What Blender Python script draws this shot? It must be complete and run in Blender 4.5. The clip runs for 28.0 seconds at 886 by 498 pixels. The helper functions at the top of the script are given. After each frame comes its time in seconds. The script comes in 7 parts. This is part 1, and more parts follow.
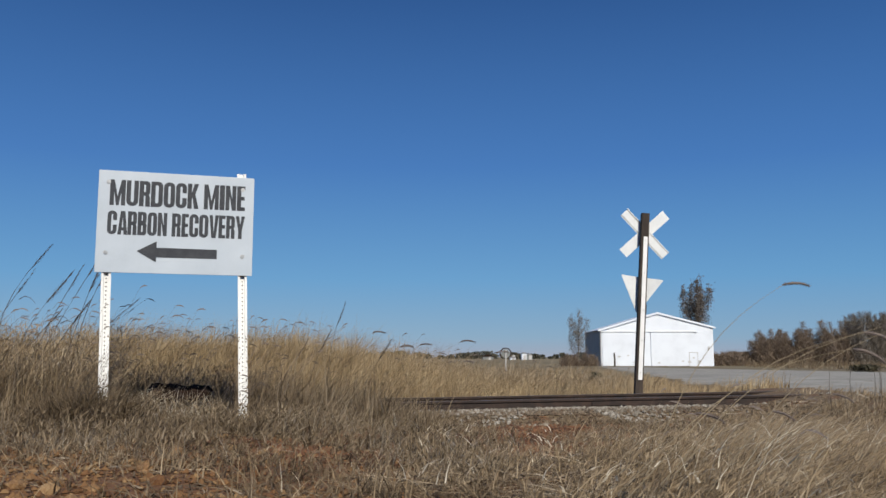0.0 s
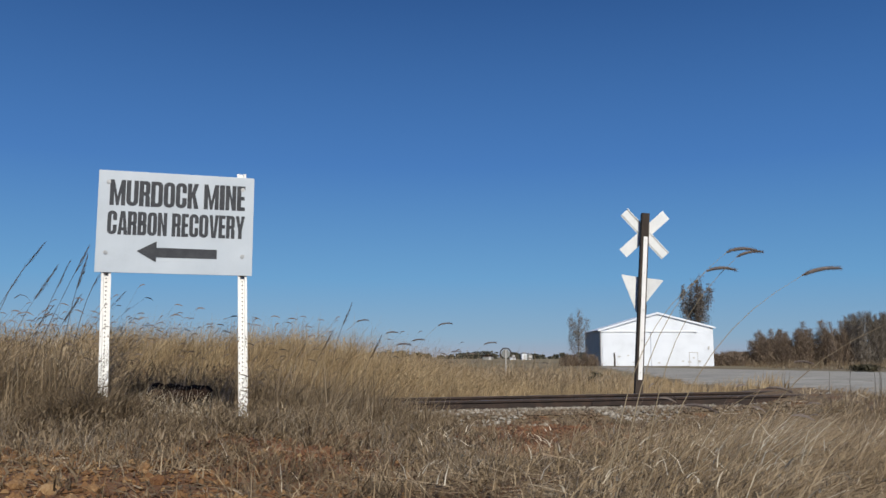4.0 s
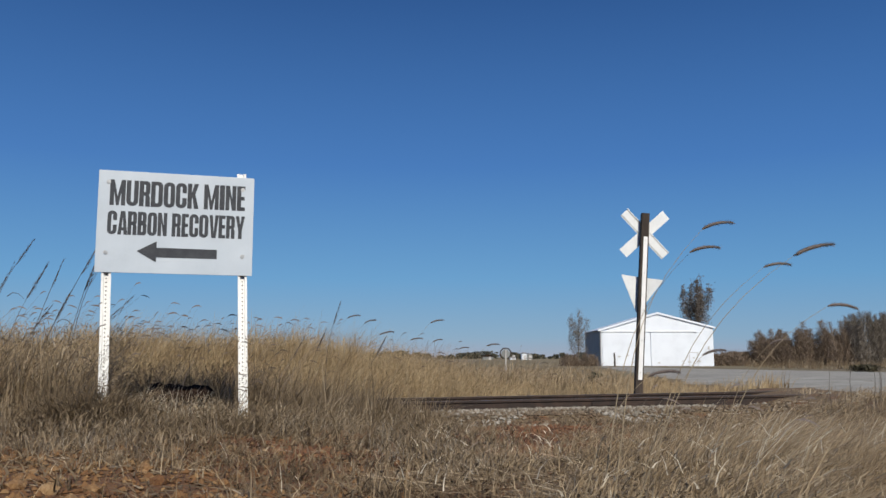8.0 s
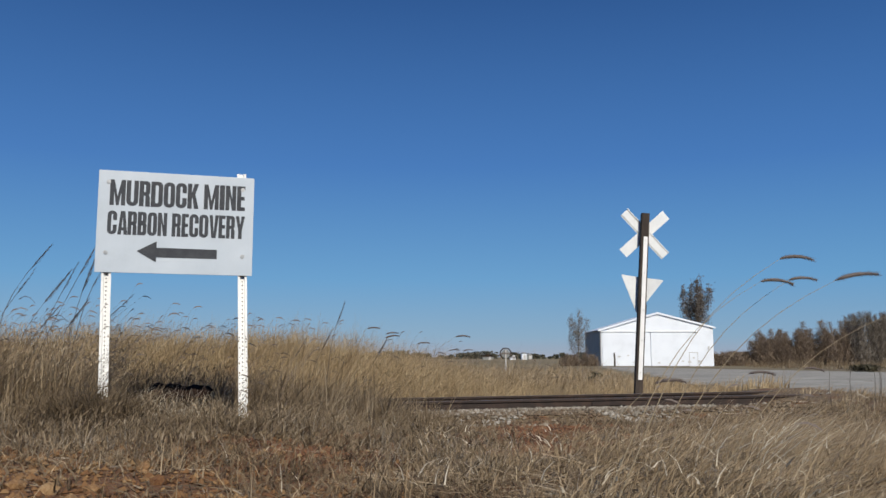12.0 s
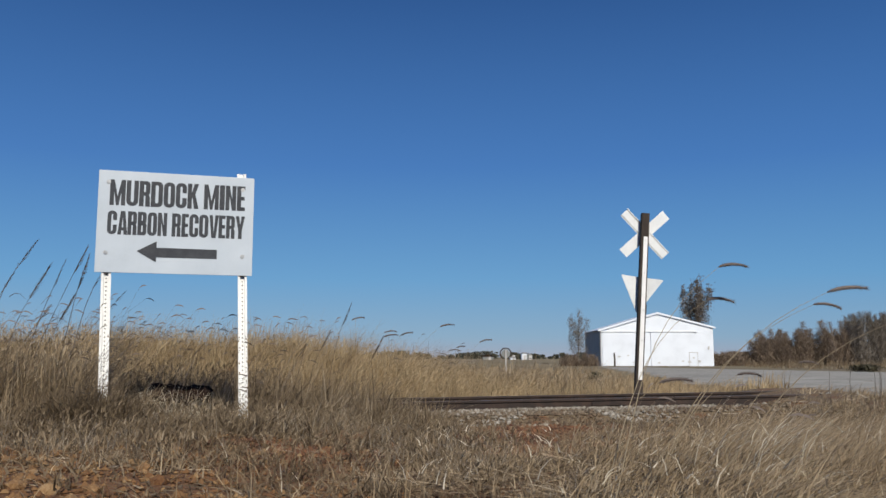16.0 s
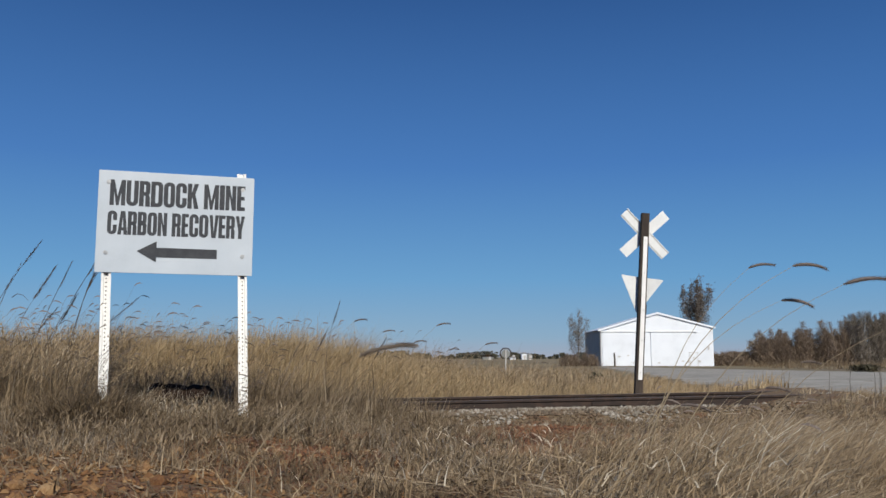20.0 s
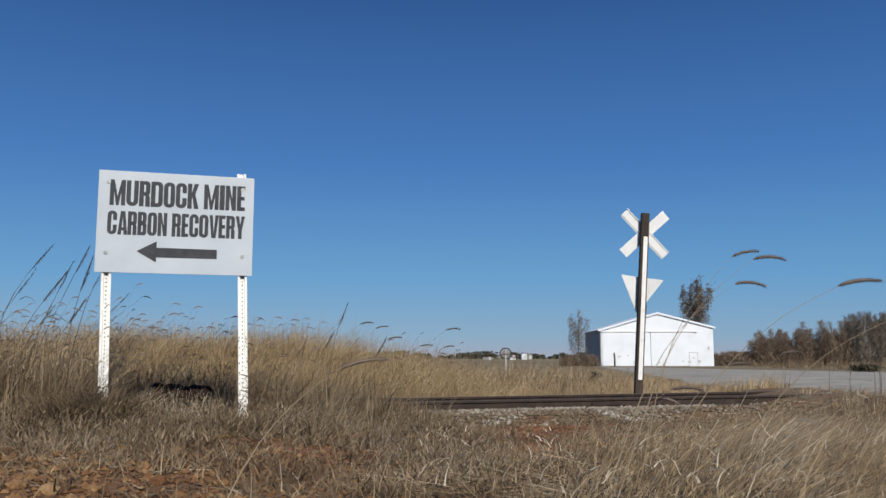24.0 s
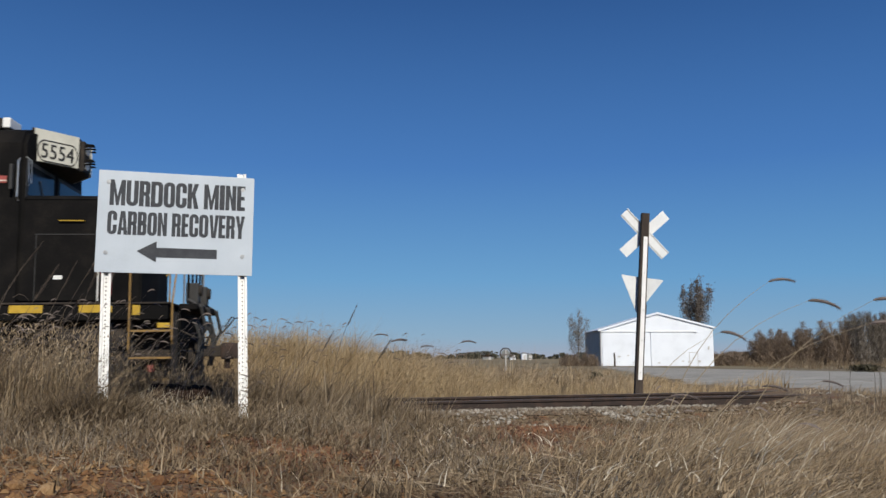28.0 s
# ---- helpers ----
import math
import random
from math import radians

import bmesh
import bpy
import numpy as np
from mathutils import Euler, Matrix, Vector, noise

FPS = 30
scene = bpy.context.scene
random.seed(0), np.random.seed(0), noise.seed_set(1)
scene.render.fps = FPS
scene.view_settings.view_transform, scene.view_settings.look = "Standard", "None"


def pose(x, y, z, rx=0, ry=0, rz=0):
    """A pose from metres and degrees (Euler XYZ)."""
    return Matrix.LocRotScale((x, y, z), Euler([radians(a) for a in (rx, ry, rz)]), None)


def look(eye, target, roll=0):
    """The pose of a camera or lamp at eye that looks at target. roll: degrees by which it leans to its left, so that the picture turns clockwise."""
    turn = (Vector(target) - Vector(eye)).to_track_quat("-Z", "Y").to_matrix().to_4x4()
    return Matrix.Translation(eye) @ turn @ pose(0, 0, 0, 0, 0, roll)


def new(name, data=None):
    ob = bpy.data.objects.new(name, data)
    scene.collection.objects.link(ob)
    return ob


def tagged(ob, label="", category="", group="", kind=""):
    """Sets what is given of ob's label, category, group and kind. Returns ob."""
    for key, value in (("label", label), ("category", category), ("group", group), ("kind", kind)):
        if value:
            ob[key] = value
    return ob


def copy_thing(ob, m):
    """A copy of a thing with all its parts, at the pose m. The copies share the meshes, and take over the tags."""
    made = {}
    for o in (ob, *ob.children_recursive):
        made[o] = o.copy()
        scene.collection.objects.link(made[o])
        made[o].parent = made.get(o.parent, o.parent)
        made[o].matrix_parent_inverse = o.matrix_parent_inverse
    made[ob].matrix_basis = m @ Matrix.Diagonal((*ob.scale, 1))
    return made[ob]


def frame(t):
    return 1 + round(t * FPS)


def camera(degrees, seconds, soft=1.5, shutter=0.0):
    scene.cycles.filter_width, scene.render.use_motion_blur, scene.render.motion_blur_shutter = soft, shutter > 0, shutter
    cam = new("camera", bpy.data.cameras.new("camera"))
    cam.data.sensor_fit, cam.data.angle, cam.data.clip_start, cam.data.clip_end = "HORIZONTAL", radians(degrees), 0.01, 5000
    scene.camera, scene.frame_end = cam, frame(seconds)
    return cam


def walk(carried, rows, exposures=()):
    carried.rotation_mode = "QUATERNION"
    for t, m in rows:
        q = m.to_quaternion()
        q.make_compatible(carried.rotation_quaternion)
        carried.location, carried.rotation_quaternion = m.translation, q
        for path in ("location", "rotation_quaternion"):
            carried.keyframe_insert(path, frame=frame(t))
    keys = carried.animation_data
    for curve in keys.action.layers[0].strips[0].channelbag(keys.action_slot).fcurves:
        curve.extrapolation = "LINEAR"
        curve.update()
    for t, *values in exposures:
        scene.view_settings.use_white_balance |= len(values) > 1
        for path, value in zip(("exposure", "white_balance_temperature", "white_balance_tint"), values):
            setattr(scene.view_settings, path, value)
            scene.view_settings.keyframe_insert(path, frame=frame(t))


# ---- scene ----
# ================= camera =================
EYE = 0.5
cam = camera(55.0, 28.0, soft=1.5, shutter=0.15)
VIEW = look((0, 0, EYE), (0, 10, EYE + 1.2683))
walk(cam, [(0.0, VIEW), (28.0, VIEW)], exposures=[(0.0, 0.0), (28.0, 0.0)])

# ================= sky and sun =================
SUN_TO = Vector((0.24, -0.76, 0.60)).normalized()
world = bpy.data.worlds.new("sky")
scene.world = world
world.use_nodes = True
wn = world.node_tree.nodes
sky = wn.new("ShaderNodeTexSky")
sky.sky_type = "NISHITA"
sky.sun_disc = False
sky.sun_elevation = math.asin(SUN_TO.z)
sky.sun_rotation = math.atan2(SUN_TO.x, SUN_TO.y)
sky.altitude = 200
sky.air_density = 1.0
sky.dust_density = 0.0
sky.ozone_density = 3.0
# the clear autumn sky deepens from a pale horizon to a strong blue overhead
wl = world.node_tree.links
coord = wn.new("ShaderNodeTexCoord")
up = wn.new("ShaderNodeSeparateXYZ")
wl.new(coord.outputs["Generated"], up.inputs[0])
deep = wn.new("ShaderNodeValToRGB")
stops = ((0.0, (0.25, 0.315, 0.47)), (0.022, (0.175, 0.335, 0.535)), (0.09, (0.100, 0.305, 0.585)), (0.22, (0.045, 0.176, 0.485)), (0.40, (0.018, 0.088, 0.287)), (1.0, (0.016, 0.062, 0.20)))
while len(deep.color_ramp.elements) < len(stops):
    deep.color_ramp.elements.new(0.5)
for e, (at, c) in zip(deep.color_ramp.elements, stops):
    e.position, e.color = at, (*c, 1)
wl.new(up.outputs["Z"], deep.inputs[0])
dim = wn.new("ShaderNodeMix")
dim.data_type, dim.blend_type = "RGBA", "MULTIPLY"
dim.inputs[0].default_value = 1.0
dim.inputs[7].default_value = (0.08, 0.08, 0.08, 1)
wl.new(sky.outputs["Color"], dim.inputs[6])
both = wn.new("ShaderNodeMix")
both.data_type = "RGBA"
both.inputs[0].default_value = 0.85
wl.new(dim.outputs[2], both.inputs[6])
wl.new(deep.outputs["Color"], both.inputs[7])
wl.new(both.outputs[2], wn["Background"].inputs["Color"])
wn["Background"].inputs["Strength"].default_value = 1.0
sun_data = bpy.data.lights.new("sun", "SUN")
sun_data.energy = 4.7
sun_data.angle = radians(0.53)
sun_data.color = (1.0, 0.935, 0.81)
sun = new("sun", sun_data)
sun.matrix_world = look(SUN_TO * 60, (0, 0, 0))

# ================= materials =================


def mix_material(name, colours, scale=6.0, rough=0.8, metal=0.0, bump=0.0, bump_scale=60.0, fine=0.35, per_piece=0.0, detail=6.0, dist=0.02, stretch=(1, 1, 1), gloss=0.5):
    """A surface whose colour wanders between the given colours at two scales, with fine relief."""
    m = bpy.data.materials.new(name)
    m.use_nodes = True
    n, l = m.node_tree.nodes, m.node_tree.links
    bsdf = n["Principled BSDF"]
    tc = n.new("ShaderNodeTexCoord")
    mp = n.new("ShaderNodeMapping")
    mp.inputs["Scale"].default_value = stretch
    l.new(tc.outputs["Object"], mp.inputs["Vector"])
    a = n.new("ShaderNodeTexNoise")
    a.inputs["Scale"].default_value, a.inputs["Detail"].default_value = scale, detail
    b = n.new("ShaderNodeTexNoise")
    b.inputs["Scale"].default_value, b.inputs["Detail"].default_value = bump_scale, 4.0
    l.new(mp.outputs[0], a.inputs["Vector"])
    l.new(mp.outputs[0], b.inputs["Vector"])
    mixv = n.new("ShaderNodeMix")
    mixv.data_type = "FLOAT"
    mixv.inputs[0].default_value = fine
    l.new(a.outputs["Fac"], mixv.inputs[2])
    l.new(b.outputs["Fac"], mixv.inputs[3])
    value = mixv.outputs[0]
    if per_piece:
        info = n.new("ShaderNodeObjectInfo")
        add = n.new("ShaderNodeMath")
        add.operation = "MULTIPLY_ADD"
        l.new(info.outputs["Random"], add.inputs[0])
        add.inputs[1].default_value = per_piece
        l.new(value, add.inputs[2])
        sub = n.new("ShaderNodeMath")
        sub.operation = "SUBTRACT"
        l.new(add.outputs[0], sub.inputs[0])
        sub.inputs[1].default_value = per_piece / 2
        value = sub.outputs[0]
    ramp = n.new("ShaderNodeValToRGB")
    el = ramp.color_ramp.elements
    while len(el) < len(colours):
        el.new(0.5)
    for i, c in enumerate(colours):
        el[i].position = 0.3 + 0.4 * i / max(1, len(colours) - 1)
        el[i].color = (*c, 1)
    l.new(value, ramp.inputs[0])
    l.new(ramp.outputs[0], bsdf.inputs["Base Color"])
    bsdf.inputs["Roughness"].default_value = rough
    bsdf.inputs["Specular IOR Level"].default_value = gloss
    bsdf.inputs["Metallic"].default_value = metal
    if bump:
        bp = n.new("ShaderNodeBump")
        bp.inputs["Strength"].default_value, bp.inputs["Distance"].default_value = bump, dist
        l.new(b.outputs["Fac"], bp.inputs["Height"])
        l.new(bp.outputs[0], bsdf.inputs["Normal"])
    return m


def straw_material(name, colours, rough=0.7, through_light=0.25):
    """Dry plants: each blade takes its own colour."""
    m = bpy.data.materials.new(name)
    m.use_nodes = True
    n, l = m.node_tree.nodes, m.node_tree.links
    bsdf = n["Principled BSDF"]
    geo = n.new("ShaderNodeNewGeometry")
    ramp = n.new("ShaderNodeValToRGB")
    el = ramp.color_ramp.elements
    while len(el) < len(colours):
        el.new(0.5)
    for i, c in enumerate(colours):
        el[i].position = i / max(1, len(colours) - 1)
        el[i].color = (*c, 1)
    patch = n.new("ShaderNodeTexNoise")
    patch.inputs["Scale"].default_value, patch.inputs["Detail"].default_value = 1.7, 5.0
    l.new(geo.outputs["Position"], patch.inputs["Vector"])
    spread = n.new("ShaderNodeMapRange")
    spread.inputs["From Min"].default_value, spread.inputs["From Max"].default_value = 0.33, 0.67
    l.new(patch.outputs["Fac"], spread.inputs["Value"])
    mixv = n.new("ShaderNodeMix")
    mixv.data_type = "FLOAT"
    mixv.inputs[0].default_value = 0.42
    l.new(geo.outputs["Random Per Island"], mixv.inputs[2])
    l.new(spread.outputs[0], mixv.inputs[3])
    l.new(mixv.outputs[0], ramp.inputs[0])
    l.new(ramp.outputs[0], bsdf.inputs["Base Color"])
    bsdf.inputs["Roughness"].default_value = rough
    tr = n.new("ShaderNodeBsdfTranslucent")
    l.new(ramp.outputs[0], tr.inputs["Color"])
    ms = n.new("ShaderNodeMixShader")
    ms.inputs[0].default_value = through_light
    l.new(bsdf.outputs[0], ms.inputs[1])
    l.new(tr.outputs[0], ms.inputs[2])
    l.new(ms.outputs[0], n["Material Output"].inputs["Surface"])
    return m


def ground_material():
    """Brown thatch and litter with patches of bare orange clay."""
    m = bpy.data.materials.new("earth")
    m.use_nodes = True
    n, l = m.node_tree.nodes, m.node_tree.links
    bsdf = n["Principled BSDF"]
    geo = n.new("ShaderNodeNewGeometry")

    def tex(scale, detail):
        t = n.new("ShaderNodeTexNoise")
        t.inputs["Scale"].default_value, t.inputs["Detail"].default_value = scale, detail
        l.new(geo.outputs["Position"], t.inputs["Vector"])
        return t

    def ramp_of(src, stops):
        r = n.new("ShaderNodeValToRGB")
        el = r.color_ramp.elements
        while len(el) < len(stops):
            el.new(0.5)
        for i, (p, c) in enumerate(stops):
            el[i].position, el[i].color = p, (*c, 1)
        l.new(src, r.inputs[0])
        return r.outputs[0]

    fine, mid, wide = tex(38, 8), tex(2.2, 6), tex(0.02, 4)
    litter = ramp_of(fine.outputs["Fac"], [(0.3, (0.060, 0.038, 0.020)), (0.5, (0.13, 0.086, 0.046)), (0.68, (0.23, 0.165, 0.092))])
    thatch = ramp_of(fine.outputs["Fac"], [(0.3, (0.068, 0.045, 0.025)), (0.5, (0.135, 0.094, 0.053)), (0.68, (0.25, 0.185, 0.112))])
    clay = ramp_of(fine.outputs["Fac"], [(0.3, (0.068, 0.029, 0.012)), (0.55, (0.155, 0.072, 0.029)), (0.7, (0.25, 0.14, 0.065))])
    field = ramp_of(wide.outputs["Fac"], [(0.35, (0.12, 0.085, 0.05)), (0.5, (0.17, 0.14, 0.075)), (0.65, (0.22, 0.165, 0.095))])
    # bare clay lies near the gravel track edge in the foreground
    sep = n.new("ShaderNodeSeparateXYZ")
    l.new(geo.outputs["Position"], sep.inputs[0])

    def math_node(op, a, b):
        x = n.new("ShaderNodeMath")
        x.operation = op
        x.use_clamp = op == "MULTIPLY"
        for i, v in enumerate((a, b)):
            if isinstance(v, (int, float)):
                x.inputs[i].default_value = v
            else:
                l.new(v, x.inputs[i])
        return x.outputs[0]

    near = n.new("ShaderNodeMapRange")
    near.inputs["From Min"].default_value, near.inputs["From Max"].default_value = 6.5, 3.2
    l.new(sep.outputs["Y"], near.inputs["Value"])
    side = n.new("ShaderNodeMapRange")
    side.inputs["From Min"].default_value, side.inputs["From Max"].default_value = 1.0, -1.2
    l.new(sep.outputs["X"], side.inputs["Value"])
    amount = math_node("MULTIPLY", near.outputs[0], side.outputs[0])
    bare = math_node("ADD", mid.outputs["Fac"], math_node("ADD", math_node("MULTIPLY", amount, 0.40), 0.045))
    # two worn hollows where the clay shows
    for x0, y0, rx, ry in ((-0.72, 5.0, 0.5, 0.6), (0.55, 6.4, 0.45, 1.0), (0.75, 8.4, 0.6, 1.7), (0.95, 11.6, 0.9, 1.6), (1.45, 9.8, 0.8, 1.5), (2.0, 11.6, 0.8, 1.2)):
        dx = math_node("DIVIDE", math_node("SUBTRACT", sep.outputs["X"], x0), rx)
        dy = math_node("DIVIDE", math_node("SUBTRACT", sep.outputs["Y"], y0), ry)
        d2 = math_node("ADD", math_node("POWER", math_node("ABSOLUTE", dx, 0), 2.0), math_node("POWER", math_node("ABSOLUTE", dy, 0), 2.0))
        spot = math_node("MULTIPLY", math_node("SUBTRACT", 1.3, d2), 0.30)
        bare = math_node("ADD", bare, spot)
    bare_f = n.new("ShaderNodeMapRange")
    bare_f.inputs["From Min"].default_value, bare_f.inputs["From Max"].default_value = 0.56, 0.68
    l.new(bare, bare_f.inputs["Value"])
    far_f = n.new("ShaderNodeMapRange")
    far_f.inputs["From Min"].default_value, far_f.inputs["From Max"].default_value = 24, 60
    l.new(sep.outputs["Y"], far_f.inputs["Value"])

    def mix(f, a, b):
        x = n.new("ShaderNodeMix")
        x.data_type = "RGBA"
        l.new(f, x.inputs[0])
        l.new(a, x.inputs[6])
        l.new(b, x.inputs[7])
        return x.outputs[2]

    # matted straw lies over the soil from the middle of the foreground to the road
    matted = n.new("ShaderNodeMapRange")
    matted.inputs["From Min"].default_value, matted.inputs["From Max"].default_value = -1.0, 0.4
    l.new(sep.outputs["X"], matted.inputs["Value"])
    l.new(mix(far_f.outputs[0], mix(bare_f.outputs[0], mix(matted.outputs[0], litter, thatch), clay), field), bsdf.inputs["Base Color"])
    bsdf.inputs["Roughness"].default_value = 0.95
    bp = n.new("ShaderNodeBump")
    bp.inputs["Strength"].default_value, bp.inputs["Distance"].default_value = 0.8, 0.02
    l.new(fine.outputs["Fac"], bp.inputs["Height"])
    l.new(bp.outputs[0], bsdf.inputs["Normal"])
    return m


def glass_material(name, tint=(0.10, 0.16, 0.20)):
    m = bpy.data.materials.new(name)
    m.use_nodes = True
    b = m.node_tree.nodes["Principled BSDF"]
    b.inputs["Base Color"].default_value = (*tint, 1)
    b.inputs["Roughness"].default_value = 0.12
    b.inputs["Transmission Weight"].default_value = 0.12
    b.inputs["Specular IOR Level"].default_value = 0.2
    b.inputs["IOR"].default_value = 1.5
    return m


EARTH = ground_material()
GRAVEL = mix_material("pale_gravel", [(0.175, 0.166, 0.145), (0.28, 0.266, 0.236), (0.38, 0.362, 0.326)], scale=0.6, rough=0.95, bump=0.7, bump_scale=45)
CLAYSTONE = mix_material("clay_stone", [(0.13, 0.056, 0.02), (0.22, 0.115, 0.045), (0.34, 0.22, 0.11)], scale=7, rough=0.9, bump=0.5, bump_scale=60, per_piece=0.5)
STRAW_SCRUB = straw_material("scrub_straw", [(0.074, 0.052, 0.030), (0.118, 0.083, 0.047), (0.178, 0.128, 0.075), (0.275, 0.208, 0.131), (0.47, 0.40, 0.30)])
STRAW_TAN = straw_material("tan_straw", [(0.130, 0.089, 0.049), (0.228, 0.162, 0.092), (0.340, 0.252, 0.151), (0.46, 0.36, 0.235), (0.64, 0.545, 0.405)], through_light=0.3)
STRAW_GOLD = straw_material("gold_straw", [(0.125, 0.09, 0.053), (0.275, 0.197, 0.108), (0.44, 0.328, 0.185), (0.58, 0.465, 0.29)], through_light=0.15)
STRAW_DARK = straw_material("dark_stalk", [(0.055, 0.042, 0.034), (0.11, 0.085, 0.066), (0.19, 0.15, 0.12)])
HEAD_MAT = straw_material("foxtail_bristle", [(0.13, 0.102, 0.095), (0.23, 0.188, 0.17), (0.35, 0.295, 0.265)], through_light=0.35)
STEM_MAT = straw_material("foxtail_stem", [(0.26, 0.205, 0.13), (0.42, 0.345, 0.235)])
# for heads f and g: the backlight is put into a paler tan
HEAD_TAN = straw_material("backlit_foxtail_bristle", [(0.20, 0.16, 0.125), (0.31, 0.255, 0.20), (0.43, 0.365, 0.295)], through_light=0.45)
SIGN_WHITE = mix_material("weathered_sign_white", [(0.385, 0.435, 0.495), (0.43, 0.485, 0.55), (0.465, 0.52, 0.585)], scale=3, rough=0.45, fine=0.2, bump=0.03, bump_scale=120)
SIGN_BLACK = mix_material("faded_black_vinyl", [(0.026, 0.030, 0.038), (0.038, 0.042, 0.051), (0.056, 0.060, 0.070)], scale=12, rough=0.6, gloss=0.25)
POST_STEEL = mix_material("painted_channel", [(0.62, 0.62, 0.61), (0.80, 0.80, 0.79), (0.86, 0.86, 0.85)], scale=5, rough=0.45, bump=0.1, bump_scale=90, stretch=(1, 1, 0.3))
MUD = mix_material("dried_mud", [(0.10, 0.06, 0.025), (0.24, 0.17, 0.08)], scale=20, rough=0.95)
HOLE_DARK = mix_material("hole_shadowed_steel", [(0.03, 0.03, 0.03), (0.06, 0.055, 0.05)], scale=8, rough=0.8)
BOLT = mix_material("bolt_zinc", [(0.35, 0.35, 0.35), (0.55, 0.55, 0.54)], scale=30, rough=0.35, metal=0.8)
RUST = mix_material("rusty_rail", [(0.014, 0.010, 0.009), (0.030, 0.019, 0.015), (0.064, 0.036, 0.026)], scale=6, rough=0.85, bump=0.3, bump_scale=80)
RAIL_TOP = mix_material("worn_rail_head", [(0.10, 0.075, 0.06), (0.20, 0.17, 0.15)], scale=4, rough=0.4, metal=0.7)
TIE_WOOD = mix_material("creosote_tie", [(0.03, 0.024, 0.02), (0.07, 0.055, 0.042), (0.13, 0.105, 0.08)], scale=9, rough=0.95, bump=0.5, bump_scale=70, per_piece=0.4, stretch=(0.25, 1, 1))
POST_WOOD = mix_material("dark_post_wood", [(0.018, 0.013, 0.011), (0.040, 0.029, 0.023), (0.075, 0.055, 0.043)], scale=6, rough=0.9, bump=0.4, bump_scale=60, stretch=(1, 1, 0.12))
REFLECTIVE = mix_material("white_reflective_strip", [(0.74, 0.74, 0.74), (0.82, 0.82, 0.82)], scale=5, rough=0.4)
SIGN_BACK = mix_material("bare_sign_back", [(0.56, 0.58, 0.60), (0.66, 0.68, 0.70), (0.73, 0.75, 0.77)], scale=3, rough=0.5, bump=0.05)
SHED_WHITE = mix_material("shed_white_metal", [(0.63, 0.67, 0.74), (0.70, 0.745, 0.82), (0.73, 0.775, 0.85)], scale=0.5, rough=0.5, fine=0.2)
# side walls' shade is put into this darker grey; far roofs share it
SHED_SIDE = mix_material("shed_shade_and_roof_grey", [(0.19, 0.19, 0.20), (0.25, 0.25, 0.26)], scale=0.5, rough=0.6, fine=0.2)
SIGN_GREY = mix_material("dull_galvanised_back", [(0.15, 0.16, 0.16), (0.23, 0.24, 0.24)], scale=2, rough=0.7)
RUST_MARK = mix_material("scuffed_metal", [(0.38, 0.37, 0.37), (0.58, 0.57, 0.57)], scale=6, rough=0.8)
BARK = mix_material("grey_bark", [(0.09, 0.07, 0.055), (0.17, 0.14, 0.115), (0.24, 0.21, 0.18)], scale=3, rough=0.95)
LEAF_BROWN = straw_material("brown_leaf", [(0.11, 0.078, 0.055), (0.20, 0.148, 0.108), (0.30, 0.235, 0.18)], through_light=0.3)
LEAF_UMBER = straw_material("umber_leaf", [(0.082, 0.066, 0.054), (0.142, 0.116, 0.096), (0.23, 0.193, 0.16)], through_light=0.3)
LEAF_GREY = straw_material("grey_twig", [(0.10, 0.085, 0.07), (0.17, 0.145, 0.12), (0.24, 0.21, 0.18)], through_light=0.2)
LEAF_OLIVE = straw_material("olive_brown_leaf", [(0.034, 0.030, 0.016), (0.066, 0.058, 0.031), (0.12, 0.10, 0.06)], through_light=0.2)
LEAF_DARK = straw_material("dark_evergreen", [(0.03, 0.03, 0.02), (0.055, 0.055, 0.036), (0.085, 0.08, 0.055)], through_light=0.1)
LOCO_BLACK = mix_material("locomotive_black", [(0.0048, 0.0047, 0.005), (0.008, 0.0077, 0.0078), (0.0175, 0.0155, 0.014)], scale=2.0, rough=0.75, bump=0.02, bump_scale=40, gloss=0.05)
LOCO_GRIME = mix_material("underframe_grime", [(0.010, 0.008, 0.007), (0.026, 0.020, 0.016), (0.055, 0.042, 0.031)], scale=7, rough=0.9, bump=0.3, bump_scale=50)
LOCO_WHITE = mix_material("locomotive_white", [(0.66, 0.66, 0.64), (0.76, 0.76, 0.74)], scale=4, rough=0.45)
LOCO_CREAM = mix_material("number_panel_cream", [(0.50, 0.49, 0.42), (0.62, 0.61, 0.53)], scale=5, rough=0.5)
LOCO_YELLOW = mix_material("safety_yellow", [(0.34, 0.21, 0.015), (0.52, 0.34, 0.03)], scale=8, rough=0.5)
LOCO_OCHRE = mix_material("worn_yellow_rail", [(0.15, 0.085, 0.025), (0.30, 0.18, 0.05)], scale=8, rough=0.55)
CLOTH_RED = mix_material("faded_red_cloth", [(0.11, 0.03, 0.03), (0.19, 0.055, 0.055)], scale=14, rough=0.95)
CLOTH_PALE = mix_material("dirty_pale_cloth", [(0.20, 0.175, 0.165), (0.33, 0.30, 0.285)], scale=14, rough=0.95)
RUBBER = mix_material("black_rubber", [(0.012, 0.012, 0.013), (0.030, 0.029, 0.028)], scale=9, rough=0.7)
RED = mix_material("faded_red", [(0.20, 0.035, 0.03), (0.34, 0.07, 0.06)], scale=12, rough=0.7)
GLASS = glass_material("cab_glass", (0.012, 0.016, 0.021))
LAMP_GLASS = glass_material("lamp_lens", (0.75, 0.75, 0.72))
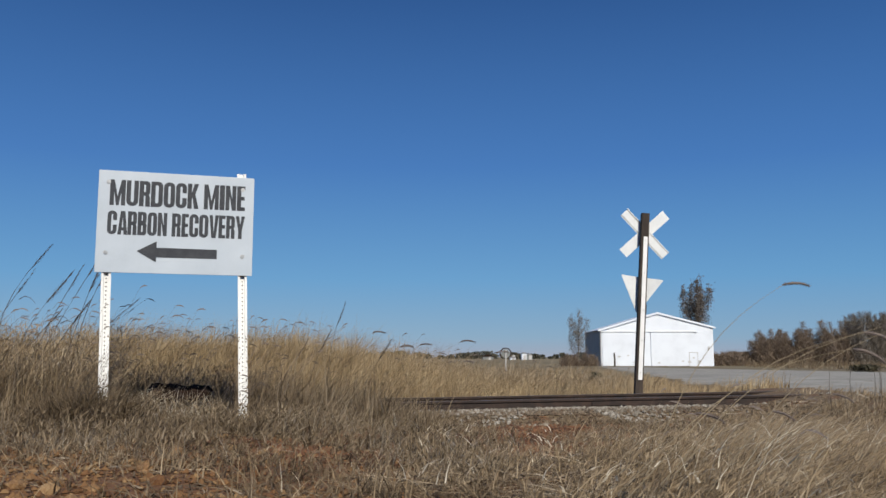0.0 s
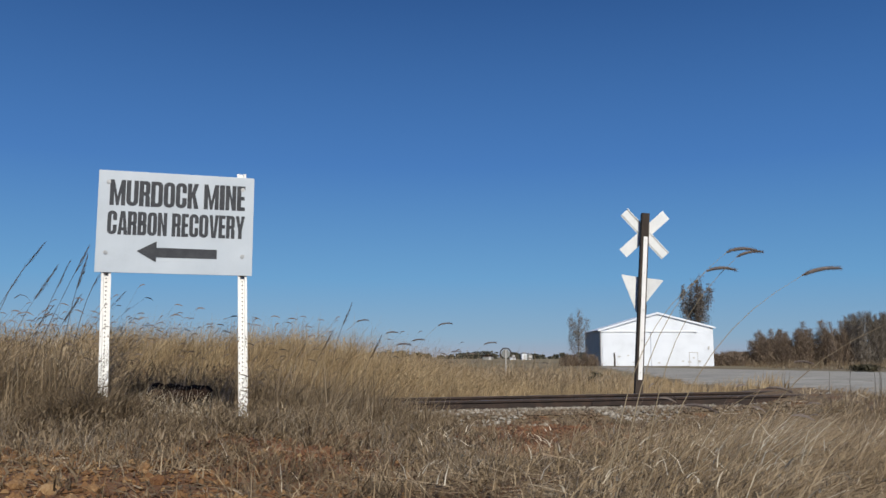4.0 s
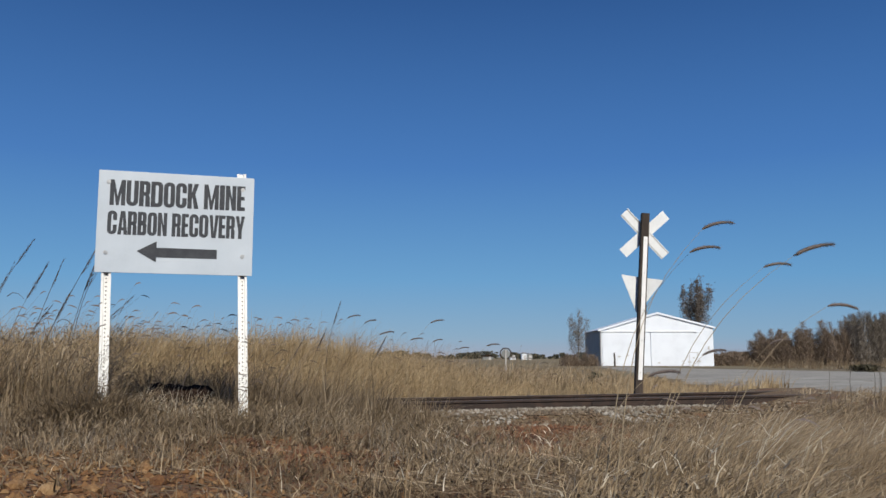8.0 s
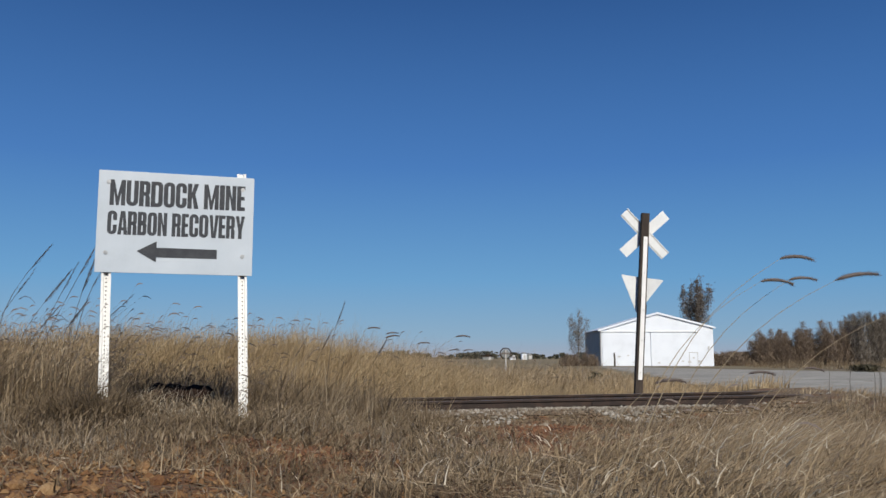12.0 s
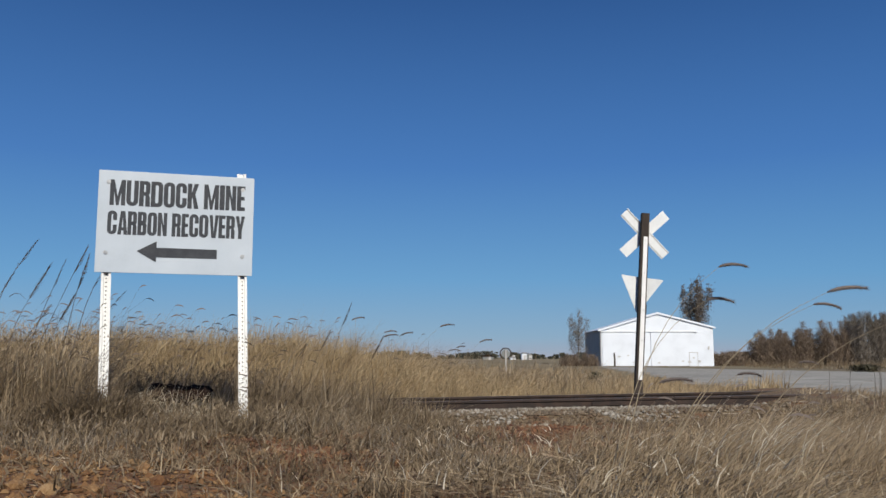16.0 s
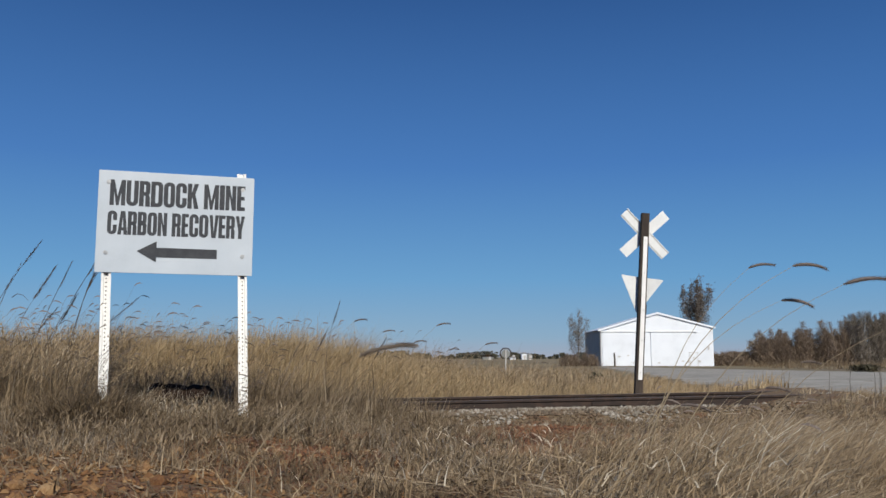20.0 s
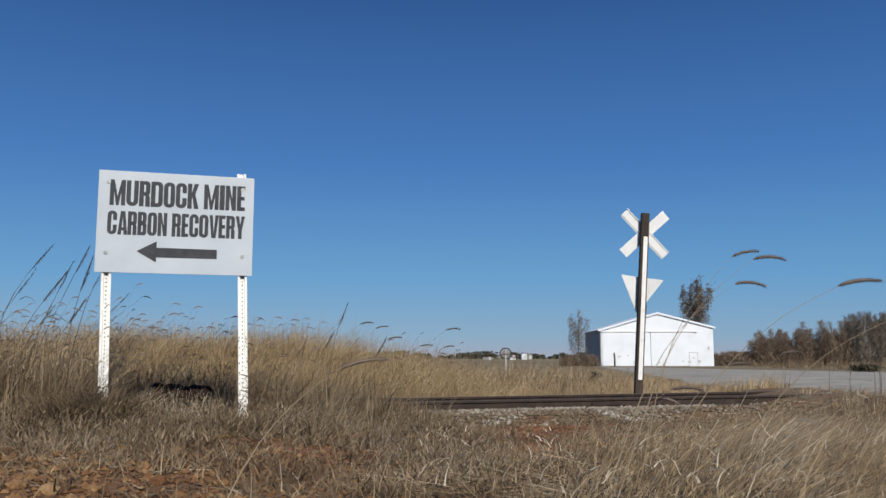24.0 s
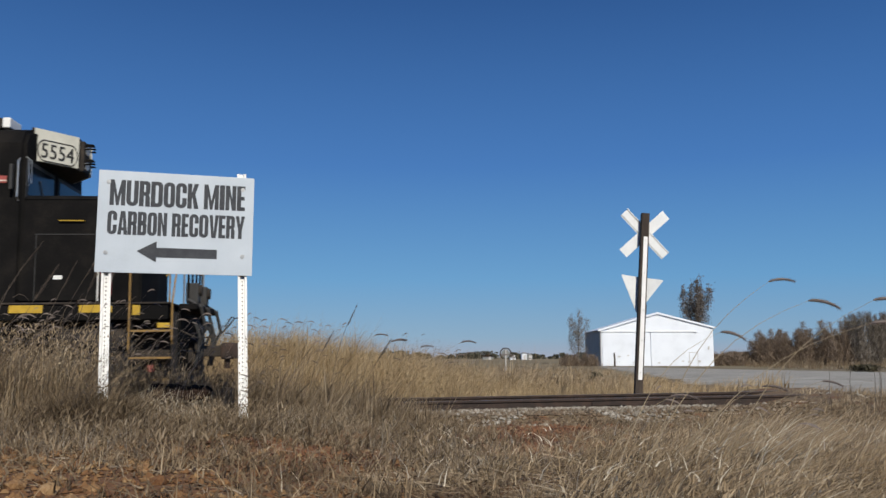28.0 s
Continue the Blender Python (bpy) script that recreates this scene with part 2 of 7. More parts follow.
BIRD_MAT = mix_material("black_plumage", [(0.010, 0.010, 0.012), (0.025, 0.025, 0.03)], scale=30, rough=0.7)

# ================= mesh helpers =================


def mesh_ob(name, verts, faces, material, smooth=False):
    me = bpy.data.meshes.new(name)
    me.from_pydata(verts, [], faces)
    me.materials.append(material)
    if smooth:
        me.polygons.foreach_set("use_smooth", [True] * len(me.polygons))
    me.update()
    return new(name, me)


def part(name, bm, material, parent=None, label="", smooth=False):
    me = bpy.data.meshes.new(name)
    bmesh.ops.recalc_face_normals(bm, faces=bm.faces)
    bm.to_mesh(me)
    bm.free()
    me.materials.append(material)
    if smooth:
        me.polygons.foreach_set("use_smooth", [True] * len(me.polygons))
    ob = new(name, me)
    if parent is not None:
        ob.parent = parent
    if label:
        tagged(ob, label)
    return ob


def thing(name, m, label, category, group="", kind=""):
    ob = new(name)
    ob.empty_display_size = 0.2
    ob.matrix_world = m
    return tagged(ob, label, category, group, kind)


def box(sx, sy, sz, at=(0, 0, 0), bevel=0.0, m=None, bm=None):
    """A box centred at 'at', bevelled, added to bm."""
    b = bmesh.new()
    bmesh.ops.create_cube(b, size=1.0)
    bmesh.ops.scale(b, vec=(sx, sy, sz), verts=b.verts)
    if bevel:
        bmesh.ops.bevel(b, geom=list(b.edges), offset=bevel, segments=2, affect="EDGES", profile=0.6)
    bmesh.ops.transform(b, matrix=Matrix.Translation(at) @ (m or Matrix()), verts=b.verts)
    if bm is None:
        return b
    return join(bm, b)


def join(bm, b):
    me = bpy.data.meshes.new("tmp")
    b.to_mesh(me)
    b.free()
    bm.from_mesh(me)
    bpy.data.meshes.remove(me)
    return bm


def rod(points, r, sides=8, r_end=None, bm=None):
    """A tube along points, tapering from r to r_end."""
    bm = bm or bmesh.new()
    pts = [Vector(p) for p in points]
    rings = []
    for i, p in enumerate(pts):
        d = (pts[min(i + 1, len(pts) - 1)] - pts[max(i - 1, 0)]).normalized()
        side = d.cross(Vector((0, 0, 1)) if abs(d.z) < 0.9 else Vector((1, 0, 0))).normalized()
        up = side.cross(d)
        rr = r[i] if isinstance(r, (list, tuple)) else r + ((r_end if r_end is not None else r) - r) * i / max(1, len(pts) - 1)
        rings.append([bm.verts.new(p + (side * math.cos(a) + up * math.sin(a)) * rr) for a in (2 * math.pi * k / sides for k in range(sides))])
    for a, b in zip(rings, rings[1:]):
        for k in range(sides):
            bm.faces.new((a[k], a[(k + 1) % sides], b[(k + 1) % sides], b[k]))
    bm.faces.new(list(reversed(rings[0])))
    bm.faces.new(rings[-1])
    return bm


def disc(r, depth, axis, at, sides=24, bm=None, r2=None):
    """A short cylinder along a unit axis, its middle at 'at'."""
    a = Vector(axis) * depth / 2
    return rod([Vector(at) - a, Vector(at) + a], r, sides, r2 if r2 is not None else r, bm)


def prism(outline, depth, bm=None, m=None):
    """A plate: outline of (x, z) points, extruded from y = 0 to y = depth."""
    b = bmesh.new()
    f = [b.verts.new((x, 0, z)) for x, z in outline]
    k = [b.verts.new((x, depth, z)) for x, z in outline]
    b.faces.new(f)
    b.faces.new(list(reversed(k)))
    for i in range(len(f)):
        j = (i + 1) % len(f)
        b.faces.new((f[j], f[i], k[i], k[j]))
    if m is not None:
        bmesh.ops.transform(b, matrix=m, verts=b.verts)
    return b if bm is None else join(bm, b)


def words(text, width, height, depth=0.002, bold=0.0, spread=0.0, gap=1.0):
    """Letters as a mesh that fills width x height in the x-z plane, facing -y, from the origin at its lower left; spread thickens the strokes."""
    cu = bpy.data.curves.new("letters", "FONT")
    cu.body, cu.size, cu.offset, cu.extrude, cu.resolution_u, cu.space_character = text, 1.0, bold, 0.0, 4, gap
    ob = bpy.data.objects.new("letters", cu)
    scene.collection.objects.link(ob)
    me = bpy.data.meshes.new_from_object(ob)
    bm = bmesh.new()
    shifts = [(a * spread, b * spread * 0.4) for a in (-1, -0.34, 0.34, 1) for b in (-1, 1)] if spread else [(0, 0)]
    for k, (a, b) in enumerate(shifts):
        start = len(bm.verts)
        bm.from_mesh(me)
        bm.verts.ensure_lookup_table()
        for v in bm.verts[start:]:
            v.co.x += a
            v.co.y += b
            v.co.z = k * 0.0002
    bpy.data.objects.remove(ob)
    bpy.data.curves.remove(cu)
    bpy.data.meshes.remove(me)
    xs, ys = [v.co.x for v in bm.verts], [v.co.y for v in bm.verts]
    x0, y0, sx, sy = min(xs), min(ys), width / (max(xs) - min(xs)), height / (max(ys) - min(ys))
    for v in bm.verts:
        v.co = ((v.co.x - x0) * sx, -v.co.z, (v.co.y - y0) * sy)
    top = bmesh.ops.extrude_face_region(bm, geom=list(bm.faces))
    bmesh.ops.translate(bm, vec=(0, -depth, 0), verts=[g for g in top["geom"] if isinstance(g, bmesh.types.BMVert)])
    return bm

# ================= ground =================
THETA = radians(6.0)
GRADE = 0.0135
TRACK_Y, RAIL_Z = 15.92, -0.275      # the track's centre line and rail top where it passes x = 0
CT, ST = math.cos(THETA), math.sin(THETA)


def smooth(a, b, v):
    t = np.clip((v - a) / (b - a), 0, 1)
    return t * t * (3 - 2 * t)


def rail_z(x):
    return RAIL_Z + GRADE * np.clip(x, -60, 12)


def off_track(x, y):
    """Distance from the track's centre line, negative on the camera's side."""
    return (y - TRACK_Y) * CT - x * ST


def ground_z(x, y):
    x, y = np.asarray(x, float), np.asarray(y, float)
    v = off_track(x, y)
    rz = rail_z(x)
    left = -0.5 * smooth(7.2, 12.6, y)
    right = -0.02 - 0.14 * smooth(3.0, 6.5, y) - 0.36 * smooth(5.5, 12.5, y)
    w = smooth(-2.2, 0.2, x)
    near = left * (1 - w) + right * w
    # the crossing's approach lifts the ground where the road meets the rails
    cross = smooth(5.3, 6.9, x) * (1 - smooth(1.7, 6, np.abs(v)))
    bed = rz - 0.18
    toe = rz - 0.34
    far = -0.62 - 0.18 * smooth(10, 90, v) + 1.0 * (1 - smooth(-4.4, 2.0, x)) * smooth(2.4, 5.5, v) * (1 - smooth(9, 22, v))
    z = np.where(v < 0, near + (toe - near) * smooth(-4.2, -2.2, v), far + (toe - far) * (1 - smooth(2.2, 5.0, v)))
    z = z + (bed - z) * (1 - smooth(1.35, 2.1, np.abs(v)))
    z = z * (1 - cross) + (rz + 0.012) * cross
    bumps = 0.035 * np.sin(1.7 * x + 0.6 * y) * np.sin(1.3 * y - 0.5 * x) + 0.018 * np.sin(4.1 * x + 1.0) * np.sin(3.7 * y)
    return z + bumps * (1 - smooth(30, 60, np.abs(y))) * smooth(1.8, 3.0, np.abs(v)) * (1 - cross)


def spaced(lo, hi, step, reach, grow=1.35):
    mid = list(np.arange(lo, hi + step / 2, step))
    out, d = [], step
    p = hi
    while p < reach:
        d *= grow
        p += d
        out.append(p)
    back, d, p = [], step, lo
    while p > -reach:
        d *= grow
        p -= d
        back.append(p)
    return np.array(back[::-1] + mid + out)


def grid_sheet(name, xs, ys, zfun, material, keep=None):
    gx, gy = np.meshgrid(xs, ys)
    gz = zfun(gx, gy)
    nx, ny = len(xs), len(ys)
    v = np.stack([gx.ravel(), gy.ravel(), gz.ravel()], 1)
    i = np.arange(nx - 1)[None, :] + nx * np.arange(ny - 1)[:, None]
    f = np.stack([i, i + 1, i + 1 + nx, i + nx], -1).reshape(-1, 4)
    if keep is not None:
        c = v[f].mean(1)
        f = f[keep(c[:, 0], c[:, 1])]
    ob = mesh_ob(name, v.tolist(), f.tolist(), material, smooth=True)
    return ob


ground = tagged(grid_sheet("ground", spaced(-14, 16, 0.25, 3500), spaced(0, 32, 0.25, 3500), ground_z, EARTH), "brown dry earth and thatch with bare orange clay", "ground", kind="structure")


def lot_left(y):
    return 8.2 + (y - 19.0) * 0.125 - 1.3 * np.exp(-((y - 16.5) / 4.0) ** 2) + 0.35 * np.sin(y * 0.45) + 0.2 * np.sin(y * 1.3)


def road_z(x, y):
    """The gravel thins out into the ground along its edges."""
    return ground_z(x, y) - 0.03 + 0.06 * np.minimum(smooth(0.1, 1.3, x - lot_left(y)), smooth(13.6, 14.8, y))


def lot_edge(x, y):
    # pale gravel lot and road: right of a line that runs from the crossing to the shed, in front of its doors
    left = lot_left(y)
    top = 56 + (x - 30) * -0.4 + 3.9 * np.clip((37 - x), -5, 13)
    return (x > left) & ((y > 16.0) | ((x > 7.2) & (y > 13.6))) & (y < np.minimum(118, np.maximum(top, 46))) & (x < 46)


road = tagged(grid_sheet("road", np.arange(6.5, 46, 0.5), np.arange(11.5, 119, 0.5), road_z, GRAVEL, lot_edge), "pale grey gravel road and yard beyond the rails", "road", kind="structure")

# ================= railway track =================
TRACK_M = Matrix.Translation((0, TRACK_Y, RAIL_Z)) @ Matrix.Rotation(THETA, 4, "Z") @ Matrix.Rotation(-math.atan(GRADE), 4, "Y")


def track():
    t = thing("railway_track", TRACK_M, "rusty single railway track on dark wooden ties in ballast", "railway track", kind="structure")
    prof = [(-0.075, -0.172), (0.075, -0.172), (0.075, -0.158), (0.012, -0.135), (0.010, -0.05), (0.036, -0.035), (0.036, -0.006), (0.028, 0.0), (-0.028, 0.0), (-0.036, -0.006), (-0.036, -0.035), (-0.010, -0.05), (-0.012, -0.135), (-0.075, -0.158)]
    for v in (-0.7535, 0.7535):
        bm = bmesh.new()
        rings = [[bm.verts.new((u, v + a, b)) for a, b in prof] for u in (-45, -20, -8, 0, 4, 7.6)]
        for p, q in zip(rings, rings[1:]):
            for k in range(len(prof)):
                bm.faces.new((p[k], p[(k + 1) % len(prof)], q[(k + 1) % len(prof)], q[k]))
        bm.faces.new(rings[0])
        bm.faces.new(rings[-1])
        rail = part("rail", bm, RUST, t, "rusty steel rail")
        part("rail_head", box(52, 0.05, 0.004, (-18.6, v, 0.001)), RAIL_TOP, rail)
        for u in (-3.2, 2.9):
            part("joint_bar", box(0.62, 0.03, 0.075, (u, v - 0.03, -0.09), 0.006), RUST, rail)
    tie = part("tie", box(0.22, 2.6, 0.17, (0, 0, 0), 0.015), TIE_WOOD, t)
    rnd = random.Random(3)
    u = -24.0
    tie.location = (u, 0, -0.262)
    while u < 5.8:
        u += 0.52
        k = new("tie", tie.data)
        k.parent = t
        k.location = (u + rnd.uniform(-0.03, 0.03), rnd.uniform(-0.05, 0.05), -0.262 + rnd.uniform(-0.012, 0.008))
        k.rotation_euler = (0, 0, rnd.uniform(-0.02, 0.02))
    return t


track()


def stone_mesh(seed, size):
    rnd = random.Random(seed)
    bm = bmesh.new()
    bmesh.ops.create_icosphere(bm, subdivisions=1, radius=size / 2)
    sx, sy, sz = rnd.uniform(0.8, 1.3), rnd.uniform(0.7, 1.1), rnd.uniform(0.5, 0.8)
    for v in bm.verts:
        k = rnd.uniform(0.78, 1.15)
        v.co = Vector((v.co.x * sx * k, v.co.y * sy * k, v.co.z * sz * k))
    me = bpy.data.meshes.new("stone")
    bm.to_mesh(me)
    bm.free()
    return me


def stone_field(name, xs, ys, sizes, material, label, seed):
    """Many loose stones in one mesh, each a small cut block of its own."""
    rng = np.random.default_rng(seed)
    base = np.array([(1, 0, 0), (-0.9, 0.1, 0), (0.1, 1, 0), (0, -0.95, 0.05), (0.1, 0.05, 0.75), (0, 0, -0.7)], float)
    tri = np.array([(0, 2, 4), (2, 1, 4), (1, 3, 4), (3, 0, 4), (2, 0, 5), (1, 2, 5), (3, 1, 5), (0, 3, 5)])
    n = len(xs)
    zs = ground_z(xs, ys)
    v = base[None] * (1 + rng.uniform(-0.35, 0.35, (n, 6, 3))) * (sizes / 2)[:, None, None]
    a = rng.uniform(0, 6.28, n)
    c, s = np.cos(a)[:, None], np.sin(a)[:, None]
    p = np.stack([v[..., 0] * c - v[..., 1] * s + xs[:, None], v[..., 0] * s + v[..., 1] * c + ys[:, None], v[..., 2] + zs[:, None] + sizes[:, None] * 0.12], -1)
    f = (tri[None] + 6 * np.arange(n)[:, None, None]).reshape(-1, 3)
    return tagged(mesh_ob(name, p.reshape(-1, 3).tolist(), f.tolist(), material), label, "gravel", kind="stuff")


BALLAST_MIX = straw_material("ballast_mix", [(0.05, 0.036, 0.024), (0.10, 0.076, 0.052), (0.17, 0.135, 0.098), (0.33, 0.29, 0.235)], rough=0.9, through_light=0.0)
SHOULDER_MIX = straw_material("shoulder_mix", [(0.045, 0.026, 0.015), (0.10, 0.066, 0.04), (0.16, 0.118, 0.078), (0.36, 0.32, 0.26)], rough=0.95, through_light=0.0)
BALLAST_PALE = straw_material("ballast_pale", [(0.10, 0.083, 0.062), (0.22, 0.195, 0.158), (0.41, 0.385, 0.345)], rough=0.9, through_light=0.0)
CLAY_MIX = straw_material("clay_stone_mix", [(0.085, 0.036, 0.013), (0.14, 0.066, 0.025), (0.19, 0.105, 0.043), (0.30, 0.205, 0.10)], rough=0.9, through_light=0.0)


def ballast():
    rng = np.random.default_rng(5)
    n = 6500
    u = np.where(rng.random(n) < 0.8, rng.normal(1.6, 1.5, n), rng.uniform(-14, 5.0, n))
    v = np.where(rng.random(n) < 0.6, -0.85 - 0.75 * rng.random(n) ** 1.3, rng.uniform(-0.6, 2.3, n))
    xs, ys = u * CT - v * ST, TRACK_Y + u * ST + v * CT
    stone_field("ballast", xs, ys, rng.uniform(0.035, 0.085, n), BALLAST_MIX, "brown and grey crushed stone ballast along the rails", 6)
    n = 4200
    u, v = rng.uniform(-1.2, 6.0, n), -1.2 - 2.0 * rng.random(n) ** 1.2
    xs, ys = u * CT - v * ST, TRACK_Y + u * ST + v * CT
    stone_field("ballast", xs, ys, 0.02 + 0.085 * rng.random(n) ** 2.2, SHOULDER_MIX, "brown dirt lumps and stray stones on the track shoulder", 16)
    n = 1500
    u = rng.normal(2.2, 1.1, n)
    v = -0.88 - 1.35 * rng.random(n) ** 1.7 * (0.55 + 0.45 * np.sin(u * 2.3 + 0.5))
    xs, ys = u * CT - v * ST, TRACK_Y + u * ST + v * CT
    stone_field("ballast", xs, ys, rng.uniform(0.045, 0.115, n), BALLAST_PALE, "pale grey crushed stone on the shoulder of the track", 7)


ballast()


def clay_gravel():
    rng = np.random.default_rng(8)
    n = 5200
    ys = 2.4 + 3.6 * rng.random(n) ** 1.3
    xs = (-0.62 + 0.58 * rng.random(n) ** 1.3) * ys
    sizes = 0.008 + 0.045 * rng.random(n) ** 3
    stone_field("clay_gravel", xs, ys, sizes, CLAY_MIX, "small orange and tan clay stones on bare soil", 9)
    shapes = [stone_mesh(20 + k, 1.0) for k in range(5)]
    for me in shapes:
        me.materials.append(CLAYSTONE)
    rnd = random.Random(12)
    for k in range(75):
        y = 2.7 + 2.6 * rnd.random() ** 1.5
        x = (-0.58 + 0.46 * rnd.random() ** 1.4) * y
        s = rnd.uniform(0.035, 0.085)
        ob = new("stone", shapes[k % 5])
        ob.parent = ground
        ob.matrix_basis = Matrix.Translation((x, y, float(ground_z(x, y)) + s * 0.16)) @ Matrix.Rotation(rnd.uniform(0, 6.28), 4, "Z") @ Matrix.Diagonal((s, s, s, 1))


clay_gravel()


def clods():
    """Crumbled lumps of brown and reddish earth on the slope down to the rails."""
    rng = np.random.default_rng(14)
    n = 2600
    ys = 5.8 + 7.4 * rng.random(n)
    xs = rng.uniform(-0.16, 0.62, n) * ys
    k = off_track(xs, ys) < -1.9
    xs, ys = xs[k], ys[k]
    stone_field("earth_clods", xs, ys, 0.02 + 0.11 * rng.random(len(xs)) ** 3, CLOD_MIX, "crumbled brown and reddish clods of earth", 15)
    # broken red clay where the grass has washed away
    n = 2400
    ys = 5.6 + 7.8 * rng.random(n) ** 0.8
    xs = (0.115 + 0.055 * rng.normal(0, 1, n)) * ys
    k = off_track(xs, ys) < -2.0
    stone_field("clay_clods", xs[k], ys[k], 0.02 + 0.085 * rng.random(n)[k] ** 2, RED_CLOD, "washed-out lumps of dark red clay", 17)
    n = 700
    xs, ys = rng.normal(-0.72, 0.26, n), rng.normal(5.0, 0.3, n)
    stone_field("clay_clods", xs, ys, 0.012 + 0.045 * rng.random(n) ** 2, RED_CLOD, "dark red clay lumps in a bare spot", 18)


RED_CLOD = straw_material("red_clod", [(0.035, 0.014, 0.007), (0.085, 0.034, 0.016), (0.15, 0.068, 0.032), (0.21, 0.12, 0.065)], rough=0.95, through_light=0.0)
CLOD_MIX = straw_material("clod_mix", [(0.05, 0.026, 0.014), (0.11, 0.055, 0.028), (0.17, 0.095, 0.05), (0.23, 0.16, 0.10)], rough=0.95, through_light=0.0)
clods()

# ================= the mine sign =================
SIGN_M = Matrix.Translation((-2.615, 6.35, 1.126)) @ Matrix.Rotation(math.atan2(0.33, 1.108), 4, "Z")
SW, SH = 1.156, 0.788


def channel_post(height, m, parent, seed):
    """A flanged U-channel post with a row of punched holes, open side away from the face."""
    w, d, t, fl = 0.036, 0.026, 0.004, 0.017
    outline = [(-w / 2 - fl, 0.0), (-w / 2 - fl, t), (-w / 2 - t, t), (-w / 2, d), (w / 2, d), (w / 2 + t, t), (w / 2 + fl, t), (w / 2 + fl, 0.0), (w / 2 - t * 0.2, 0.0), (w / 2 - t, d - t), (-w / 2 + t, d - t), (-w / 2 + t * 0.2, 0.0)]
    bm = bmesh.new()
    lo = [bm.verts.new((x, y, 0)) for x, y in outline]
    hi = [bm.verts.new((x, y, height)) for x, y in outline]
    for i in range(len(outline)):
        j = (i + 1) % len(outline)
        bm.faces.new((lo[i], lo[j], hi[j], hi[i]))
    bm.faces.new(lo[::-1])
    bm.faces.new(hi)
    bmesh.ops.transform(bm, matrix=m, verts=bm.verts)
    post = part("post", bm, POST_STEEL, parent, "white flanged channel post with punched holes")
    rnd = random.Random(seed + 40)
    b = bmesh.new()
    for k in range(70):
        x = rnd.choice((-1, 1)) * (w / 2 + rnd.uniform(0.002, fl - 0.002))
        z, r = 0.05 + 0.75 * rnd.random() ** 1.8, rnd.uniform(0.002, 0.006)
        prism([(x + r * math.cos(a + 0.5) * rnd.uniform(0.6, 1.2), z + 1.6 * r * math.sin(a + 0.5) * rnd.uniform(0.6, 1.2)) for a in (0, 1.25, 2.5, 3.75, 5.0)], 0.0012, b, Matrix.Translation((0, -0.0011, 0)))
    bmesh.ops.transform(b, matrix=m, verts=b.verts)
    tagged(part("mud_flecks", b, MUD, post), "ochre mud flecks near the ground", kind="stuff")
    hole = None
    z = 0.12
    while z < height - 0.01:
        if hole is None:
            b = disc(0.0055, 0.003, (0, 1, 0), (0, 0, 0), 8)
            hole = part("hole", b, HOLE_DARK, post)
            first = hole
        else:
            first = new("hole", hole.data)
            first.parent = post
        first.matrix_basis = m @ Matrix.Translation((0, d - t - 0.001, z))
        z += 0.0315
    return post


# widths of the heavy condensed capitals
WIDE = {"M": 81, "U": 64, "R": 58, "D": 64, "O": 61, "C": 60, "K": 61, "I": 31, "N": 60, "E": 47, " ": 24, "A": 58, "B": 58, "V": 58, "Y": 58}


def corner(cx, cz, rx, rz, a0, a1, n=6):
    return [(cx + rx * math.cos(radians(a0 + (a1 - a0) * k / n)), cz + rz * math.sin(radians(a0 + (a1 - a0) * k / n))) for k in range(n + 1)]


def ribbon(outer, inner, closed=False):
    """The quads between two outlines that run side by side."""
    n = len(outer)
    return [[outer[k], outer[(k + 1) % n], inner[(k + 1) % n], inner[k]] for k in range(n if closed else n - 1)]


def rect(x0, z0, x1, z1):
    return [[(x0, z0), (x1, z0), (x1, z1), (x0, z1)]]


def bowl(x0, x1, z0, z1, s, t):
    """The right-hand bow of a D, R or B, from the stem's edge at x0."""
    r = min((z1 - z0) / 2, (x1 - x0) * 0.62)
    ri = max(r - t * 0.85, 0.001)
    out = [(x0, z1)] + corner(x1 - r, z1 - r, r, r, 90, 0) + corner(x1 - r, z0 + r, r, r, 0, -90) + [(x0, z0)]
    x2 = x1 - s
    rx = min(ri, max(x2 - x0, 0.001) * 0.9)
    inn = [(x0, z1 - t)] + corner(x2 - rx, z1 - t - ri, rx, ri, 90, 0) + corner(x2 - rx, z0 + t + ri, rx, ri, 0, -90) + [(x0, z0 + t)]
    return ribbon(out, inn)


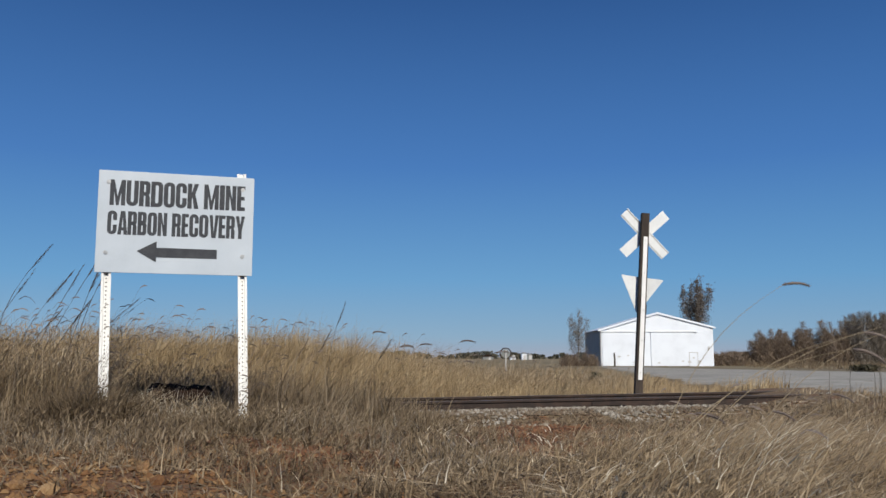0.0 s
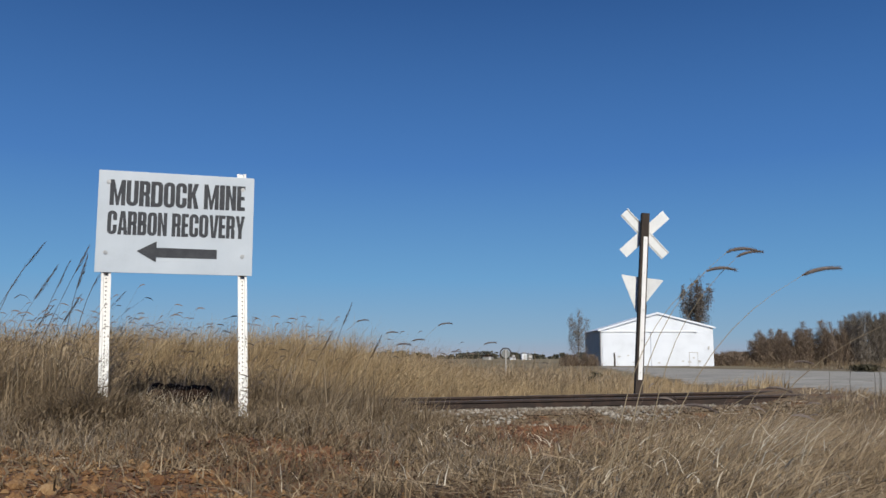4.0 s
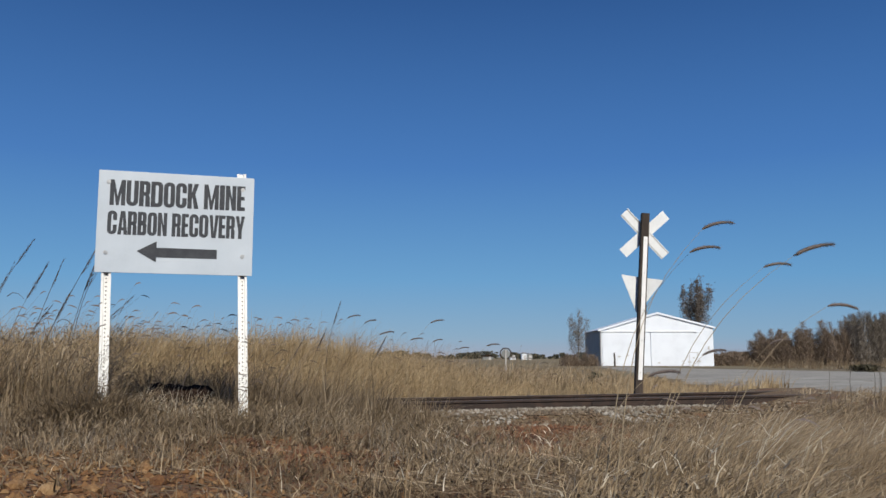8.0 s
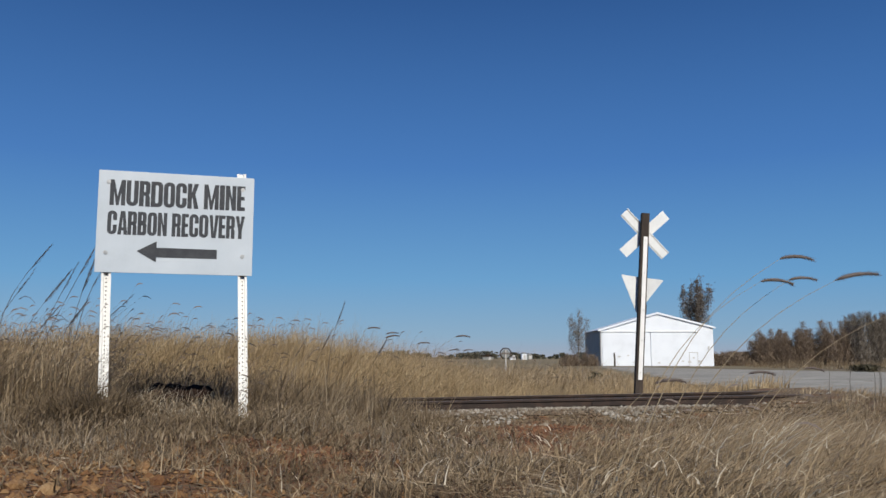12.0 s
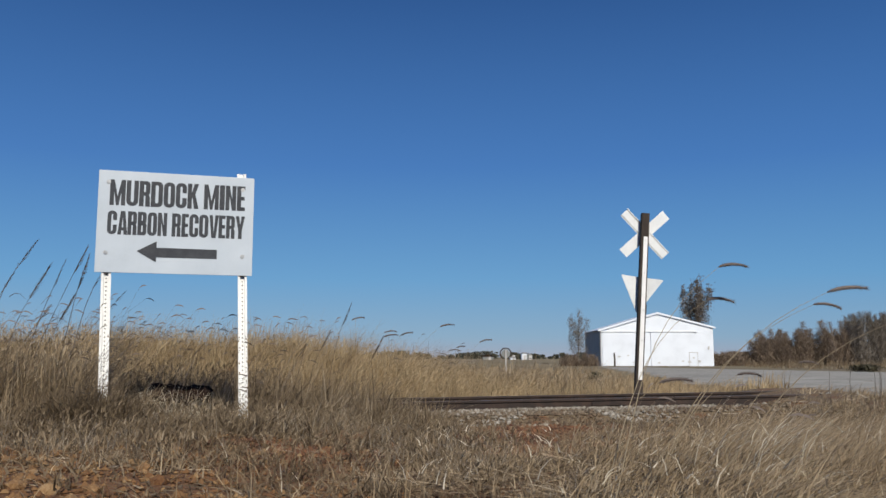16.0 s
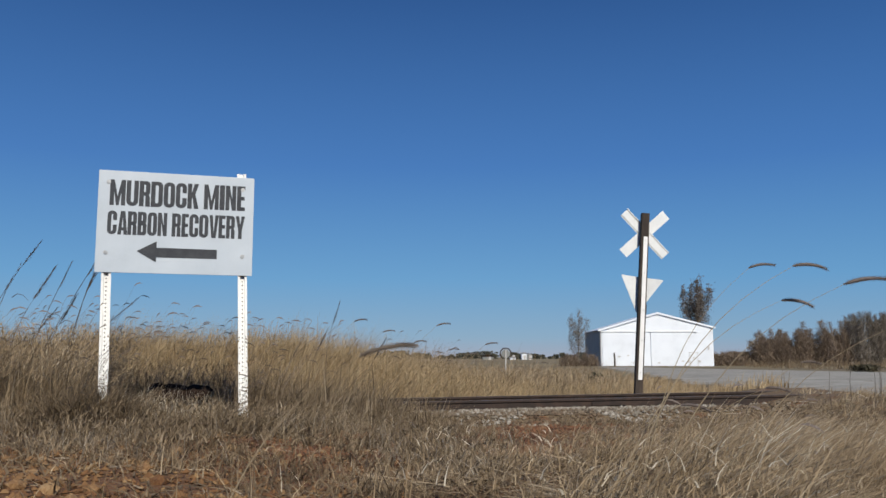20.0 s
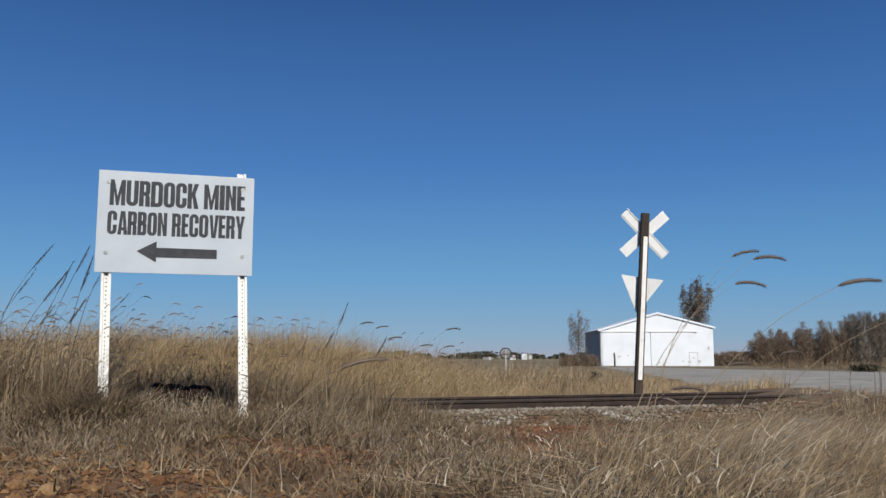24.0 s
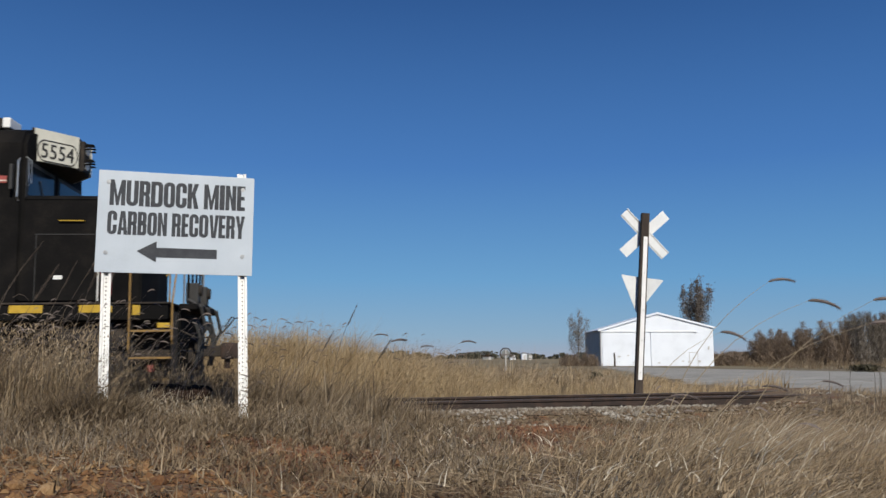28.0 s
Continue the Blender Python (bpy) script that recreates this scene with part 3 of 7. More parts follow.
def capital(c, w, h, s):
    """One heavy condensed capital as layers of flat pieces; s is the stem's width."""
    t = 0.15 * h
    r, q = w * 0.46, (w - 2 * s) / 2
    ro = r * 1.05
    if c == "I":
        return [rect(0, 0, w, h)]
    if c == "E":
        return [rect(0, 0, s, h) + rect(s, h - t, w, h) + rect(s, 0, w, t) + rect(s, 0.43 * h, w * 0.94, 0.43 * h + t)]
    if c == "U":
        out = [(0, h)] + corner(r, ro, r, ro, 180, 270) + corner(w - r, ro, r, ro, 270, 360) + [(w, h)]
        inn = [(s, h)] + corner(s + q, t + q * 1.2, q, q * 1.2, 180, 270) + corner(w - s - q, t + q * 1.2, q, q * 1.2, 270, 360) + [(w - s, h)]
        return [ribbon(out, inn)]
    if c in "OC":
        lo, hi = t * 0.95 + q * 1.2, h - t * 0.95 - q * 1.2
        if c == "O":
            out = corner(w - r, h - ro, r, ro, 0, 90) + corner(r, h - ro, r, ro, 90, 180) + corner(r, ro, r, ro, 180, 270) + corner(w - r, ro, r, ro, 270, 360)
            inn = corner(w - s - q, hi, q, q * 1.2, 0, 90) + corner(s + q, hi, q, q * 1.2, 90, 180) + corner(s + q, lo, q, q * 1.2, 180, 270) + corner(w - s - q, lo, q, q * 1.2, 270, 360)
            return [ribbon(out, inn, True)]
        out = [(w, 0.60 * h)] + corner(w - r, h - ro, r, ro, 0, 90) + corner(r, h - ro, r, ro, 90, 180) + corner(r, ro, r, ro, 180, 270) + corner(w - r, ro, r, ro, 270, 360) + [(w, 0.41 * h)]
        inn = [(w - s, 0.60 * h)] + corner(w - s - q, hi, q, q * 1.2, 0, 90) + corner(s + q, hi, q, q * 1.2, 90, 180) + corner(s + q, lo, q, q * 1.2, 180, 270) + corner(w - s - q, lo, q, q * 1.2, 270, 360) + [(w - s, 0.41 * h)]
        return [ribbon(out, inn)]
    if c == "D":
        return [rect(0, 0, s, h) + bowl(s, w, 0, h, s, t)]
    if c == "R":
        leg = [[(w - s * 1.02, 0), (w * 1.01, 0), (w * 0.99, 0.36 * h), (w * 0.86, 0.47 * h), (w - s * 1.02, 0.50 * h)]]
        return [rect(0, 0, s, h) + bowl(s, w, 0.42 * h, h, s, t), leg]
    if c == "B":
        return [rect(0, 0, s, h) + bowl(s, w * 0.97, 0.48 * h, h, s, t * 0.95), bowl(s, w, 0, 0.56 * h, s, t * 0.95)]
    if c in "AV":
        a = [[(0, 0), (s * 0.92, 0), (w / 2, 0.76 * h), (w / 2, h), (w * 0.27, h)]]
        a += [[(w - x, z) for x, z in a[0]]]
        if c == "V":
            return [[[(x, h - z) for x, z in p] for p in a]]

        def edge(z):
            return s * 0.92 + (w / 2 - s * 0.92) * z / (0.76 * h)
        return [a + [[(edge(0.17 * h), 0.17 * h), (w - edge(0.17 * h), 0.17 * h), (w - edge(0.31 * h), 0.31 * h), (edge(0.31 * h), 0.31 * h)]]]
    if c == "Y":
        a = [[(0, h), (s * 0.95, h), (w / 2, 0.62 * h), (w / 2, 0.36 * h), (w / 2 - s / 2, 0.36 * h)]]
        return [a + [[(w - x, z) for x, z in a[0]]] + rect(w / 2 - s / 2, 0, w / 2 + s / 2, 0.36 * h)]
    if c == "K":
        return [rect(0, 0, s, h) + [[(s, 0.40 * h), (s, 0.64 * h), (w - s * 1.02, h), (w * 0.99, h), (w * 0.66, 0.52 * h), (w * 0.55, 0.46 * h)]], [[(w - s * 0.98, 0), (w * 1.02, 0), (w * 0.70, 0.58 * h), (w * 0.43, 0.50 * h)]]]
    if c == "N":
        return [rect(0, 0, s * 0.94, h) + rect(w - s * 0.94, 0, w, h) + [[(s * 0.94, h), (s * 0.94, 0.56 * h), (w - s * 0.94, 0), (w - s * 0.94, 0.44 * h)]]]
    if c == "M":
        m = s * 0.93
        v = [[(m, h), (m, 0.52 * h), (w / 2 - 0.085 * w, 0), (w / 2, 0), (w / 2, 0.36 * h)]]
        return [rect(0, 0, m, h) + rect(w - m, 0, w, h) + v + [[(w - x, z) for x, z in v[0]]]]
    return []


def letter(c, x, z, w, h, s):
    """A cut vinyl capital that lies on the panel's face."""
    bm = bmesh.new()
    for k, layer in enumerate(capital(c, w, h, s)):
        y = -0.0052 - 0.0004 * k
        for piece in layer:
            f = [bm.verts.new((x + a, y, z + b)) for a, b in piece]
            g = [bm.verts.new((x + a, y + 0.0008 + 0.0004 * k, z + b)) for a, b in piece]
            bm.faces.new(f)
            for i in range(len(f)):
                n = (i + 1) % len(f)
                bm.faces.new((f[n], f[i], g[i], g[n]))
    return bm


def mine_sign():
    s = thing("mine_sign", SIGN_M, "white metal direction sign on two perforated channel posts in dry grass", "sign")
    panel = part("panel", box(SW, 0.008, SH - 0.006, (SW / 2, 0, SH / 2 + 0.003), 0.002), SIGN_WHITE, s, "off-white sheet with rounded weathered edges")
    for text, x, z, w, h in (("MURDOCK MINE", 0.083, 0.520, 1.010, 0.198), ("CARBON RECOVERY", 0.075, 0.296, 1.016, 0.181)):
        unit = w / sum(WIDE[c] for c in text)
        at = 0.0
        line = part("text_line", letter(text[0], x, z, WIDE[text[0]] * unit - 0.006, h, 22.5 * unit), SIGN_BLACK, panel, "faded black heavy condensed capitals")
        for c in text:
            if c != " " and at > 0:
                b = letter(c, x + at, z, WIDE[c] * unit - (0.006 if c not in "AVY" else 0.001), h, 22.5 * unit)
                part("letter", b, SIGN_BLACK, line)
            at += WIDE[c] * unit
    arrow = [(0.292, 0.174), (0.436, 0.254), (0.436, 0.205), (0.884, 0.203), (0.884, 0.132), (0.436, 0.130), (0.436, 0.092)]
    part("arrow", prism(arrow, -0.002, m=Matrix.Translation((0, -0.0045, 0))), SIGN_BLACK, panel, "faded black arrow that points left")
    for x, z in ((0.072, 0.698), (0.072, 0.156), (1.068, 0.690), (1.078, 0.156)):
        b = disc(0.011, 0.008, (0, 1, 0), (x, -0.008, z), 10)
        disc(0.016, 0.002, (0, 1, 0), (x, -0.005, z), 12, b)
        part("bolt", b, BOLT, panel)
    for x, top, tilt in ((0.076, 1.86, 1.2), (1.072, 1.951, 2.0)):
        base = -1.26
        m = Matrix.Translation((x, 0.008, 0.35)) @ Matrix.Rotation(radians(-tilt), 4, "Y") @ Matrix.Translation((0, 0, base - 0.35))
        channel_post(top - 1.13 - base, m, s, int(10 * tilt))
    return s


mine_sign()


ROTTEN = mix_material("rotten_wood", [(0.012, 0.008, 0.0065), (0.024, 0.015, 0.011), (0.048, 0.031, 0.023)], scale=14, rough=1.0, bump=0.8, bump_scale=40, gloss=0.1)


def old_tie_pile():
    """A rotted dark timber that lies in the scrub beyond the sign."""
    x, y = -2.40, 7.70
    t = thing("rotten_timber", Matrix.Translation((x, y, float(ground_z(x, y)) + 0.045)) @ Matrix.Rotation(0.05, 4, "Z"), "dark rotten timber lying in the grass", "timber")
    rnd = random.Random(5)
    for k in range(3):
        bm = bmesh.new()
        pts = [(-0.22 + 0.056 * i, 0.09 * k + rnd.uniform(-0.015, 0.015), 0.13 + 0.05 * (k == 1) + rnd.uniform(-0.012, 0.012)) for i in range(10)]
        rod(pts, 0.07 - 0.012 * k, 9, 0.045, bm)
        for v in bm.verts:
            v.co += Vector((rnd.uniform(-0.02, 0.02), rnd.uniform(-0.02, 0.02), rnd.uniform(-0.022, 0.022)))
        part("log", bm, ROTTEN, t)
    return t


old_tie_pile()

# ================= the crossing sign =================


def crossbuck():
    m = Matrix.Translation((4.13, 18.3, -0.45)) @ Matrix.Rotation(radians(3.9), 4, "Y")
    s = thing("railroad_crossing_sign", m, "crossed white blades and a triangle on a dark wooden post", "crossing sign")
    h = 4.06
    post = part("post", box(0.165, 0.165, h, (0, 0, h / 2), 0.012), POST_WOOD, s, "dark weathered square wooden post")
    part("reflective_strip", box(0.088, 0.004, 3.07, (0.012, -0.0855, 2.005), 0.001), REFLECTIVE, post, "white reflective strip")
    for z in (0.62, 1.3, 1.95, 2.75, 3.46):
        part("bolt", disc(0.012, 0.012, (0, 1, 0), (0.014, -0.092, z), 8), BOLT, post)
    turn = Matrix.Translation((0.03, 0.10, 3.625)) @ Matrix.Rotation(radians(5), 4, "Z")
    for k, a in enumerate((43, -45)):
        bm = box(1.31, 0.004, 0.232, (0, 0.012 * k, 0), 0.0015, Matrix.Rotation(radians(a), 4, "Y"))
        bmesh.ops.transform(bm, matrix=turn, verts=bm.verts)
        blade = part("blade", bm, SIGN_BACK, s, "plain white back of a crossing blade")
        # shade along the first blade's folded edges is put in as grey strips
        if k == 0:
            for off in (-0.088, 0.088):
                bm = box(1.30, 0.008, 0.013, (0, -0.004, 0), 0.001, Matrix.Rotation(radians(a), 4, "Y") @ Matrix.Translation((0, 0, off)))
                bmesh.ops.transform(bm, matrix=turn, verts=bm.verts)
                part("edge_strip", bm, SIGN_GREY, blade)
    # the triangle is creased down its middle, its far half bent a little forward
    bm = bmesh.new()
    front = [(-0.43, 0, 0), (0, 0, 0.0), (0.43, -0.15, 0), (0.44, -0.153, -0.02), (0.02, -0.007, -0.77), (-0.02, 0, -0.77), (-0.44, 0, -0.02)]
    f = [bm.verts.new(c) for c in front]
    k = [bm.verts.new((x, y + 0.004, z)) for x, y, z in front]
    for a in ((0, 1, 4, 5, 6), (1, 2, 3, 4)):
        bm.faces.new([f[i] for i in a])
        bm.faces.new([k[i] for i in reversed(a)])
    for i in range(7):
        bm.faces.new((f[i], f[(i + 1) % 7], k[(i + 1) % 7], k[i]))
    bmesh.ops.transform(bm, matrix=Matrix.Translation((-0.01, 0.10, 2.665)) @ Matrix.Rotation(radians(6), 4, "Z") @ Matrix.Rotation(radians(4.5), 4, "Y"), verts=bm.verts)
    part("triangle_plate", bm, SIGN_BACK, s, "plain grey-white back of a creased triangular sign")
    part("bracket", box(0.05, 0.05, 0.2, (0.085, 0.02, 1.98), 0.006), POST_WOOD, s)
    return s


crossbuck()


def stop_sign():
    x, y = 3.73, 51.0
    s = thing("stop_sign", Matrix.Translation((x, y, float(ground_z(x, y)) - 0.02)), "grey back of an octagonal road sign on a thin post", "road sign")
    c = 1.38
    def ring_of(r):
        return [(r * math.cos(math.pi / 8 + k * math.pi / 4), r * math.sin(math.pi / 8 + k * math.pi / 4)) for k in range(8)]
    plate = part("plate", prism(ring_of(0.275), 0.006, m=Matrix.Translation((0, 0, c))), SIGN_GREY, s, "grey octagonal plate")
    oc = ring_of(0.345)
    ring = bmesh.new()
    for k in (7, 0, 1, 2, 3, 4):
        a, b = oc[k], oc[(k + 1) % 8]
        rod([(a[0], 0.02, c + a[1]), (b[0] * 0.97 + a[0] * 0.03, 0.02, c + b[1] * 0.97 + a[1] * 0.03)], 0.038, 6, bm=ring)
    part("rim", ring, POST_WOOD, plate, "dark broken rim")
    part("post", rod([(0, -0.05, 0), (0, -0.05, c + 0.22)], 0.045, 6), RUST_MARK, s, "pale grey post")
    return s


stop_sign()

# ================= the white shed =================


def shed():
    m = Matrix.Translation((22.4, 122, -0.82)) @ Matrix.Rotation(radians(-1.5), 4, "Z")
    s = thing("farm_shed", m, "large white metal farm shed with a low gable and sliding doors", "shed")
    w, l, e, r = 16.0, 15.5, 5.25, 7.5
    gable = [(0, 0), (w, 0), (w, e + 0.3), (w * 0.512, r), (0, e - 0.1)]
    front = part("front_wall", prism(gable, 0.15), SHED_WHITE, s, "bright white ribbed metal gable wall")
    k = 0.4
    rib = None
    while k < w - 0.2:
        top = e + (r - e) * (k / (w * 0.512)) if k < w * 0.512 else r - (r - e - 0.2) * (k - w * 0.512) / (w * 0.488)
        part("rib", box(0.05, 0.02, top - 0.1, (k, -0.008, (top - 0.1) / 2)), SHED_WHITE, front)
        k += 0.9
    part("back_wall", prism(gable, 0.15, m=Matrix.Translation((0, l - 0.15, 0))), SHED_WHITE, s)
    # both side walls take the grey that already holds their shade
    part("side_wall", box(0.15, l - 0.3, e, (0.075, l / 2, e / 2)), SHED_SIDE, s, "side wall with its shade painted in as grey")
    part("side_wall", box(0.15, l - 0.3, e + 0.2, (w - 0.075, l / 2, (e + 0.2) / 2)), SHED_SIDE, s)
    for a, b in (((-0.3, e - 0.2), (w * 0.512, r + 0.04)), ((w + 0.3, e + 0.2), (w * 0.512, r + 0.04))):
        o = [a, b, (b[0], b[1] + 0.12), (a[0], a[1] + 0.12)]
        roof = part("roof", prism(o, l + 0.5, m=Matrix.Translation((0, -0.2, 0))), SHED_WHITE, s, "white metal roof sheet")
        part("fascia", prism([(a[0], a[1] - 0.14), (b[0], b[1] - 0.14), b, a], 0.06, m=Matrix.Translation((0, -0.22, 0))), SHED_WHITE, roof)
    for x0, x1 in ((0.3, 7.0), (7.15, 13.2)):
        d = part("sliding_door", box(x1 - x0, 0.08, e - 0.5, ((x0 + x1) / 2, -0.09, (e - 0.5) / 2 + 0.05), 0.02), SHED_WHITE, s, "white sliding door")
    part("door_track", box(13.6, 0.16, 0.14, (6.9, -0.14, e - 0.36), 0.02), SIGN_BACK, s, "pale grey sliding door track")
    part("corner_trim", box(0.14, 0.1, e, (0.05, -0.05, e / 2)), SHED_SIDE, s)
    door = part("walk_door", box(1.15, 0.06, 1.9, (13.1, -0.13, 0.97), 0.02), SHED_WHITE, s, "small white walk-in door")
    for x, z, sx, sz in ((12.5, 0.97, 0.06, 1.95), (13.7, 0.97, 0.06, 1.95), (13.1, 1.95, 1.25, 0.07)):
        part("door_frame", box(sx, 0.04, sz, (x, -0.18, z)), RUST_MARK, door)
    rnd = random.Random(4)
    for k in range(9):
        x = rnd.uniform(1.5, 14.5)
        part("scuff", prism([(0, 0), (rnd.uniform(0.2, 0.6), 0.02), (rnd.uniform(0.2, 0.5), 0.16), (0.08, 0.2)], 0.004, m=Matrix.Translation((x, -0.185, rnd.uniform(0.3, 1.5)))), RUST_MARK, s)
    part("vent", box(0.22, 0.1, 0.45, (15.3, -0.06, 2.6), 0.03), RUST_MARK, s)
    return s


shed()


def small_post(x, y, h, r):
    s = thing("marker_post", Matrix.Translation((x, y, float(ground_z(x, y)) - 0.05)), "short dark wooden marker post by the yard", "post")
    part("shaft", rod([(0, 0, 0), (0.02, 0, h * 0.5), (-0.06, 0, h)], r, 8, r * 0.9), POST_WOOD, s)


small_post(23.9, 119.5, 1.95, 0.13)

# ================= trees =================


def tree(name, m, height, width, leaf, label, seed, leaves=900, leaf_size=0.28, low=0.25, limbs=14, trunk_r=0.16, upright=0.6):
    """A tapered trunk with limbs, and a crown of small leaves in uneven clumps at the limbs' ends."""
    rnd = random.Random(seed)
    rng = np.random.default_rng(seed)
    t = thing(name, m, label, "tree")
    bm = bmesh.new()
    trunk = [Vector((0.03 * height * math.sin(k * 1.3 + seed) * k / 6, 0.02 * height * math.cos(k + seed) * k / 6, height * 0.9 * k / 6)) for k in range(7)]
    rod(trunk, trunk_r, 7, trunk_r * 0.15, bm)
    tips = []
    for k in range(limbs):
        f = low + (0.92 - low) * (k + rnd.random() * 0.7) / limbs
        i = min(5, int(f / 0.9 * 6))
        p = trunk[i].lerp(trunk[i + 1], min(1, f / 0.9 * 6 - i))
        a = k * 2.4 + rnd.uniform(-0.5, 0.5)
        reach = width / 2 * rnd.uniform(0.3, 0.95) * (0.25 + 0.75 * math.sin(math.pi * (0.25 + 0.75 * (f - low) / (1 - low))))
        out = Vector((math.cos(a), math.sin(a), upright + rnd.uniform(-0.15, 0.35)))
        q1, q2 = p + out * reach * 0.5, p + out * reach + Vector((0, 0, 0.12 * reach))
        rod([p, q1, q2], trunk_r * 0.32, 5, trunk_r * 0.06, bm)
        tips += [(q1, reach * 0.32), (q2, reach * 0.42)]
        for _ in range(3):
            q = q1.lerp(q2, rnd.random()) + Vector((rnd.uniform(-1, 1), rnd.uniform(-1, 1), rnd.uniform(0, 1))) * reach * 0.35
            rod([q1.lerp(q2, rnd.random() * 0.5), q], trunk_r * 0.12, 4, trunk_r * 0.03, bm)
            tips.append((q, reach * 0.3))
    tips.append((trunk[-1], width * 0.16))
    part("trunk", bm, BARK, t, "grey-brown trunk and bare limbs")
    c = np.array([p[:] for p, _ in tips])
    r = np.array([q for _, q in tips])
    w = r ** 1.5
    pick = rng.choice(len(tips), leaves, p=w / w.sum())
    pos = c[pick] + rng.normal(0, 0.55, (leaves, 3)) * r[pick][:, None]
    pos[:, 2] = np.where(pos[:, 2] < 0.03, 0.03 + 0.3 * rng.random(leaves), pos[:, 2])
    keep = (pos[:, 2] < height * (1.0 - 0.25 * (np.hypot(pos[:, 0], pos[:, 1]) / (width * 0.5)) ** 2))
    pos = pos[keep]
    leaves = len(pos)
    d1 = rng.normal(size=(leaves, 3))
    d1 /= np.linalg.norm(d1, axis=1)[:, None]
    d2 = np.cross(d1, rng.normal(size=(leaves, 3)))
    d2 /= np.linalg.norm(d2, axis=1)[:, None]
    s = leaf_size * rng.uniform(0.5, 1.2, leaves)[:, None]
    v = np.stack([pos - d1 * s, pos + d2 * s * 0.45, pos + d1 * s, pos - d2 * s * 0.45], 1).reshape(-1, 3)
    f = np.arange(leaves * 4).reshape(-1, 4)
    me = bpy.data.meshes.new("crown")
    me.from_pydata(v.tolist(), [], f.tolist())
    me.materials.append(leaf)
    crown = new("crown", me)
    crown.parent = t
    return t


def plumed_tree(name, m, height, width, leaf, label, seed, limbs=24, leaves=11000, leaf_size=0.13, slim=0.5, start=0.2, body=0.075, trunk_r=0.17):
    """Steep limbs that part from the trunk and each carry a plume of leaves, with sky between them."""
    rnd = random.Random(seed)
    rng = np.random.default_rng(seed)
    t = thing(name, m, label, "tree")
    bm = bmesh.new()
    rod([Vector((0.015 * height * math.sin(k * 1.1 + seed), 0.01 * height * math.cos(k + seed), height * 0.8 * k / 6)) for k in range(7)], trunk_r, 7, trunk_r * 0.2, bm)
    lines, weight = [], []
    for k in range(limbs):
        f = start + (0.62 - start) * (k + rnd.random()) / limbs
        a = k * 2.4 + rnd.uniform(-0.4, 0.4)
        reach = width / 2 * rnd.uniform(0.45, 1.0) * (1.0 - 0.35 * f)
        top = min(1.0 - 0.27 * (2 * reach / width) ** 2, f + rnd.uniform(0.24, 0.42) + 0.25 * f) * height
        z0 = f * height
        if k % 6 == 5:
            reach, top = reach * 0.3, height * rnd.uniform(0.92, 1.0)
        pts = [Vector((math.cos(a) * reach * (1 - (1 - q / 6) ** 1.7), math.sin(a) * reach * (1 - (1 - q / 6) ** 1.7), z0 + (top - z0) * (q / 6) ** 1.15)) for q in range(7)]
        rod(pts, trunk_r * 0.36, 5, trunk_r * 0.05, bm)
        lines.append([p[:] for p in pts])
        weight.append((top - z0) * rnd.uniform(0.35, 1.25))
        for _ in range(3):
            q = rnd.randrange(2, 6)
            o = pts[q] + Vector((rnd.uniform(-1, 1), rnd.uniform(-1, 1), rnd.uniform(0.3, 1.3))) * width * 0.10
            rod([pts[q], o], trunk_r * 0.1, 4, trunk_r * 0.03, bm)
    part("trunk", bm, BARK, t, "grey-brown trunk and steep bare limbs")
    line, weight = np.array(lines), np.array(weight)
    which = rng.choice(limbs, leaves, p=weight / weight.sum())
    q = (0.22 + 0.78 * rng.random(leaves)) * 5.999
    # the leaves gather in bunches along each limb
    q = np.clip(q + 0.33 * np.sin(q * 5.2 + which * 1.9), 0, 5.999)
    i = q.astype(int)
    pos = line[which, i] + (line[which, np.minimum(i + 1, 6)] - line[which, i]) * (q - i)[:, None]
    wide = width * body * (1.35 - 0.15 * q) * (0.6 + 0.55 * np.sin(q * 2.6 + which) ** 2)
    pos = pos + rng.normal(0, 1, (leaves, 3)) * np.stack([wide, wide, wide * 1.15], 1)
    d1 = rng.normal(0, 0.7, (leaves, 3)) + np.array((0.15, 0, 0.6))
    d1 /= np.linalg.norm(d1, axis=1)[:, None]
    d2 = np.cross(d1, rng.normal(size=(leaves, 3)))
    d2 /= np.linalg.norm(d2, axis=1)[:, None]
    s = leaf_size * rng.uniform(0.5, 1.3, leaves)[:, None] * (1.0 if slim > 0.2 else 2.2)
    v = np.stack([pos - d1 * s, pos + d2 * s * slim, pos + d1 * s, pos - d2 * s * slim], 1).reshape(-1, 3)
    me = bpy.data.meshes.new("crown")
    me.from_pydata(v.tolist(), [], np.arange(leaves * 4).reshape(-1, 4).tolist())
    me.materials.append(leaf)
    crown = new("crown", me)
    crown.parent = t
    return t


def on_ground(x, y, turn=0.0):
    return Matrix.Translation((x, y, float(ground_z(x, y)) - 0.05)) @ Matrix.Rotation(turn, 4, "Z")



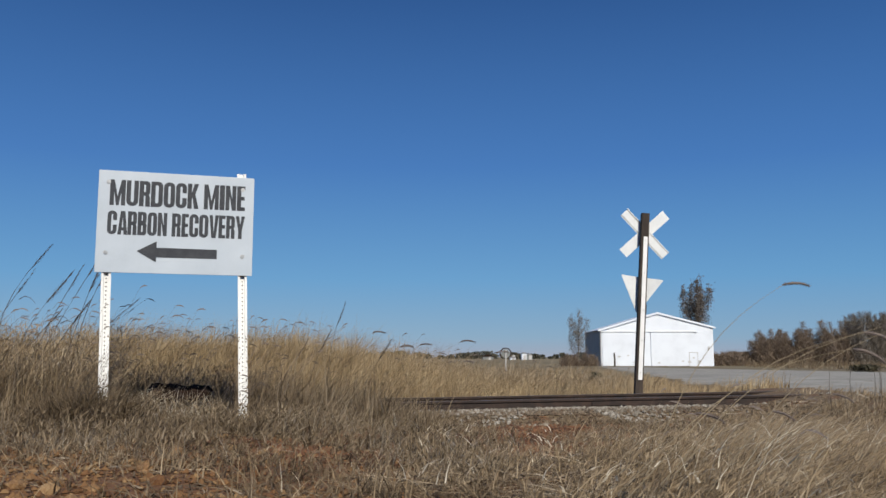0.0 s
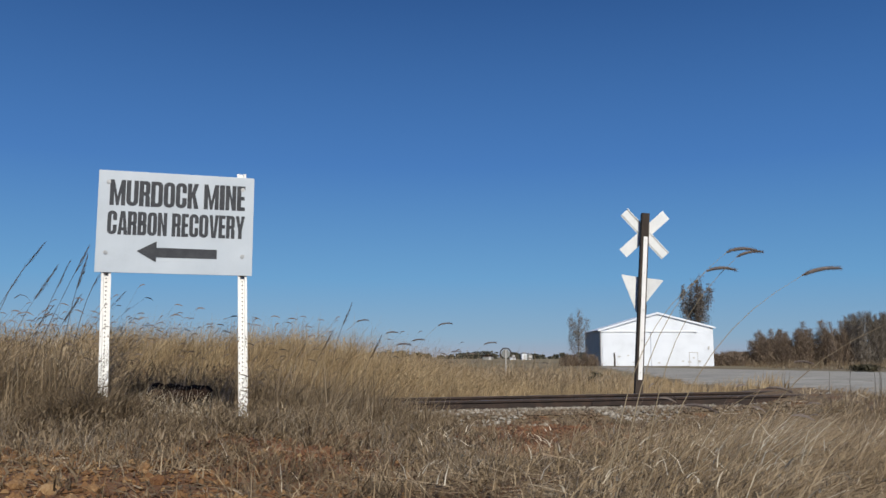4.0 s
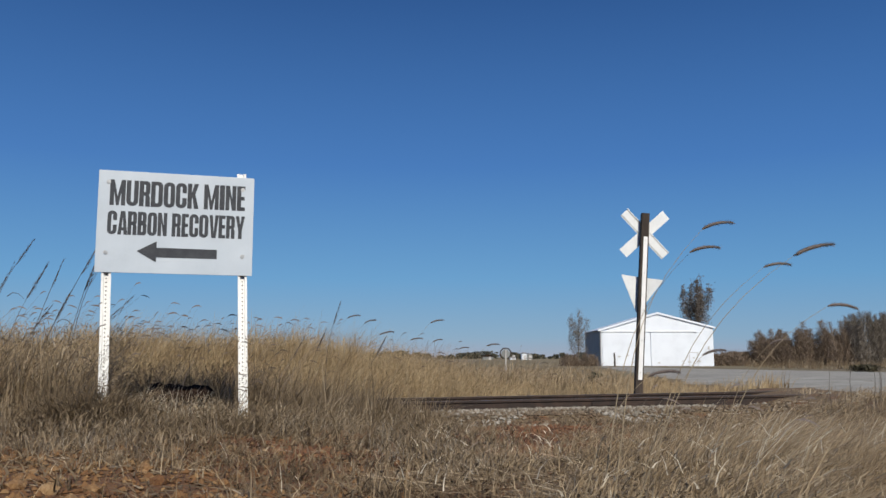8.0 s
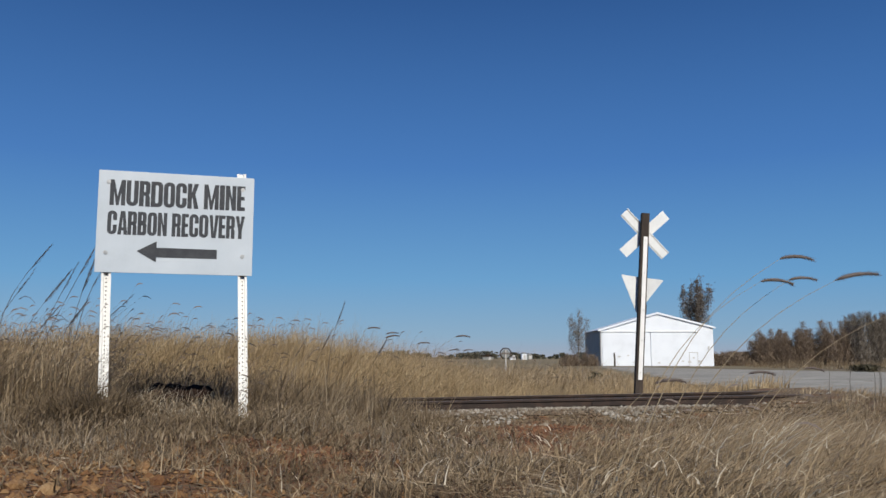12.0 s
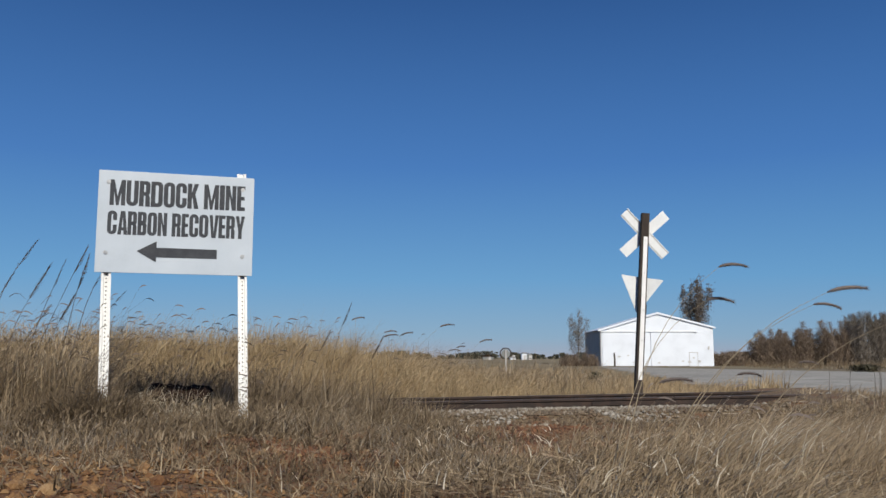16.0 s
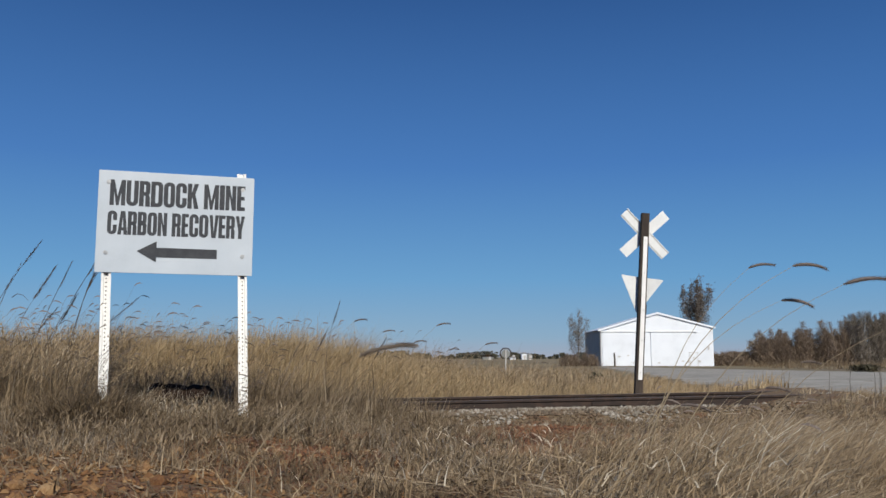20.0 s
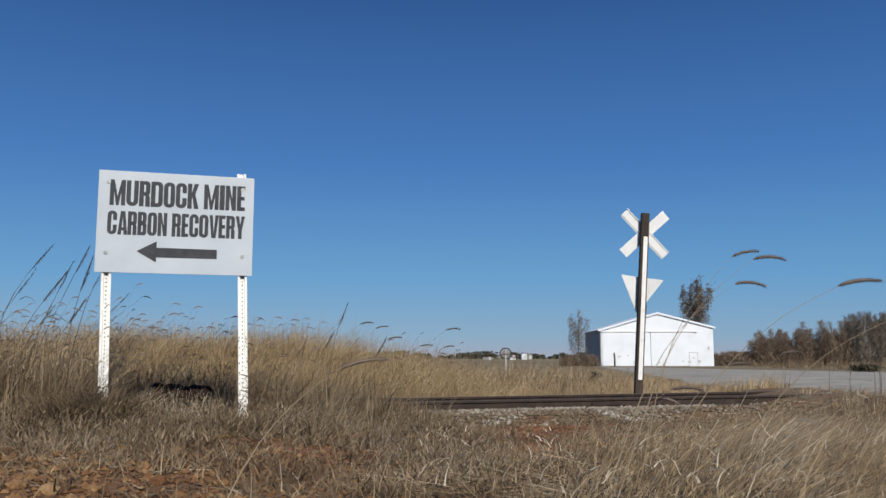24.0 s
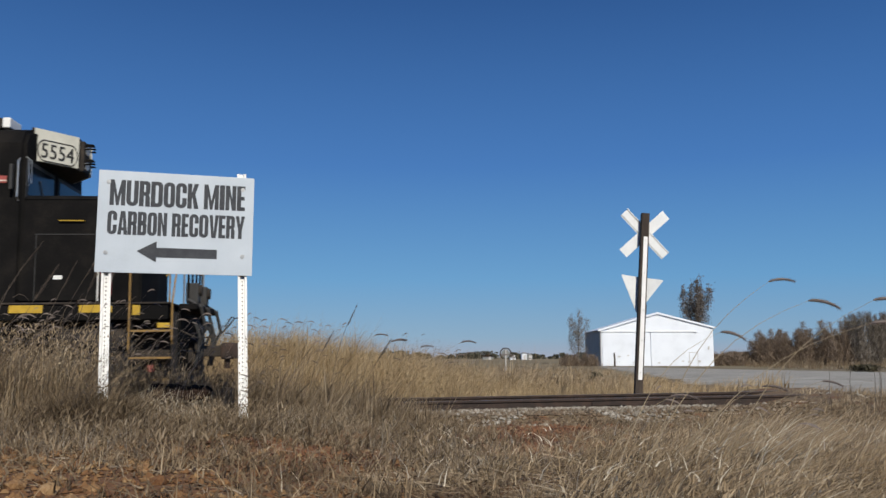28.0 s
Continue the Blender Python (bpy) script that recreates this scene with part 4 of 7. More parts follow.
def brush_tree(m, height, width, leaf, seed, twigs=6500, low=0.04, size=1.0, name="brush_tree", label="brushy grey-brown autumn tree in a hedgerow", group="hedgerow trees"):
    """A many-stemmed autumn tree, brushy from the ground up, its twigs all reaching upwards."""
    rng = np.random.default_rng(seed)
    rnd = random.Random(seed)
    t = thing(name, m, label, "tree", group)
    bm = bmesh.new()
    ends = []
    for k in range(9):
        a, lean = rnd.uniform(0, 6.28), rnd.uniform(0.05, 0.65) * width / height
        h = height * rnd.uniform(0.45, 0.98) * (1 - 0.5 * lean)
        pts = [Vector((math.cos(a) * lean * h * (q / 5) ** 1.2, math.sin(a) * lean * h * (q / 5) ** 1.2, h * q / 5)) for q in range(6)]
        rod(pts, 0.07, 5, 0.015, bm)
        ends.append(pts)
    part("trunk", bm, BARK, t, "cluster of grey-brown stems")
    line = np.array([[p[:] for p in e] for e in ends])
    which = rng.integers(0, len(ends), twigs)
    q = (low + (1 - low) * rng.random(twigs) ** 0.8) * 4.999
    i = q.astype(int)
    pos = line[which, i] + (line[which, np.minimum(i + 1, 5)] - line[which, i]) * (q - i)[:, None]
    spread = width * 0.17 * (1.2 - 1.0 * (q / 5) ** 1.3)
    pos += rng.normal(0, 1, (twigs, 3)) * np.stack([spread, spread, spread * 0.5], 1)
    pos[:, 2] = np.abs(pos[:, 2])
    d1 = np.stack([pos[:, 0] / width, pos[:, 1] / width, np.full(twigs, 0.9)], 1) + rng.normal(0, 0.55, (twigs, 3))
    d1 /= np.linalg.norm(d1, axis=1)[:, None]
    d2 = np.cross(d1, rng.normal(size=(twigs, 3)))
    d2 /= np.linalg.norm(d2, axis=1)[:, None]
    s = size * rng.uniform(0.2, 0.55, twigs)[:, None]
    w = (size * rng.uniform(0.014, 0.055, twigs) * (1.15 - 0.8 * q / 5))[:, None]
    v = np.stack([pos - d1 * s, pos + d2 * w, pos + d1 * s, pos - d2 * w], 1).reshape(-1, 3)
    me = bpy.data.meshes.new("crown")
    me.from_pydata(v.tolist(), [], np.arange(twigs * 4).reshape(-1, 4).tolist())
    me.materials.append(leaf)
    crown = new("crown", me)
    crown.parent = t
    return t


def weed_stalk(x, y, h, seed):
    """A thin dead stalk with a few short side twigs."""
    rnd = random.Random(seed)
    t = thing("weed_stalk", Matrix.Translation((x, y, float(ground_z(x, y)) - 0.02)), "thin dark dead weed stalk beside the crossing", "weed", "weed stalks")
    pts = [Vector((0.02 * h * math.sin(k * 1.2 + seed), 0.01 * math.cos(k + seed), h * k / 6)) for k in range(7)]
    pts[0] = Vector((0, 0, 0))
    part("stalk", rod(pts, 0.0052, 6, 0.0022), STRAW_DARK, t)
    for k in range(3):
        p = pts[2 + k]
        part("twig", rod([p, p + Vector((rnd.uniform(-0.06, 0.06), rnd.uniform(-0.03, 0.03), rnd.uniform(0.04, 0.09)))], 0.0025, 5, 0.001), STRAW_DARK, t)
    return t


def hedgerow():
    """Brushy autumn trees in a row beyond the yard."""
    kinds = [brush_tree(on_ground(x, y), h, w, leaf, 30 + k) for k, (x, y, h, w, leaf) in enumerate((
        (57.0, 133, 6.6, 4.6, LEAF_BROWN), (62.0, 135, 7.8, 4.4, LEAF_BROWN), (52.0, 133, 5.4, 5.2, LEAF_BROWN), (66.5, 132, 9.2, 3.8, LEAF_GREY), (46.0, 134, 3.2, 5.2, LEAF_BROWN)))]
    rnd = random.Random(7)
    x = 41.5
    while x < 82:
        want = 2.4 + 5.2 * min(1, max(0, (x - 46.0) / 9)) + 1.9 * max(0, (x - 57) / 7)
        k = min(range(5), key=lambda i: abs((6.6, 7.8, 5.4, 9.2, 3.2)[i] - want - rnd.uniform(-1.6, 1.2)))
        copy_thing(kinds[k], on_ground(x, 132 + rnd.uniform(-3, 5) + (x - 44) * 0.05, rnd.uniform(0, 6.28)))
        x += rnd.uniform(0.7, 1.5)


hedgerow()
low_brush = brush_tree(on_ground(17.2, 119.5), 2.2, 2.6, LEAF_BROWN, 90, twigs=1800, size=0.8, label="low brown brush beside the shed", group="brush by the shed")
for x, y, turn in ((18.4, 120.5, 1.0), (19.7, 119.0, 2.2), (20.9, 120.0, 4.0)):
    copy_thing(low_brush, on_ground(x, y, turn))
plumed_tree("cottonwood_tree", on_ground(45.3, 152), 15.6, 7.4, LEAF_UMBER, "tall tree with thinning brown leaves behind the shed", 76)
plumed_tree("bare_tree", on_ground(19.15, 121), 8.0, 3.6, LEAF_GREY, "slender bare grey tree beside the shed", 79, limbs=15, leaves=3200, leaf_size=0.15, slim=0.04, start=0.04, body=0.10, trunk_r=0.08)
tree("round_bush", on_ground(35.0, 71), 0.62, 3.0, LEAF_OLIVE, "low brown and olive bush at the edge of the yard", 51, leaves=3600, leaf_size=0.12, low=0.02, limbs=16, trunk_r=0.04, upright=0.22)
tree("weed_bush", on_ground(4.85, 27.3), 0.72, 0.62, LEAF_OLIVE, "small dark leafy weed in the dry verge", 52, leaves=420, leaf_size=0.05, low=0.05, limbs=9, trunk_r=0.012, upright=0.9)
for x, y, h, k in ((6.15, 13.7, 0.66, 1), (6.58, 13.9, 0.74, 2), (6.72, 13.4, 0.58, 3), (7.0, 13.8, 0.62, 4), (7.22, 14.2, 0.70, 5)):
    weed_stalk(x, y, h, k)


def far_woods():
    """A low broken line of trees along the horizon."""
    rng = np.random.default_rng(21)
    n = 260
    cx = rng.uniform(-260, 150, n)
    cy = rng.uniform(560, 640, n)
    ch = rng.uniform(1.6, 5.0, n) * (0.55 + 0.65 * np.sin(cx * 0.045) ** 2)
    per = 60
    k = np.repeat(np.arange(n), per)
    m = n * per
    pos = np.stack([cx[k] + rng.normal(0, 0.4, m) * ch[k], cy[k] + rng.normal(0, 0.4, m) * ch[k], -0.8 + ch[k] * rng.random(m) ** 0.8], 1)
    d1 = rng.normal(size=(m, 3))
    d1 /= np.linalg.norm(d1, axis=1)[:, None]
    d2 = np.cross(d1, rng.normal(size=(m, 3)))
    d2 /= np.linalg.norm(d2, axis=1)[:, None]
    v = np.stack([pos - d1 * 1.1, pos + d2 * 0.7, pos + d1 * 1.1, pos - d2 * 0.7], 1).reshape(-1, 3)
    ob = mesh_ob("far_woods", v.tolist(), np.arange(m * 4).reshape(-1, 4).tolist(), LEAF_DARK)
    tagged(ob, "dark low woods along the far horizon", "woods", kind="stuff")


far_woods()


def farmstead(x, y, w, h, mat_wall, mat_roof, label):
    s = thing("farm_building", Matrix.Translation((x, y, -0.85)), label, "farm building")
    part("wall", box(w, 6, h, (0, 0, h / 2)), mat_wall, s)
    part("roof", prism([(-w / 2 - 0.4, h), (w / 2 + 0.4, h), (0, h + w * 0.22)], 6.8, m=Matrix.Translation((0, -3.4, 0))), mat_roof, s)
    part("door", box(1.2, 0.1, 2.1, (w * 0.15, -3.03, 1.05)), RUST_MARK, s)


farmstead(37.6, 400, 2.2, 3.0, SHED_WHITE, SHED_SIDE, "small white farmhouse far across the field")
farmstead(40.4, 404, 3.0, 2.3, SIGN_GREY, SHED_SIDE, "low grey wing beside a white farmhouse")
farmstead(32.2, 398, 2.6, 1.0, SHED_WHITE, SHED_SIDE, "low white shed far across the field")
farmstead(21.6, 412, 5.2, 1.5, SIGN_GREY, ROTTEN, "long low farm building with a dark roof")

# ================= dry grass =================
STRAW_PALE = straw_material("bleached_straw", [(0.48, 0.41, 0.30), (0.62, 0.55, 0.43), (0.72, 0.66, 0.55)])
STRAW_GREY = straw_material("grey_straw", [(0.13, 0.11, 0.082), (0.24, 0.205, 0.16), (0.42, 0.375, 0.31)])
LEVELS = np.array([0.0, 0.4, 0.75, 1.0])


def blade_arrays(rng, xs, ys, h, w, bend, wind=0.6, origin=(0, 0, 0), sink=0.02, lift=0.0):
    """Curved tapering blades: seven corners each. wind: how much they all bow towards +x."""
    n = len(xs)
    zs = ground_z(xs, ys) - sink + lift * rng.random(n) ** 1.4
    a = rng.uniform(0, 2 * np.pi, n)
    dx, dy = np.cos(a) * (1 - wind) + wind, np.sin(a) * (1 - wind)
    side = rng.uniform(0, np.pi, n)
    sx, sy = np.cos(side), np.sin(side)
    v = np.empty((n, 7, 3))
    j = 0
    for k, s in enumerate(LEVELS):
        out = bend * h * s ** 1.7
        px, py = xs + dx * out, ys + dy * out
        pz = zs + h * (s - 0.32 * np.minimum(bend, 1.2) * s * s)
        half = w * (1 - s ** 1.5) / 2
        if k < 3:
            v[:, j] = np.stack([px - sx * half, py - sy * half, pz], 1)
            v[:, j + 1] = np.stack([px + sx * half, py + sy * half, pz], 1)
            j += 2
        else:
            v[:, j] = np.stack([px, py, pz], 1)
    return v - np.array(origin)


def blades_ob(name, v, material, label, at, category="grass"):
    n = len(v)
    me = bpy.data.meshes.new(name)
    me.vertices.add(n * 7)
    me.vertices.foreach_set("co", v.reshape(-1).astype(np.float32))
    b = 7 * np.arange(n)[:, None]
    loops = (b + np.array([[0, 1, 3, 2, 2, 3, 5, 4, 4, 5, 6]])).reshape(-1)
    starts = (11 * np.arange(n)[:, None] + np.array([[0, 4, 8]])).reshape(-1)
    me.loops.add(len(loops))
    me.loops.foreach_set("vertex_index", loops.astype(np.int32))
    me.polygons.add(len(starts))
    me.polygons.foreach_set("loop_start", starts.astype(np.int32))
    me.update(calc_edges=True)
    me.materials.append(material)
    ob = new(name, me)
    ob.location = at
    return tagged(ob, label, category, kind="stuff")


swaying = []        # (object, amplitude in degrees, place) of every patch that the wind moves


def grass_zone(name, label, material, seed, count, place, height, width, bend, wind, cell, amp, lift=0.0):
    """Scatter blades by place(rng, n), cut the zone into cells, each one patch that sways about its own foot."""
    rng = np.random.default_rng(seed)
    xs, ys = place(rng, count)
    n = len(xs)
    h = height(rng, xs, ys)
    w = rng.uniform(*width, n)
    bd = rng.uniform(*bend, n)
    ix, iy = np.floor(xs / cell[0]).astype(int), np.floor(ys / cell[1]).astype(int)
    key = ix * 1000 + iy
    order = np.argsort(key, kind="stable")
    cuts = np.flatnonzero(np.diff(key[order])) + 1
    for idx in np.split(order, cuts):
        if len(idx) < 4:
            continue
        cx, cy = float(xs[idx].mean()), float(ys[idx].mean())
        at = (cx, cy, float(ground_z(cx, cy)))
        v = blade_arrays(rng, xs[idx], ys[idx], h[idx], w[idx], bd[idx], wind, at, lift=lift)
        ob = blades_ob(name, v, material, label, at)
        if amp:
            swaying.append((ob, amp, at))


def fan(near, far, a, b, power=1.0):
    """Places between two depths and between two slopes x / y, thinned by a mask."""
    def place(rng, n):
        ys = near + (far - near) * rng.random(n) ** power
        xs = (a + (b - a) * rng.random(n)) * ys
        return xs, ys
    return place


def thinned(place, keep):
    def inner(rng, n):
        xs, ys = place(rng, n)
        k = rng.random(len(xs)) < keep(xs, ys)
        return xs[k], ys[k]
    return inner


def clumpy(xs, ys, f=2.3):
    return 0.5 + 0.5 * np.sin(f * xs + 1.3 * np.sin(f * 0.8 * ys)) * np.sin(f * 1.2 * ys + np.cos(f * xs * 0.7))


def clay_patch(xs, ys):
    """Where the grass leaves the red clay open: a spot before the sign and a worn strip down to the rails."""
    spot = np.exp(-(((xs + 0.70) / 0.42) ** 2 + ((ys - 4.9) / 0.6) ** 2))
    strip = np.exp(-(((xs / ys - 0.085 - 0.012 * np.sin(ys * 2.1)) / 0.042) ** 2)) * smooth(5.0, 5.8, ys)
    slope = np.exp(-(((xs / ys - 0.135 - 0.02 * np.sin(ys * 1.7)) / 0.075) ** 2)) * smooth(7.2, 8.6, ys) * (0.45 + 0.55 * clumpy(xs, ys, 2.9))
    return np.clip(spot + strip + 0.95 * slope, 0, 1)


def bare_mask(xs, ys):
    bare = (1 - smooth(3.3, 4.5, ys)) * (1 - smooth(-1.0, 0.2, xs))
    track_gap = (np.abs(off_track(xs, ys)) > 1.55)
    patch = clay_patch(xs, ys) + np.exp(-(((xs - 0.95) / 0.7) ** 2 + ((ys - 11.6) / 1.2) ** 2))
    hollow = np.exp(-(((xs + 2.4) / 0.55) ** 2 + ((ys - 7.35) / 0.3) ** 2))
    return np.clip(1 - 0.86 * bare, 0, 1) * np.clip(1 - 0.96 * patch, 0, 1) * np.clip(1 - 0.6 * hollow, 0, 1) * track_gap * (0.35 + 0.65 * clumpy(xs, ys))


def tufted(place, each, spread=0.03):
    """Blades in tufts: every place found carries several."""
    def inner(rng, n):
        xs, ys = place(rng, n // each)
        xs, ys = np.repeat(xs, each), np.repeat(ys, each)
        s = spread * np.repeat(rng.uniform(0.4, 1.6, len(xs) // each), each)
        return xs + rng.normal(0, 1, len(xs)) * s, ys + rng.normal(0, 1, len(ys)) * s
    return inner


def uneven(rng, n, lo, hi, each):
    """Heights that go together within a tuft."""
    k = max(1, n // each)
    t = np.repeat(rng.uniform(0.45, 1.25, k + 1) ** 1.4, each)[:n]
    return rng.uniform(lo, hi, n) * t


def litter(name, label, material, seed, count, place, length, width):
    """Fallen straws that lie criss-cross on the ground."""
    rng = np.random.default_rng(seed)
    xs, ys = place(rng, count)
    n = len(xs)
    ln, a = rng.uniform(*length, n), rng.uniform(0, 2 * np.pi, n)
    tilt = np.abs(rng.normal(0.12, 0.16, n))
    w = rng.uniform(*width, n)
    z = ground_z(xs, ys) + 0.01
    v = np.empty((n, 7, 3))
    j = 0
    for k, s in enumerate(LEVELS):
        sag = tilt * ln * (s - 0.35 * s * s)
        px, py = xs + np.cos(a) * ln * s, ys + np.sin(a) * ln * s
        pz = np.maximum(z + sag, ground_z(px, py) + 0.006)
        half = w * (1 - 0.9 * s ** 3) / 2
        nx, ny = -np.sin(a) * half, np.cos(a) * half
        if k < 3:
            v[:, j] = np.stack([px - nx, py - ny, pz + half * 0.6], 1)
            v[:, j + 1] = np.stack([px + nx, py + ny, pz - half * 0.2], 1)
            j += 2
        else:
            v[:, j] = np.stack([px, py, pz], 1)
    blades_ob(name, v, material, label, (0, 0, 0))


# low grey-brown scrub before and round the sign
grass_zone("scrub_grass", "low grey-brown dry scrub grass on clay", STRAW_SCRUB, 1, 52000, tufted(thinned(fan(2.6, 9.0, -0.62, 0.22), bare_mask), 12, 0.035),
           lambda r, x, y: uneven(r, len(x), 0.05, 0.17, 12) * (0.8 + 1.0 * smooth(4.2, 6.0, y) * (1 - smooth(-0.9, 0.2, x)) + 0.35 * np.exp(-((y - 6.0) / 0.6) ** 2) * (1 - smooth(-1.3, -0.8, x))) * (1 - 0.5 * np.exp(-(((x / y + 0.315) / 0.05) ** 2)) * smooth(5.2, 6.2, y)), (0.004, 0.010), (0.2, 1.9), 0.12, (1.3, 1.6), 1.2)
grass_zone("broken_stems", "pale broken grass stems in the scrub", STRAW_TAN, 2, 4200, thinned(fan(2.6, 9.0, -0.62, 0.25), bare_mask),
           lambda r, x, y: r.uniform(0.08, 0.26, len(x)), (0.003, 0.007), (0.05, 1.5), 0.0, (1.3, 1.6), 1.2)
grass_zone("dry_leaf_bits", "small pale curled leaves on the scrub stems", STRAW_SCRUB, 36, 28000, tufted(thinned(fan(3.4, 9.0, -0.62, 0.10), bare_mask), 4, 0.05),
           lambda r, x, y: r.uniform(0.025, 0.07, len(x)), (0.003, 0.009), (0.3, 2.2), 0.2, (1.3, 1.6), 1.4, 0.22)
grass_zone("dry_leaf_bits", "small pale curled leaves in the tan grass", STRAW_TAN, 37, 20000, tufted(thinned(fan(2.4, 7.5, 0.05, 0.66), lambda x, y: (1 - clay_patch(x, y)) * (0.25 + 0.75 * smooth(0.12, 0.26, x / y))), 4, 0.05),
           lambda r, x, y: r.uniform(0.025, 0.085, len(x)) * (0.8 + 0.05 * y), (0.002, 0.0075), (0.6, 3.2), 0.45, (0.8, 1.2), 3.5, 0.13)
litter("pale_straw", "bleached broken stalks lying in the grass", STRAW_PALE, 43, 110, fan(2.8, 8.5, -0.05, 0.66), (0.05, 0.17), (0.005, 0.011))
grass_zone("leaf_scraps", "broad bleached scraps of leaf caught in the grass", STRAW_PALE, 59, 420, thinned(fan(2.6, 8.2, 0.10, 0.66), lambda x, y: 0.2 + 0.8 * clumpy(x, y, 2.1)),
           lambda r, x, y: r.uniform(0.03, 0.085, len(x)) * (0.7 + 0.06 * y), (0.006, 0.016), (1.2, 3.6), 0.1, (0.8, 1.2), 3.0, 0.16)
litter("fallen_straw", "pale straws lying criss-cross on the ground", STRAW_TAN, 31, 8000, thinned(fan(2.4, 9.0, -0.45, 0.66), lambda x, y: (0.12 + 0.88 * smooth(-0.6, 0.3, x)) * (1 - 0.8 * clay_patch(x, y))), (0.05, 0.24), (0.0035, 0.009))
litter("slope_litter", "brown litter and broken stems on the slope to the rails", STRAW_SCRUB, 35, 16000, thinned(fan(6.0, 13.8, -0.15, 0.64), lambda x, y: (off_track(x, y) < -1.7) * (1 - 0.9 * clay_patch(x, y))), (0.05, 0.22), (0.006, 0.016))
litter("dark_litter", "dark brown plant litter on the ground", STRAW_SCRUB, 32, 22000, thinned(fan(2.4, 10.5, -0.62, 0.66), lambda x, y: 0.25 + 0.75 * np.maximum(smooth(4.2, 5.6, y), smooth(-0.9, 0.1, x)) * (1 - clay_patch(x, y))), (0.03, 0.12), (0.004, 0.012))
grass_zone("grey_stubble", "thin grey upright stalks in the scrub", STRAW_GREY, 58, 3000, tufted(thinned(fan(4.3, 8.2, -0.60, 0.12), lambda x, y: (0.15 + 0.85 * clumpy(x, y, 3.1)) * (1 - clay_patch(x, y))), 3, 0.04),
           lambda r, x, y: r.uniform(0.07, 0.24, len(x)), (0.003, 0.006), (0.05, 0.7), 0.15, (1.3, 1.6), 1.4)
# windblown tan grass in the right foreground
grass_zone("tan_grass", "windblown tan grass bowing over in the foreground", STRAW_TAN, 3, 54000, tufted(thinned(fan(2.3, 7.5, 0.10, 0.66, 1.2), lambda x, y: (0.12 + 0.88 * clumpy(x, y, 1.9) ** 1.5) * smooth(0.14, 0.34, x / y)), 16, 0.05),
           lambda r, x, y: uneven(r, len(x), 0.05, 0.25, 16), (0.002, 0.006), (1.1, 3.9), 0.62, (0.5, 0.9), 4.5)
for mat, seed, count, a, b in ((STRAW_SCRUB, 4, 24000, -0.04, 0.40), (STRAW_TAN, 41, 11000, 0.22, 0.66)):
    grass_zone("matted_grass", "matted brown dry grass on sloping ground", mat, seed, count, tufted(thinned(fan(2.4, 8.5, a, b), lambda x, y: (0.25 + 0.75 * clumpy(x, y)) * np.clip(1.1 - 1.0 * clay_patch(x, y), 0, 1)), 10, 0.04),
               lambda r, x, y: uneven(r, len(x), 0.04, 0.16, 10) * (0.36 + 0.64 * smooth(0.14, 0.32, x / y)), (0.003, 0.009), (0.5, 3.0), 0.25, (1.2, 1.5), 1.5)
grass_zone("windblown_grass", "taller tan grass laid over by the wind", STRAW_TAN, 40, 9000, tufted(thinned(fan(3.3, 6.8, 0.24, 0.66), lambda x, y: smooth(0.22, 0.38, x / y) * (0.2 + 0.8 * clumpy(x, y, 2.2))), 14, 0.06),
           lambda r, x, y: uneven(r, len(x), 0.14, 0.44, 14), (0.002, 0.006), (0.8, 3.0), 0.68, (0.5, 0.9), 6.0)
grass_zone("long_blades", "sparse long tan blades bowing in the wind", STRAW_TAN, 33, 420, tufted(fan(2.4, 6.5, 0.14, 0.64), 5, 0.04),
           lambda r, x, y: r.uniform(0.25, 0.5, len(x)), (0.003, 0.006), (0.5, 1.1), 0.75, (0.6, 1.0), 7.0)
# between the foreground and the ballast
grass_zone("verge_grass", "thin dry grass on the slope down to the rails", STRAW_SCRUB, 5, 64000, tufted(thinned(fan(8.0, 14.4, -0.2, 0.66), lambda x, y: bare_mask(x, y) * (off_track(x, y) < -1.35)), 10, 0.06),
           lambda r, x, y: uneven(r, len(x), 0.06, 0.20, 10), (0.006, 0.016), (0.3, 1.8), 0.3, (2.0, 3.0), 1.0)
grass_zone("tall_scrub", "dense grey-brown scrub that hides the rails", STRAW_SCRUB, 6, 36000, tufted(thinned(fan(8.0, 13.9, -0.68, -0.01), lambda x, y: (off_track(x, y) < -1.7) * (0.35 + 0.65 * clumpy(x, y))), 10, 0.08),
           lambda r, x, y: uneven(r, len(x), 0.18, 0.52, 10) * (1 + 0.35 * smooth(-0.40, -0.5, x / y) + 0.45 * smooth(-0.27, -0.22, x / y) * (1 - smooth(-0.12, -0.03, x / y)) + 0.35 * np.exp(-(((x / y + 0.34) / 0.06) ** 2))), (0.006, 0.014), (0.1, 1.3), 0.25, (1.6, 2.2), 2.0)
grass_zone("rail_edge_scrub", "dense scrub along the near edge of the track", STRAW_SCRUB, 34, 26000, tufted(thinned(lambda r, n: (r.uniform(-9.5, -0.35, n), r.uniform(11.2, 14.3, n)), lambda x, y: (off_track(x, y) < -1.6) * (off_track(x, y) > -3.8)), 10, 0.08),
           lambda r, x, y: uneven(r, len(x), 0.24, 0.58, 10) * (1 + 0.45 * smooth(-0.27, -0.22, x / y) + 0.6 * np.exp(-(((x / y + 0.34) / 0.06) ** 2))) * (1 - 0.75 * smooth(-0.09, -0.03, x / y)), (0.006, 0.014), (0.1, 1.3), 0.25, (1.6, 4.0), 1.8)
